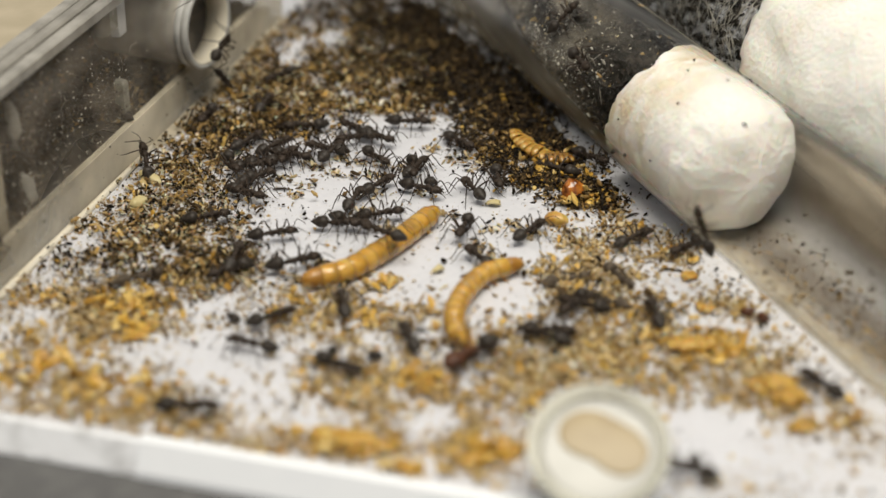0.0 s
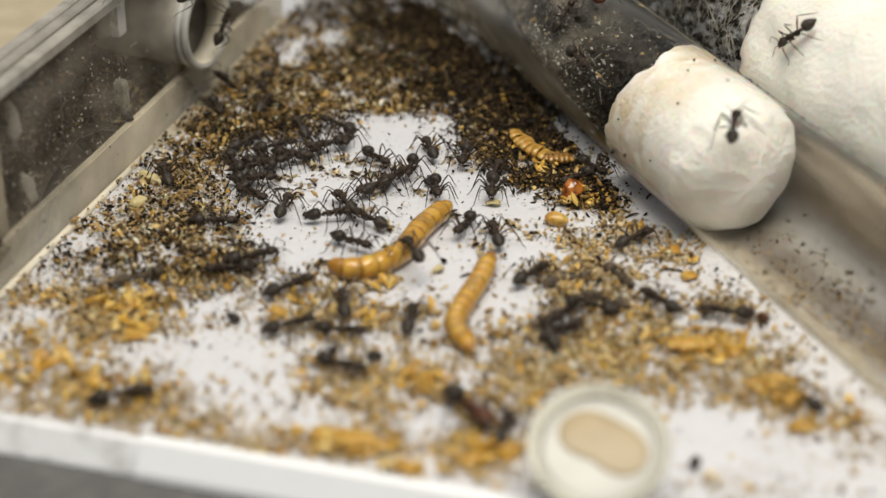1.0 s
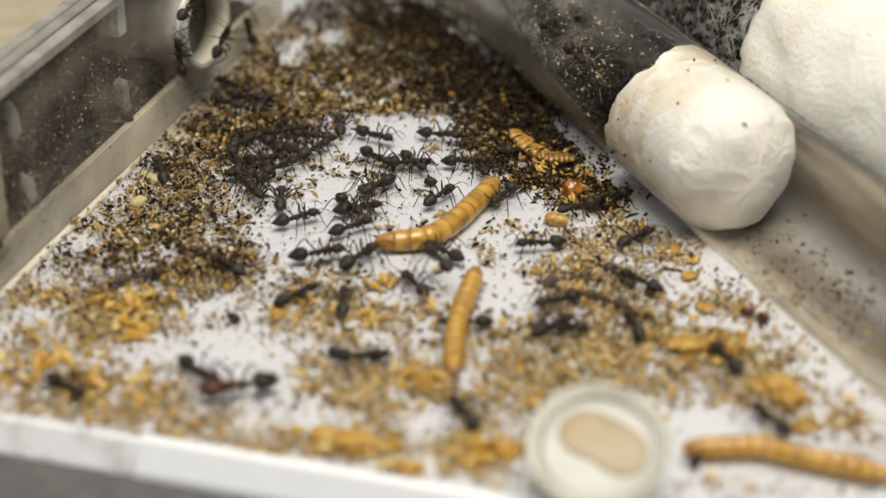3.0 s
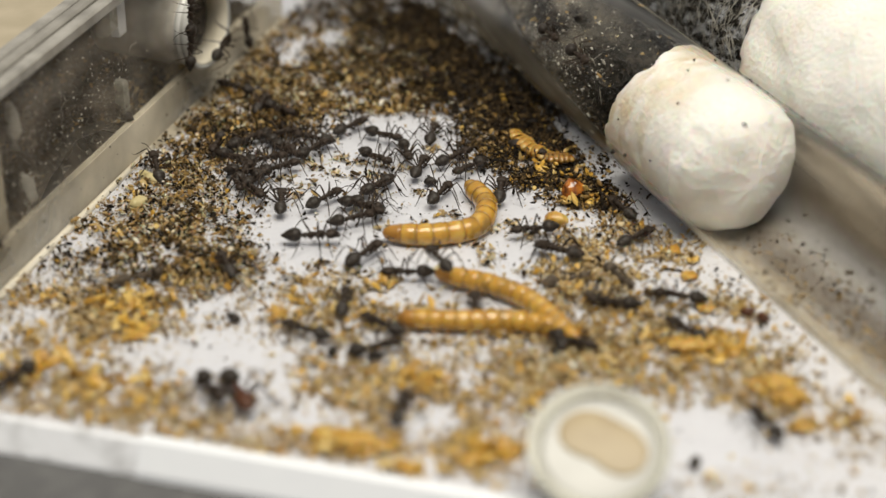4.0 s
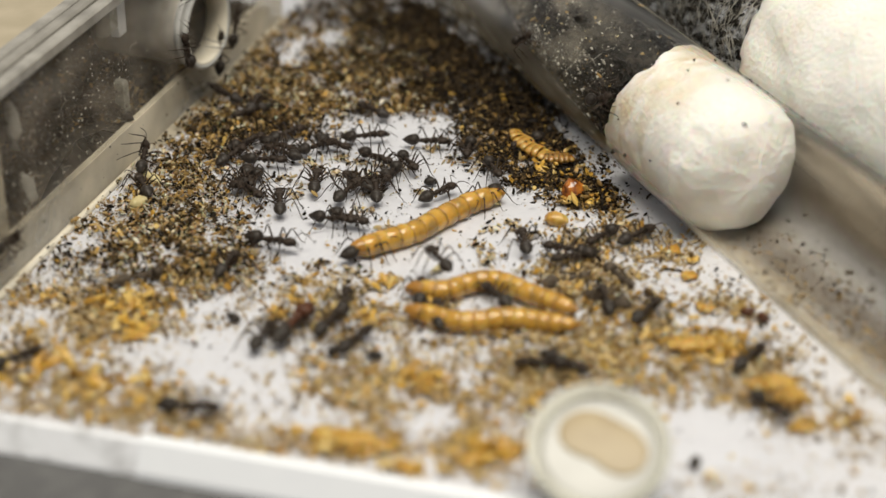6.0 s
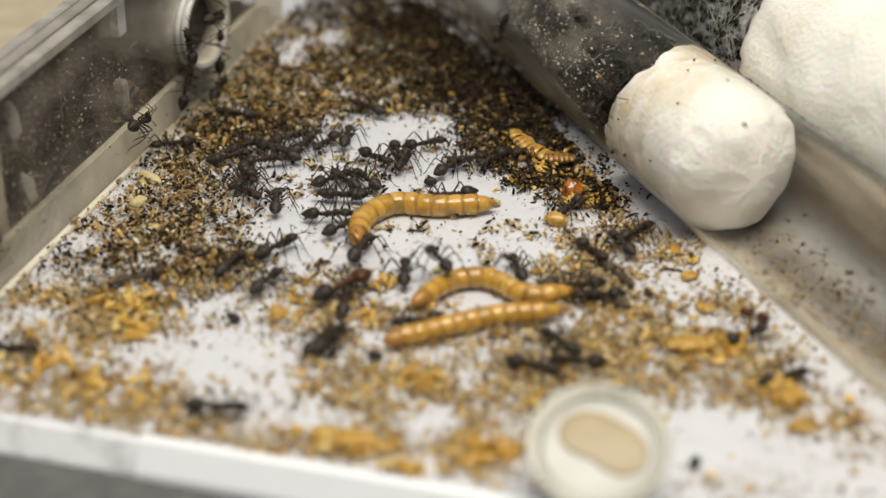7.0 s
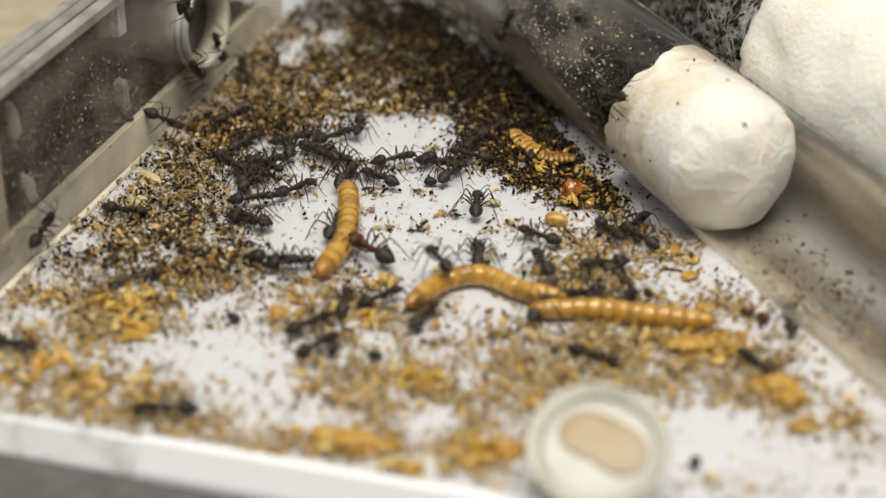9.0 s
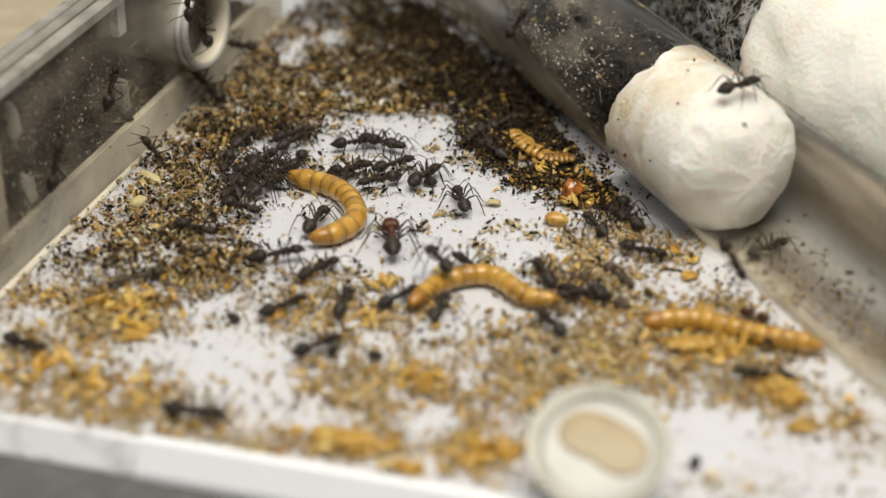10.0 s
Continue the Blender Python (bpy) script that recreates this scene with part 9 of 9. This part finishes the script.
    bend(rows, 3.20, (4.0, -9.2, 1.48), (3.0, -16.0, 1.48), (3.3, -22.5, 1.48), (4.1, -29.5, 1.48))
    bend(rows, 3.80, (2.6, -8.2, 1.48), (6.7, -14.1, 1.48), (11.2, -18.8, 1.48), (15.0, -25.1, 1.48))
    bend(rows, 4.00, (1.6, -10.2, 1.48), (5.8, -12.1, 1.48), (10.4, -16.0, 1.48), (14.6, -23.4, 1.48))
    bend(rows, 4.50, (1.1, -16.0, 1.48), (5.8, -14.1, 1.48), (11.8, -16.0, 1.48), (16.0, -22.5, 1.48))
    bend(rows, 5.00, (-1.7, -15.5, 1.48), (2.5, -16.0, 1.48), (6.3, -12.6, 1.48), (11.8, -15.0, 1.48), (15.0, -21.6, 1.48))
    bend(rows, 5.50, (-3.1, -13.6, 1.48), (0.2, -14.6, 1.48), (4.0, -11.7, 1.48), (8.2, -12.1, 1.48), (13.6, -17.9, 1.48))
    bend(rows, 6.80, (-1.7, -14.1, 1.48), (2.5, -11.2, 1.48), (6.8, -10.7, 1.48), (10.4, -15.0, 1.48), (15.5, -16.0, 1.48))
    bend(rows, 7.00, (-3.3, -16.5, 1.48), (1.1, -11.2, 1.48), (5.9, -10.7, 1.48), (10.4, -15.0, 1.48), (15.6, -13.6, 1.48))
    bend(rows, 7.50, (-4.0, -16.5, 1.48), (0.2, -11.2, 1.48), (4.9, -10.0, 1.48), (9.5, -14.1, 1.48), (15.2, -14.1, 1.48))
    bend(rows, 8.00, (-3.1, -16.5, 1.48), (1.1, -10.7, 1.48), (5.9, -9.2, 1.48), (10.0, -14.1, 1.48), (14.6, -15.5, 1.48))
    bend(rows, 8.50, (-3.3, -16.5, 1.48), (-0.3, -11.2, 1.48), (4.9, -9.2, 1.48), (9.6, -13.1, 1.48), (14.6, -15.0, 1.48))
    bend(rows, 9.00, (-3.8, -16.5, 1.48), (0.2, -11.2, 1.48), (4.9, -9.7, 1.48), (9.6, -13.6, 1.48), (14.2, -15.0, 1.48))
    bend(rows, 9.50, (-3.8, -17.4, 1.48), (0.2, -11.2, 1.48), (5.9, -9.7, 1.48), (9.5, -14.6, 1.48), (14.1, -16.5, 1.48))
    bend(rows, 10.00, (-3.8, -16.9, 1.48), (0.2, -11.2, 1.48), (5.9, -9.7, 1.48), (10.0, -15.0, 1.48), (14.1, -16.0, 1.48))
    crawl(w, rows)
    w, rows = mealworm(21.8, 1.3, "golden mealworm brought in among the ants"), []
    bend(rows, 0.00, (30.5, -65.2, 1.48), (34.4, -64.8, 1.48), (39.3, -65.7, 1.48), (44.6, -67.1, 1.48))
    bend(rows, 2.75, (30.5, -65.2, 1.48), (34.4, -64.8, 1.48), (39.3, -65.7, 1.48), (44.6, -67.1, 1.48))
    bend(rows, 3.10, (27.8, -39.9, 1.48), (32.2, -39.9, 1.48), (36.8, -42.2, 1.48), (42.0, -44.4, 1.48))
    bend(rows, 3.40, (12.8, -27.7, 1.48), (18.1, -27.7, 1.48), (23.1, -30.2, 1.48), (28.8, -31.5, 1.48))
    bend(rows, 3.80, (-4.4, -22.5, 1.48), (1.1, -20.6, 1.48), (7.5, -19.3, 1.48), (13.8, -22.5, 1.48))
    bend(rows, 4.00, (-3.7, -20.6, 1.48), (2.4, -21.1, 1.48), (8.4, -21.1, 1.48), (15.1, -23.4, 1.48))
    bend(rows, 4.50, (-1.2, -20.6, 1.48), (3.8, -19.3, 1.48), (9.3, -20.6, 1.48), (13.8, -22.5, 1.48), (16.3, -22.0, 1.48))
    bend(rows, 5.00, (-0.3, -16.9, 1.48), (2.9, -18.8, 1.48), (7.4, -22.5, 1.48), (14.6, -23.4, 1.48))
    bend(rows, 5.50, (-1.0, -16.9, 1.48), (3.8, -19.7, 1.48), (8.4, -20.6, 1.48), (13.3, -23.4, 1.48))
    bend(rows, 6.80, (-4.3, -25.1, 1.48), (2.0, -23.4, 1.48), (8.4, -19.7, 1.48), (13.6, -16.9, 1.48))
    bend(rows, 7.00, (-5.2, -25.1, 1.48), (0.2, -22.5, 1.48), (6.6, -19.7, 1.48), (12.6, -18.8, 1.48))
    bend(rows, 7.50, (-4.8, -23.4, 1.48), (2.0, -22.9, 1.48), (7.5, -20.6, 1.48), (13.0, -18.8, 1.48))
    bend(rows, 8.00, (-2.3, -22.5, 1.48), (2.9, -18.8, 1.48), (8.4, -19.7, 1.48), (13.8, -21.1, 1.48))
    bend(rows, 8.50, (6.8, -18.8, 1.48), (12.1, -18.8, 1.48), (16.7, -18.8, 1.48), (21.7, -19.7, 1.48))
    bend(rows, 9.00, (12.3, -18.4, 1.48), (18.8, -18.2, 1.48), (24.7, -19.8, 1.48), (30.6, -20.9, 1.48))
    bend(rows, 9.20, (15.4, -17.1, 1.48), (20.7, -19.1, 1.48), (26.6, -21.8, 1.48), (32.5, -23.8, 1.48))
    bend(rows, 9.50, (20.0, -20.4, 1.48), (24.6, -18.0, 1.48), (29.3, -18.7, 1.48), (32.5, -22.8, 1.48), (38.4, -25.5, 1.48))
    bend(rows, 10.00, (24.7, -21.4, 1.48), (29.4, -20.5, 1.48), (33.9, -22.5, 1.48), (38.2, -24.9, 1.48), (44.2, -26.7, 1.48))
    crawl(w, rows)


motions()
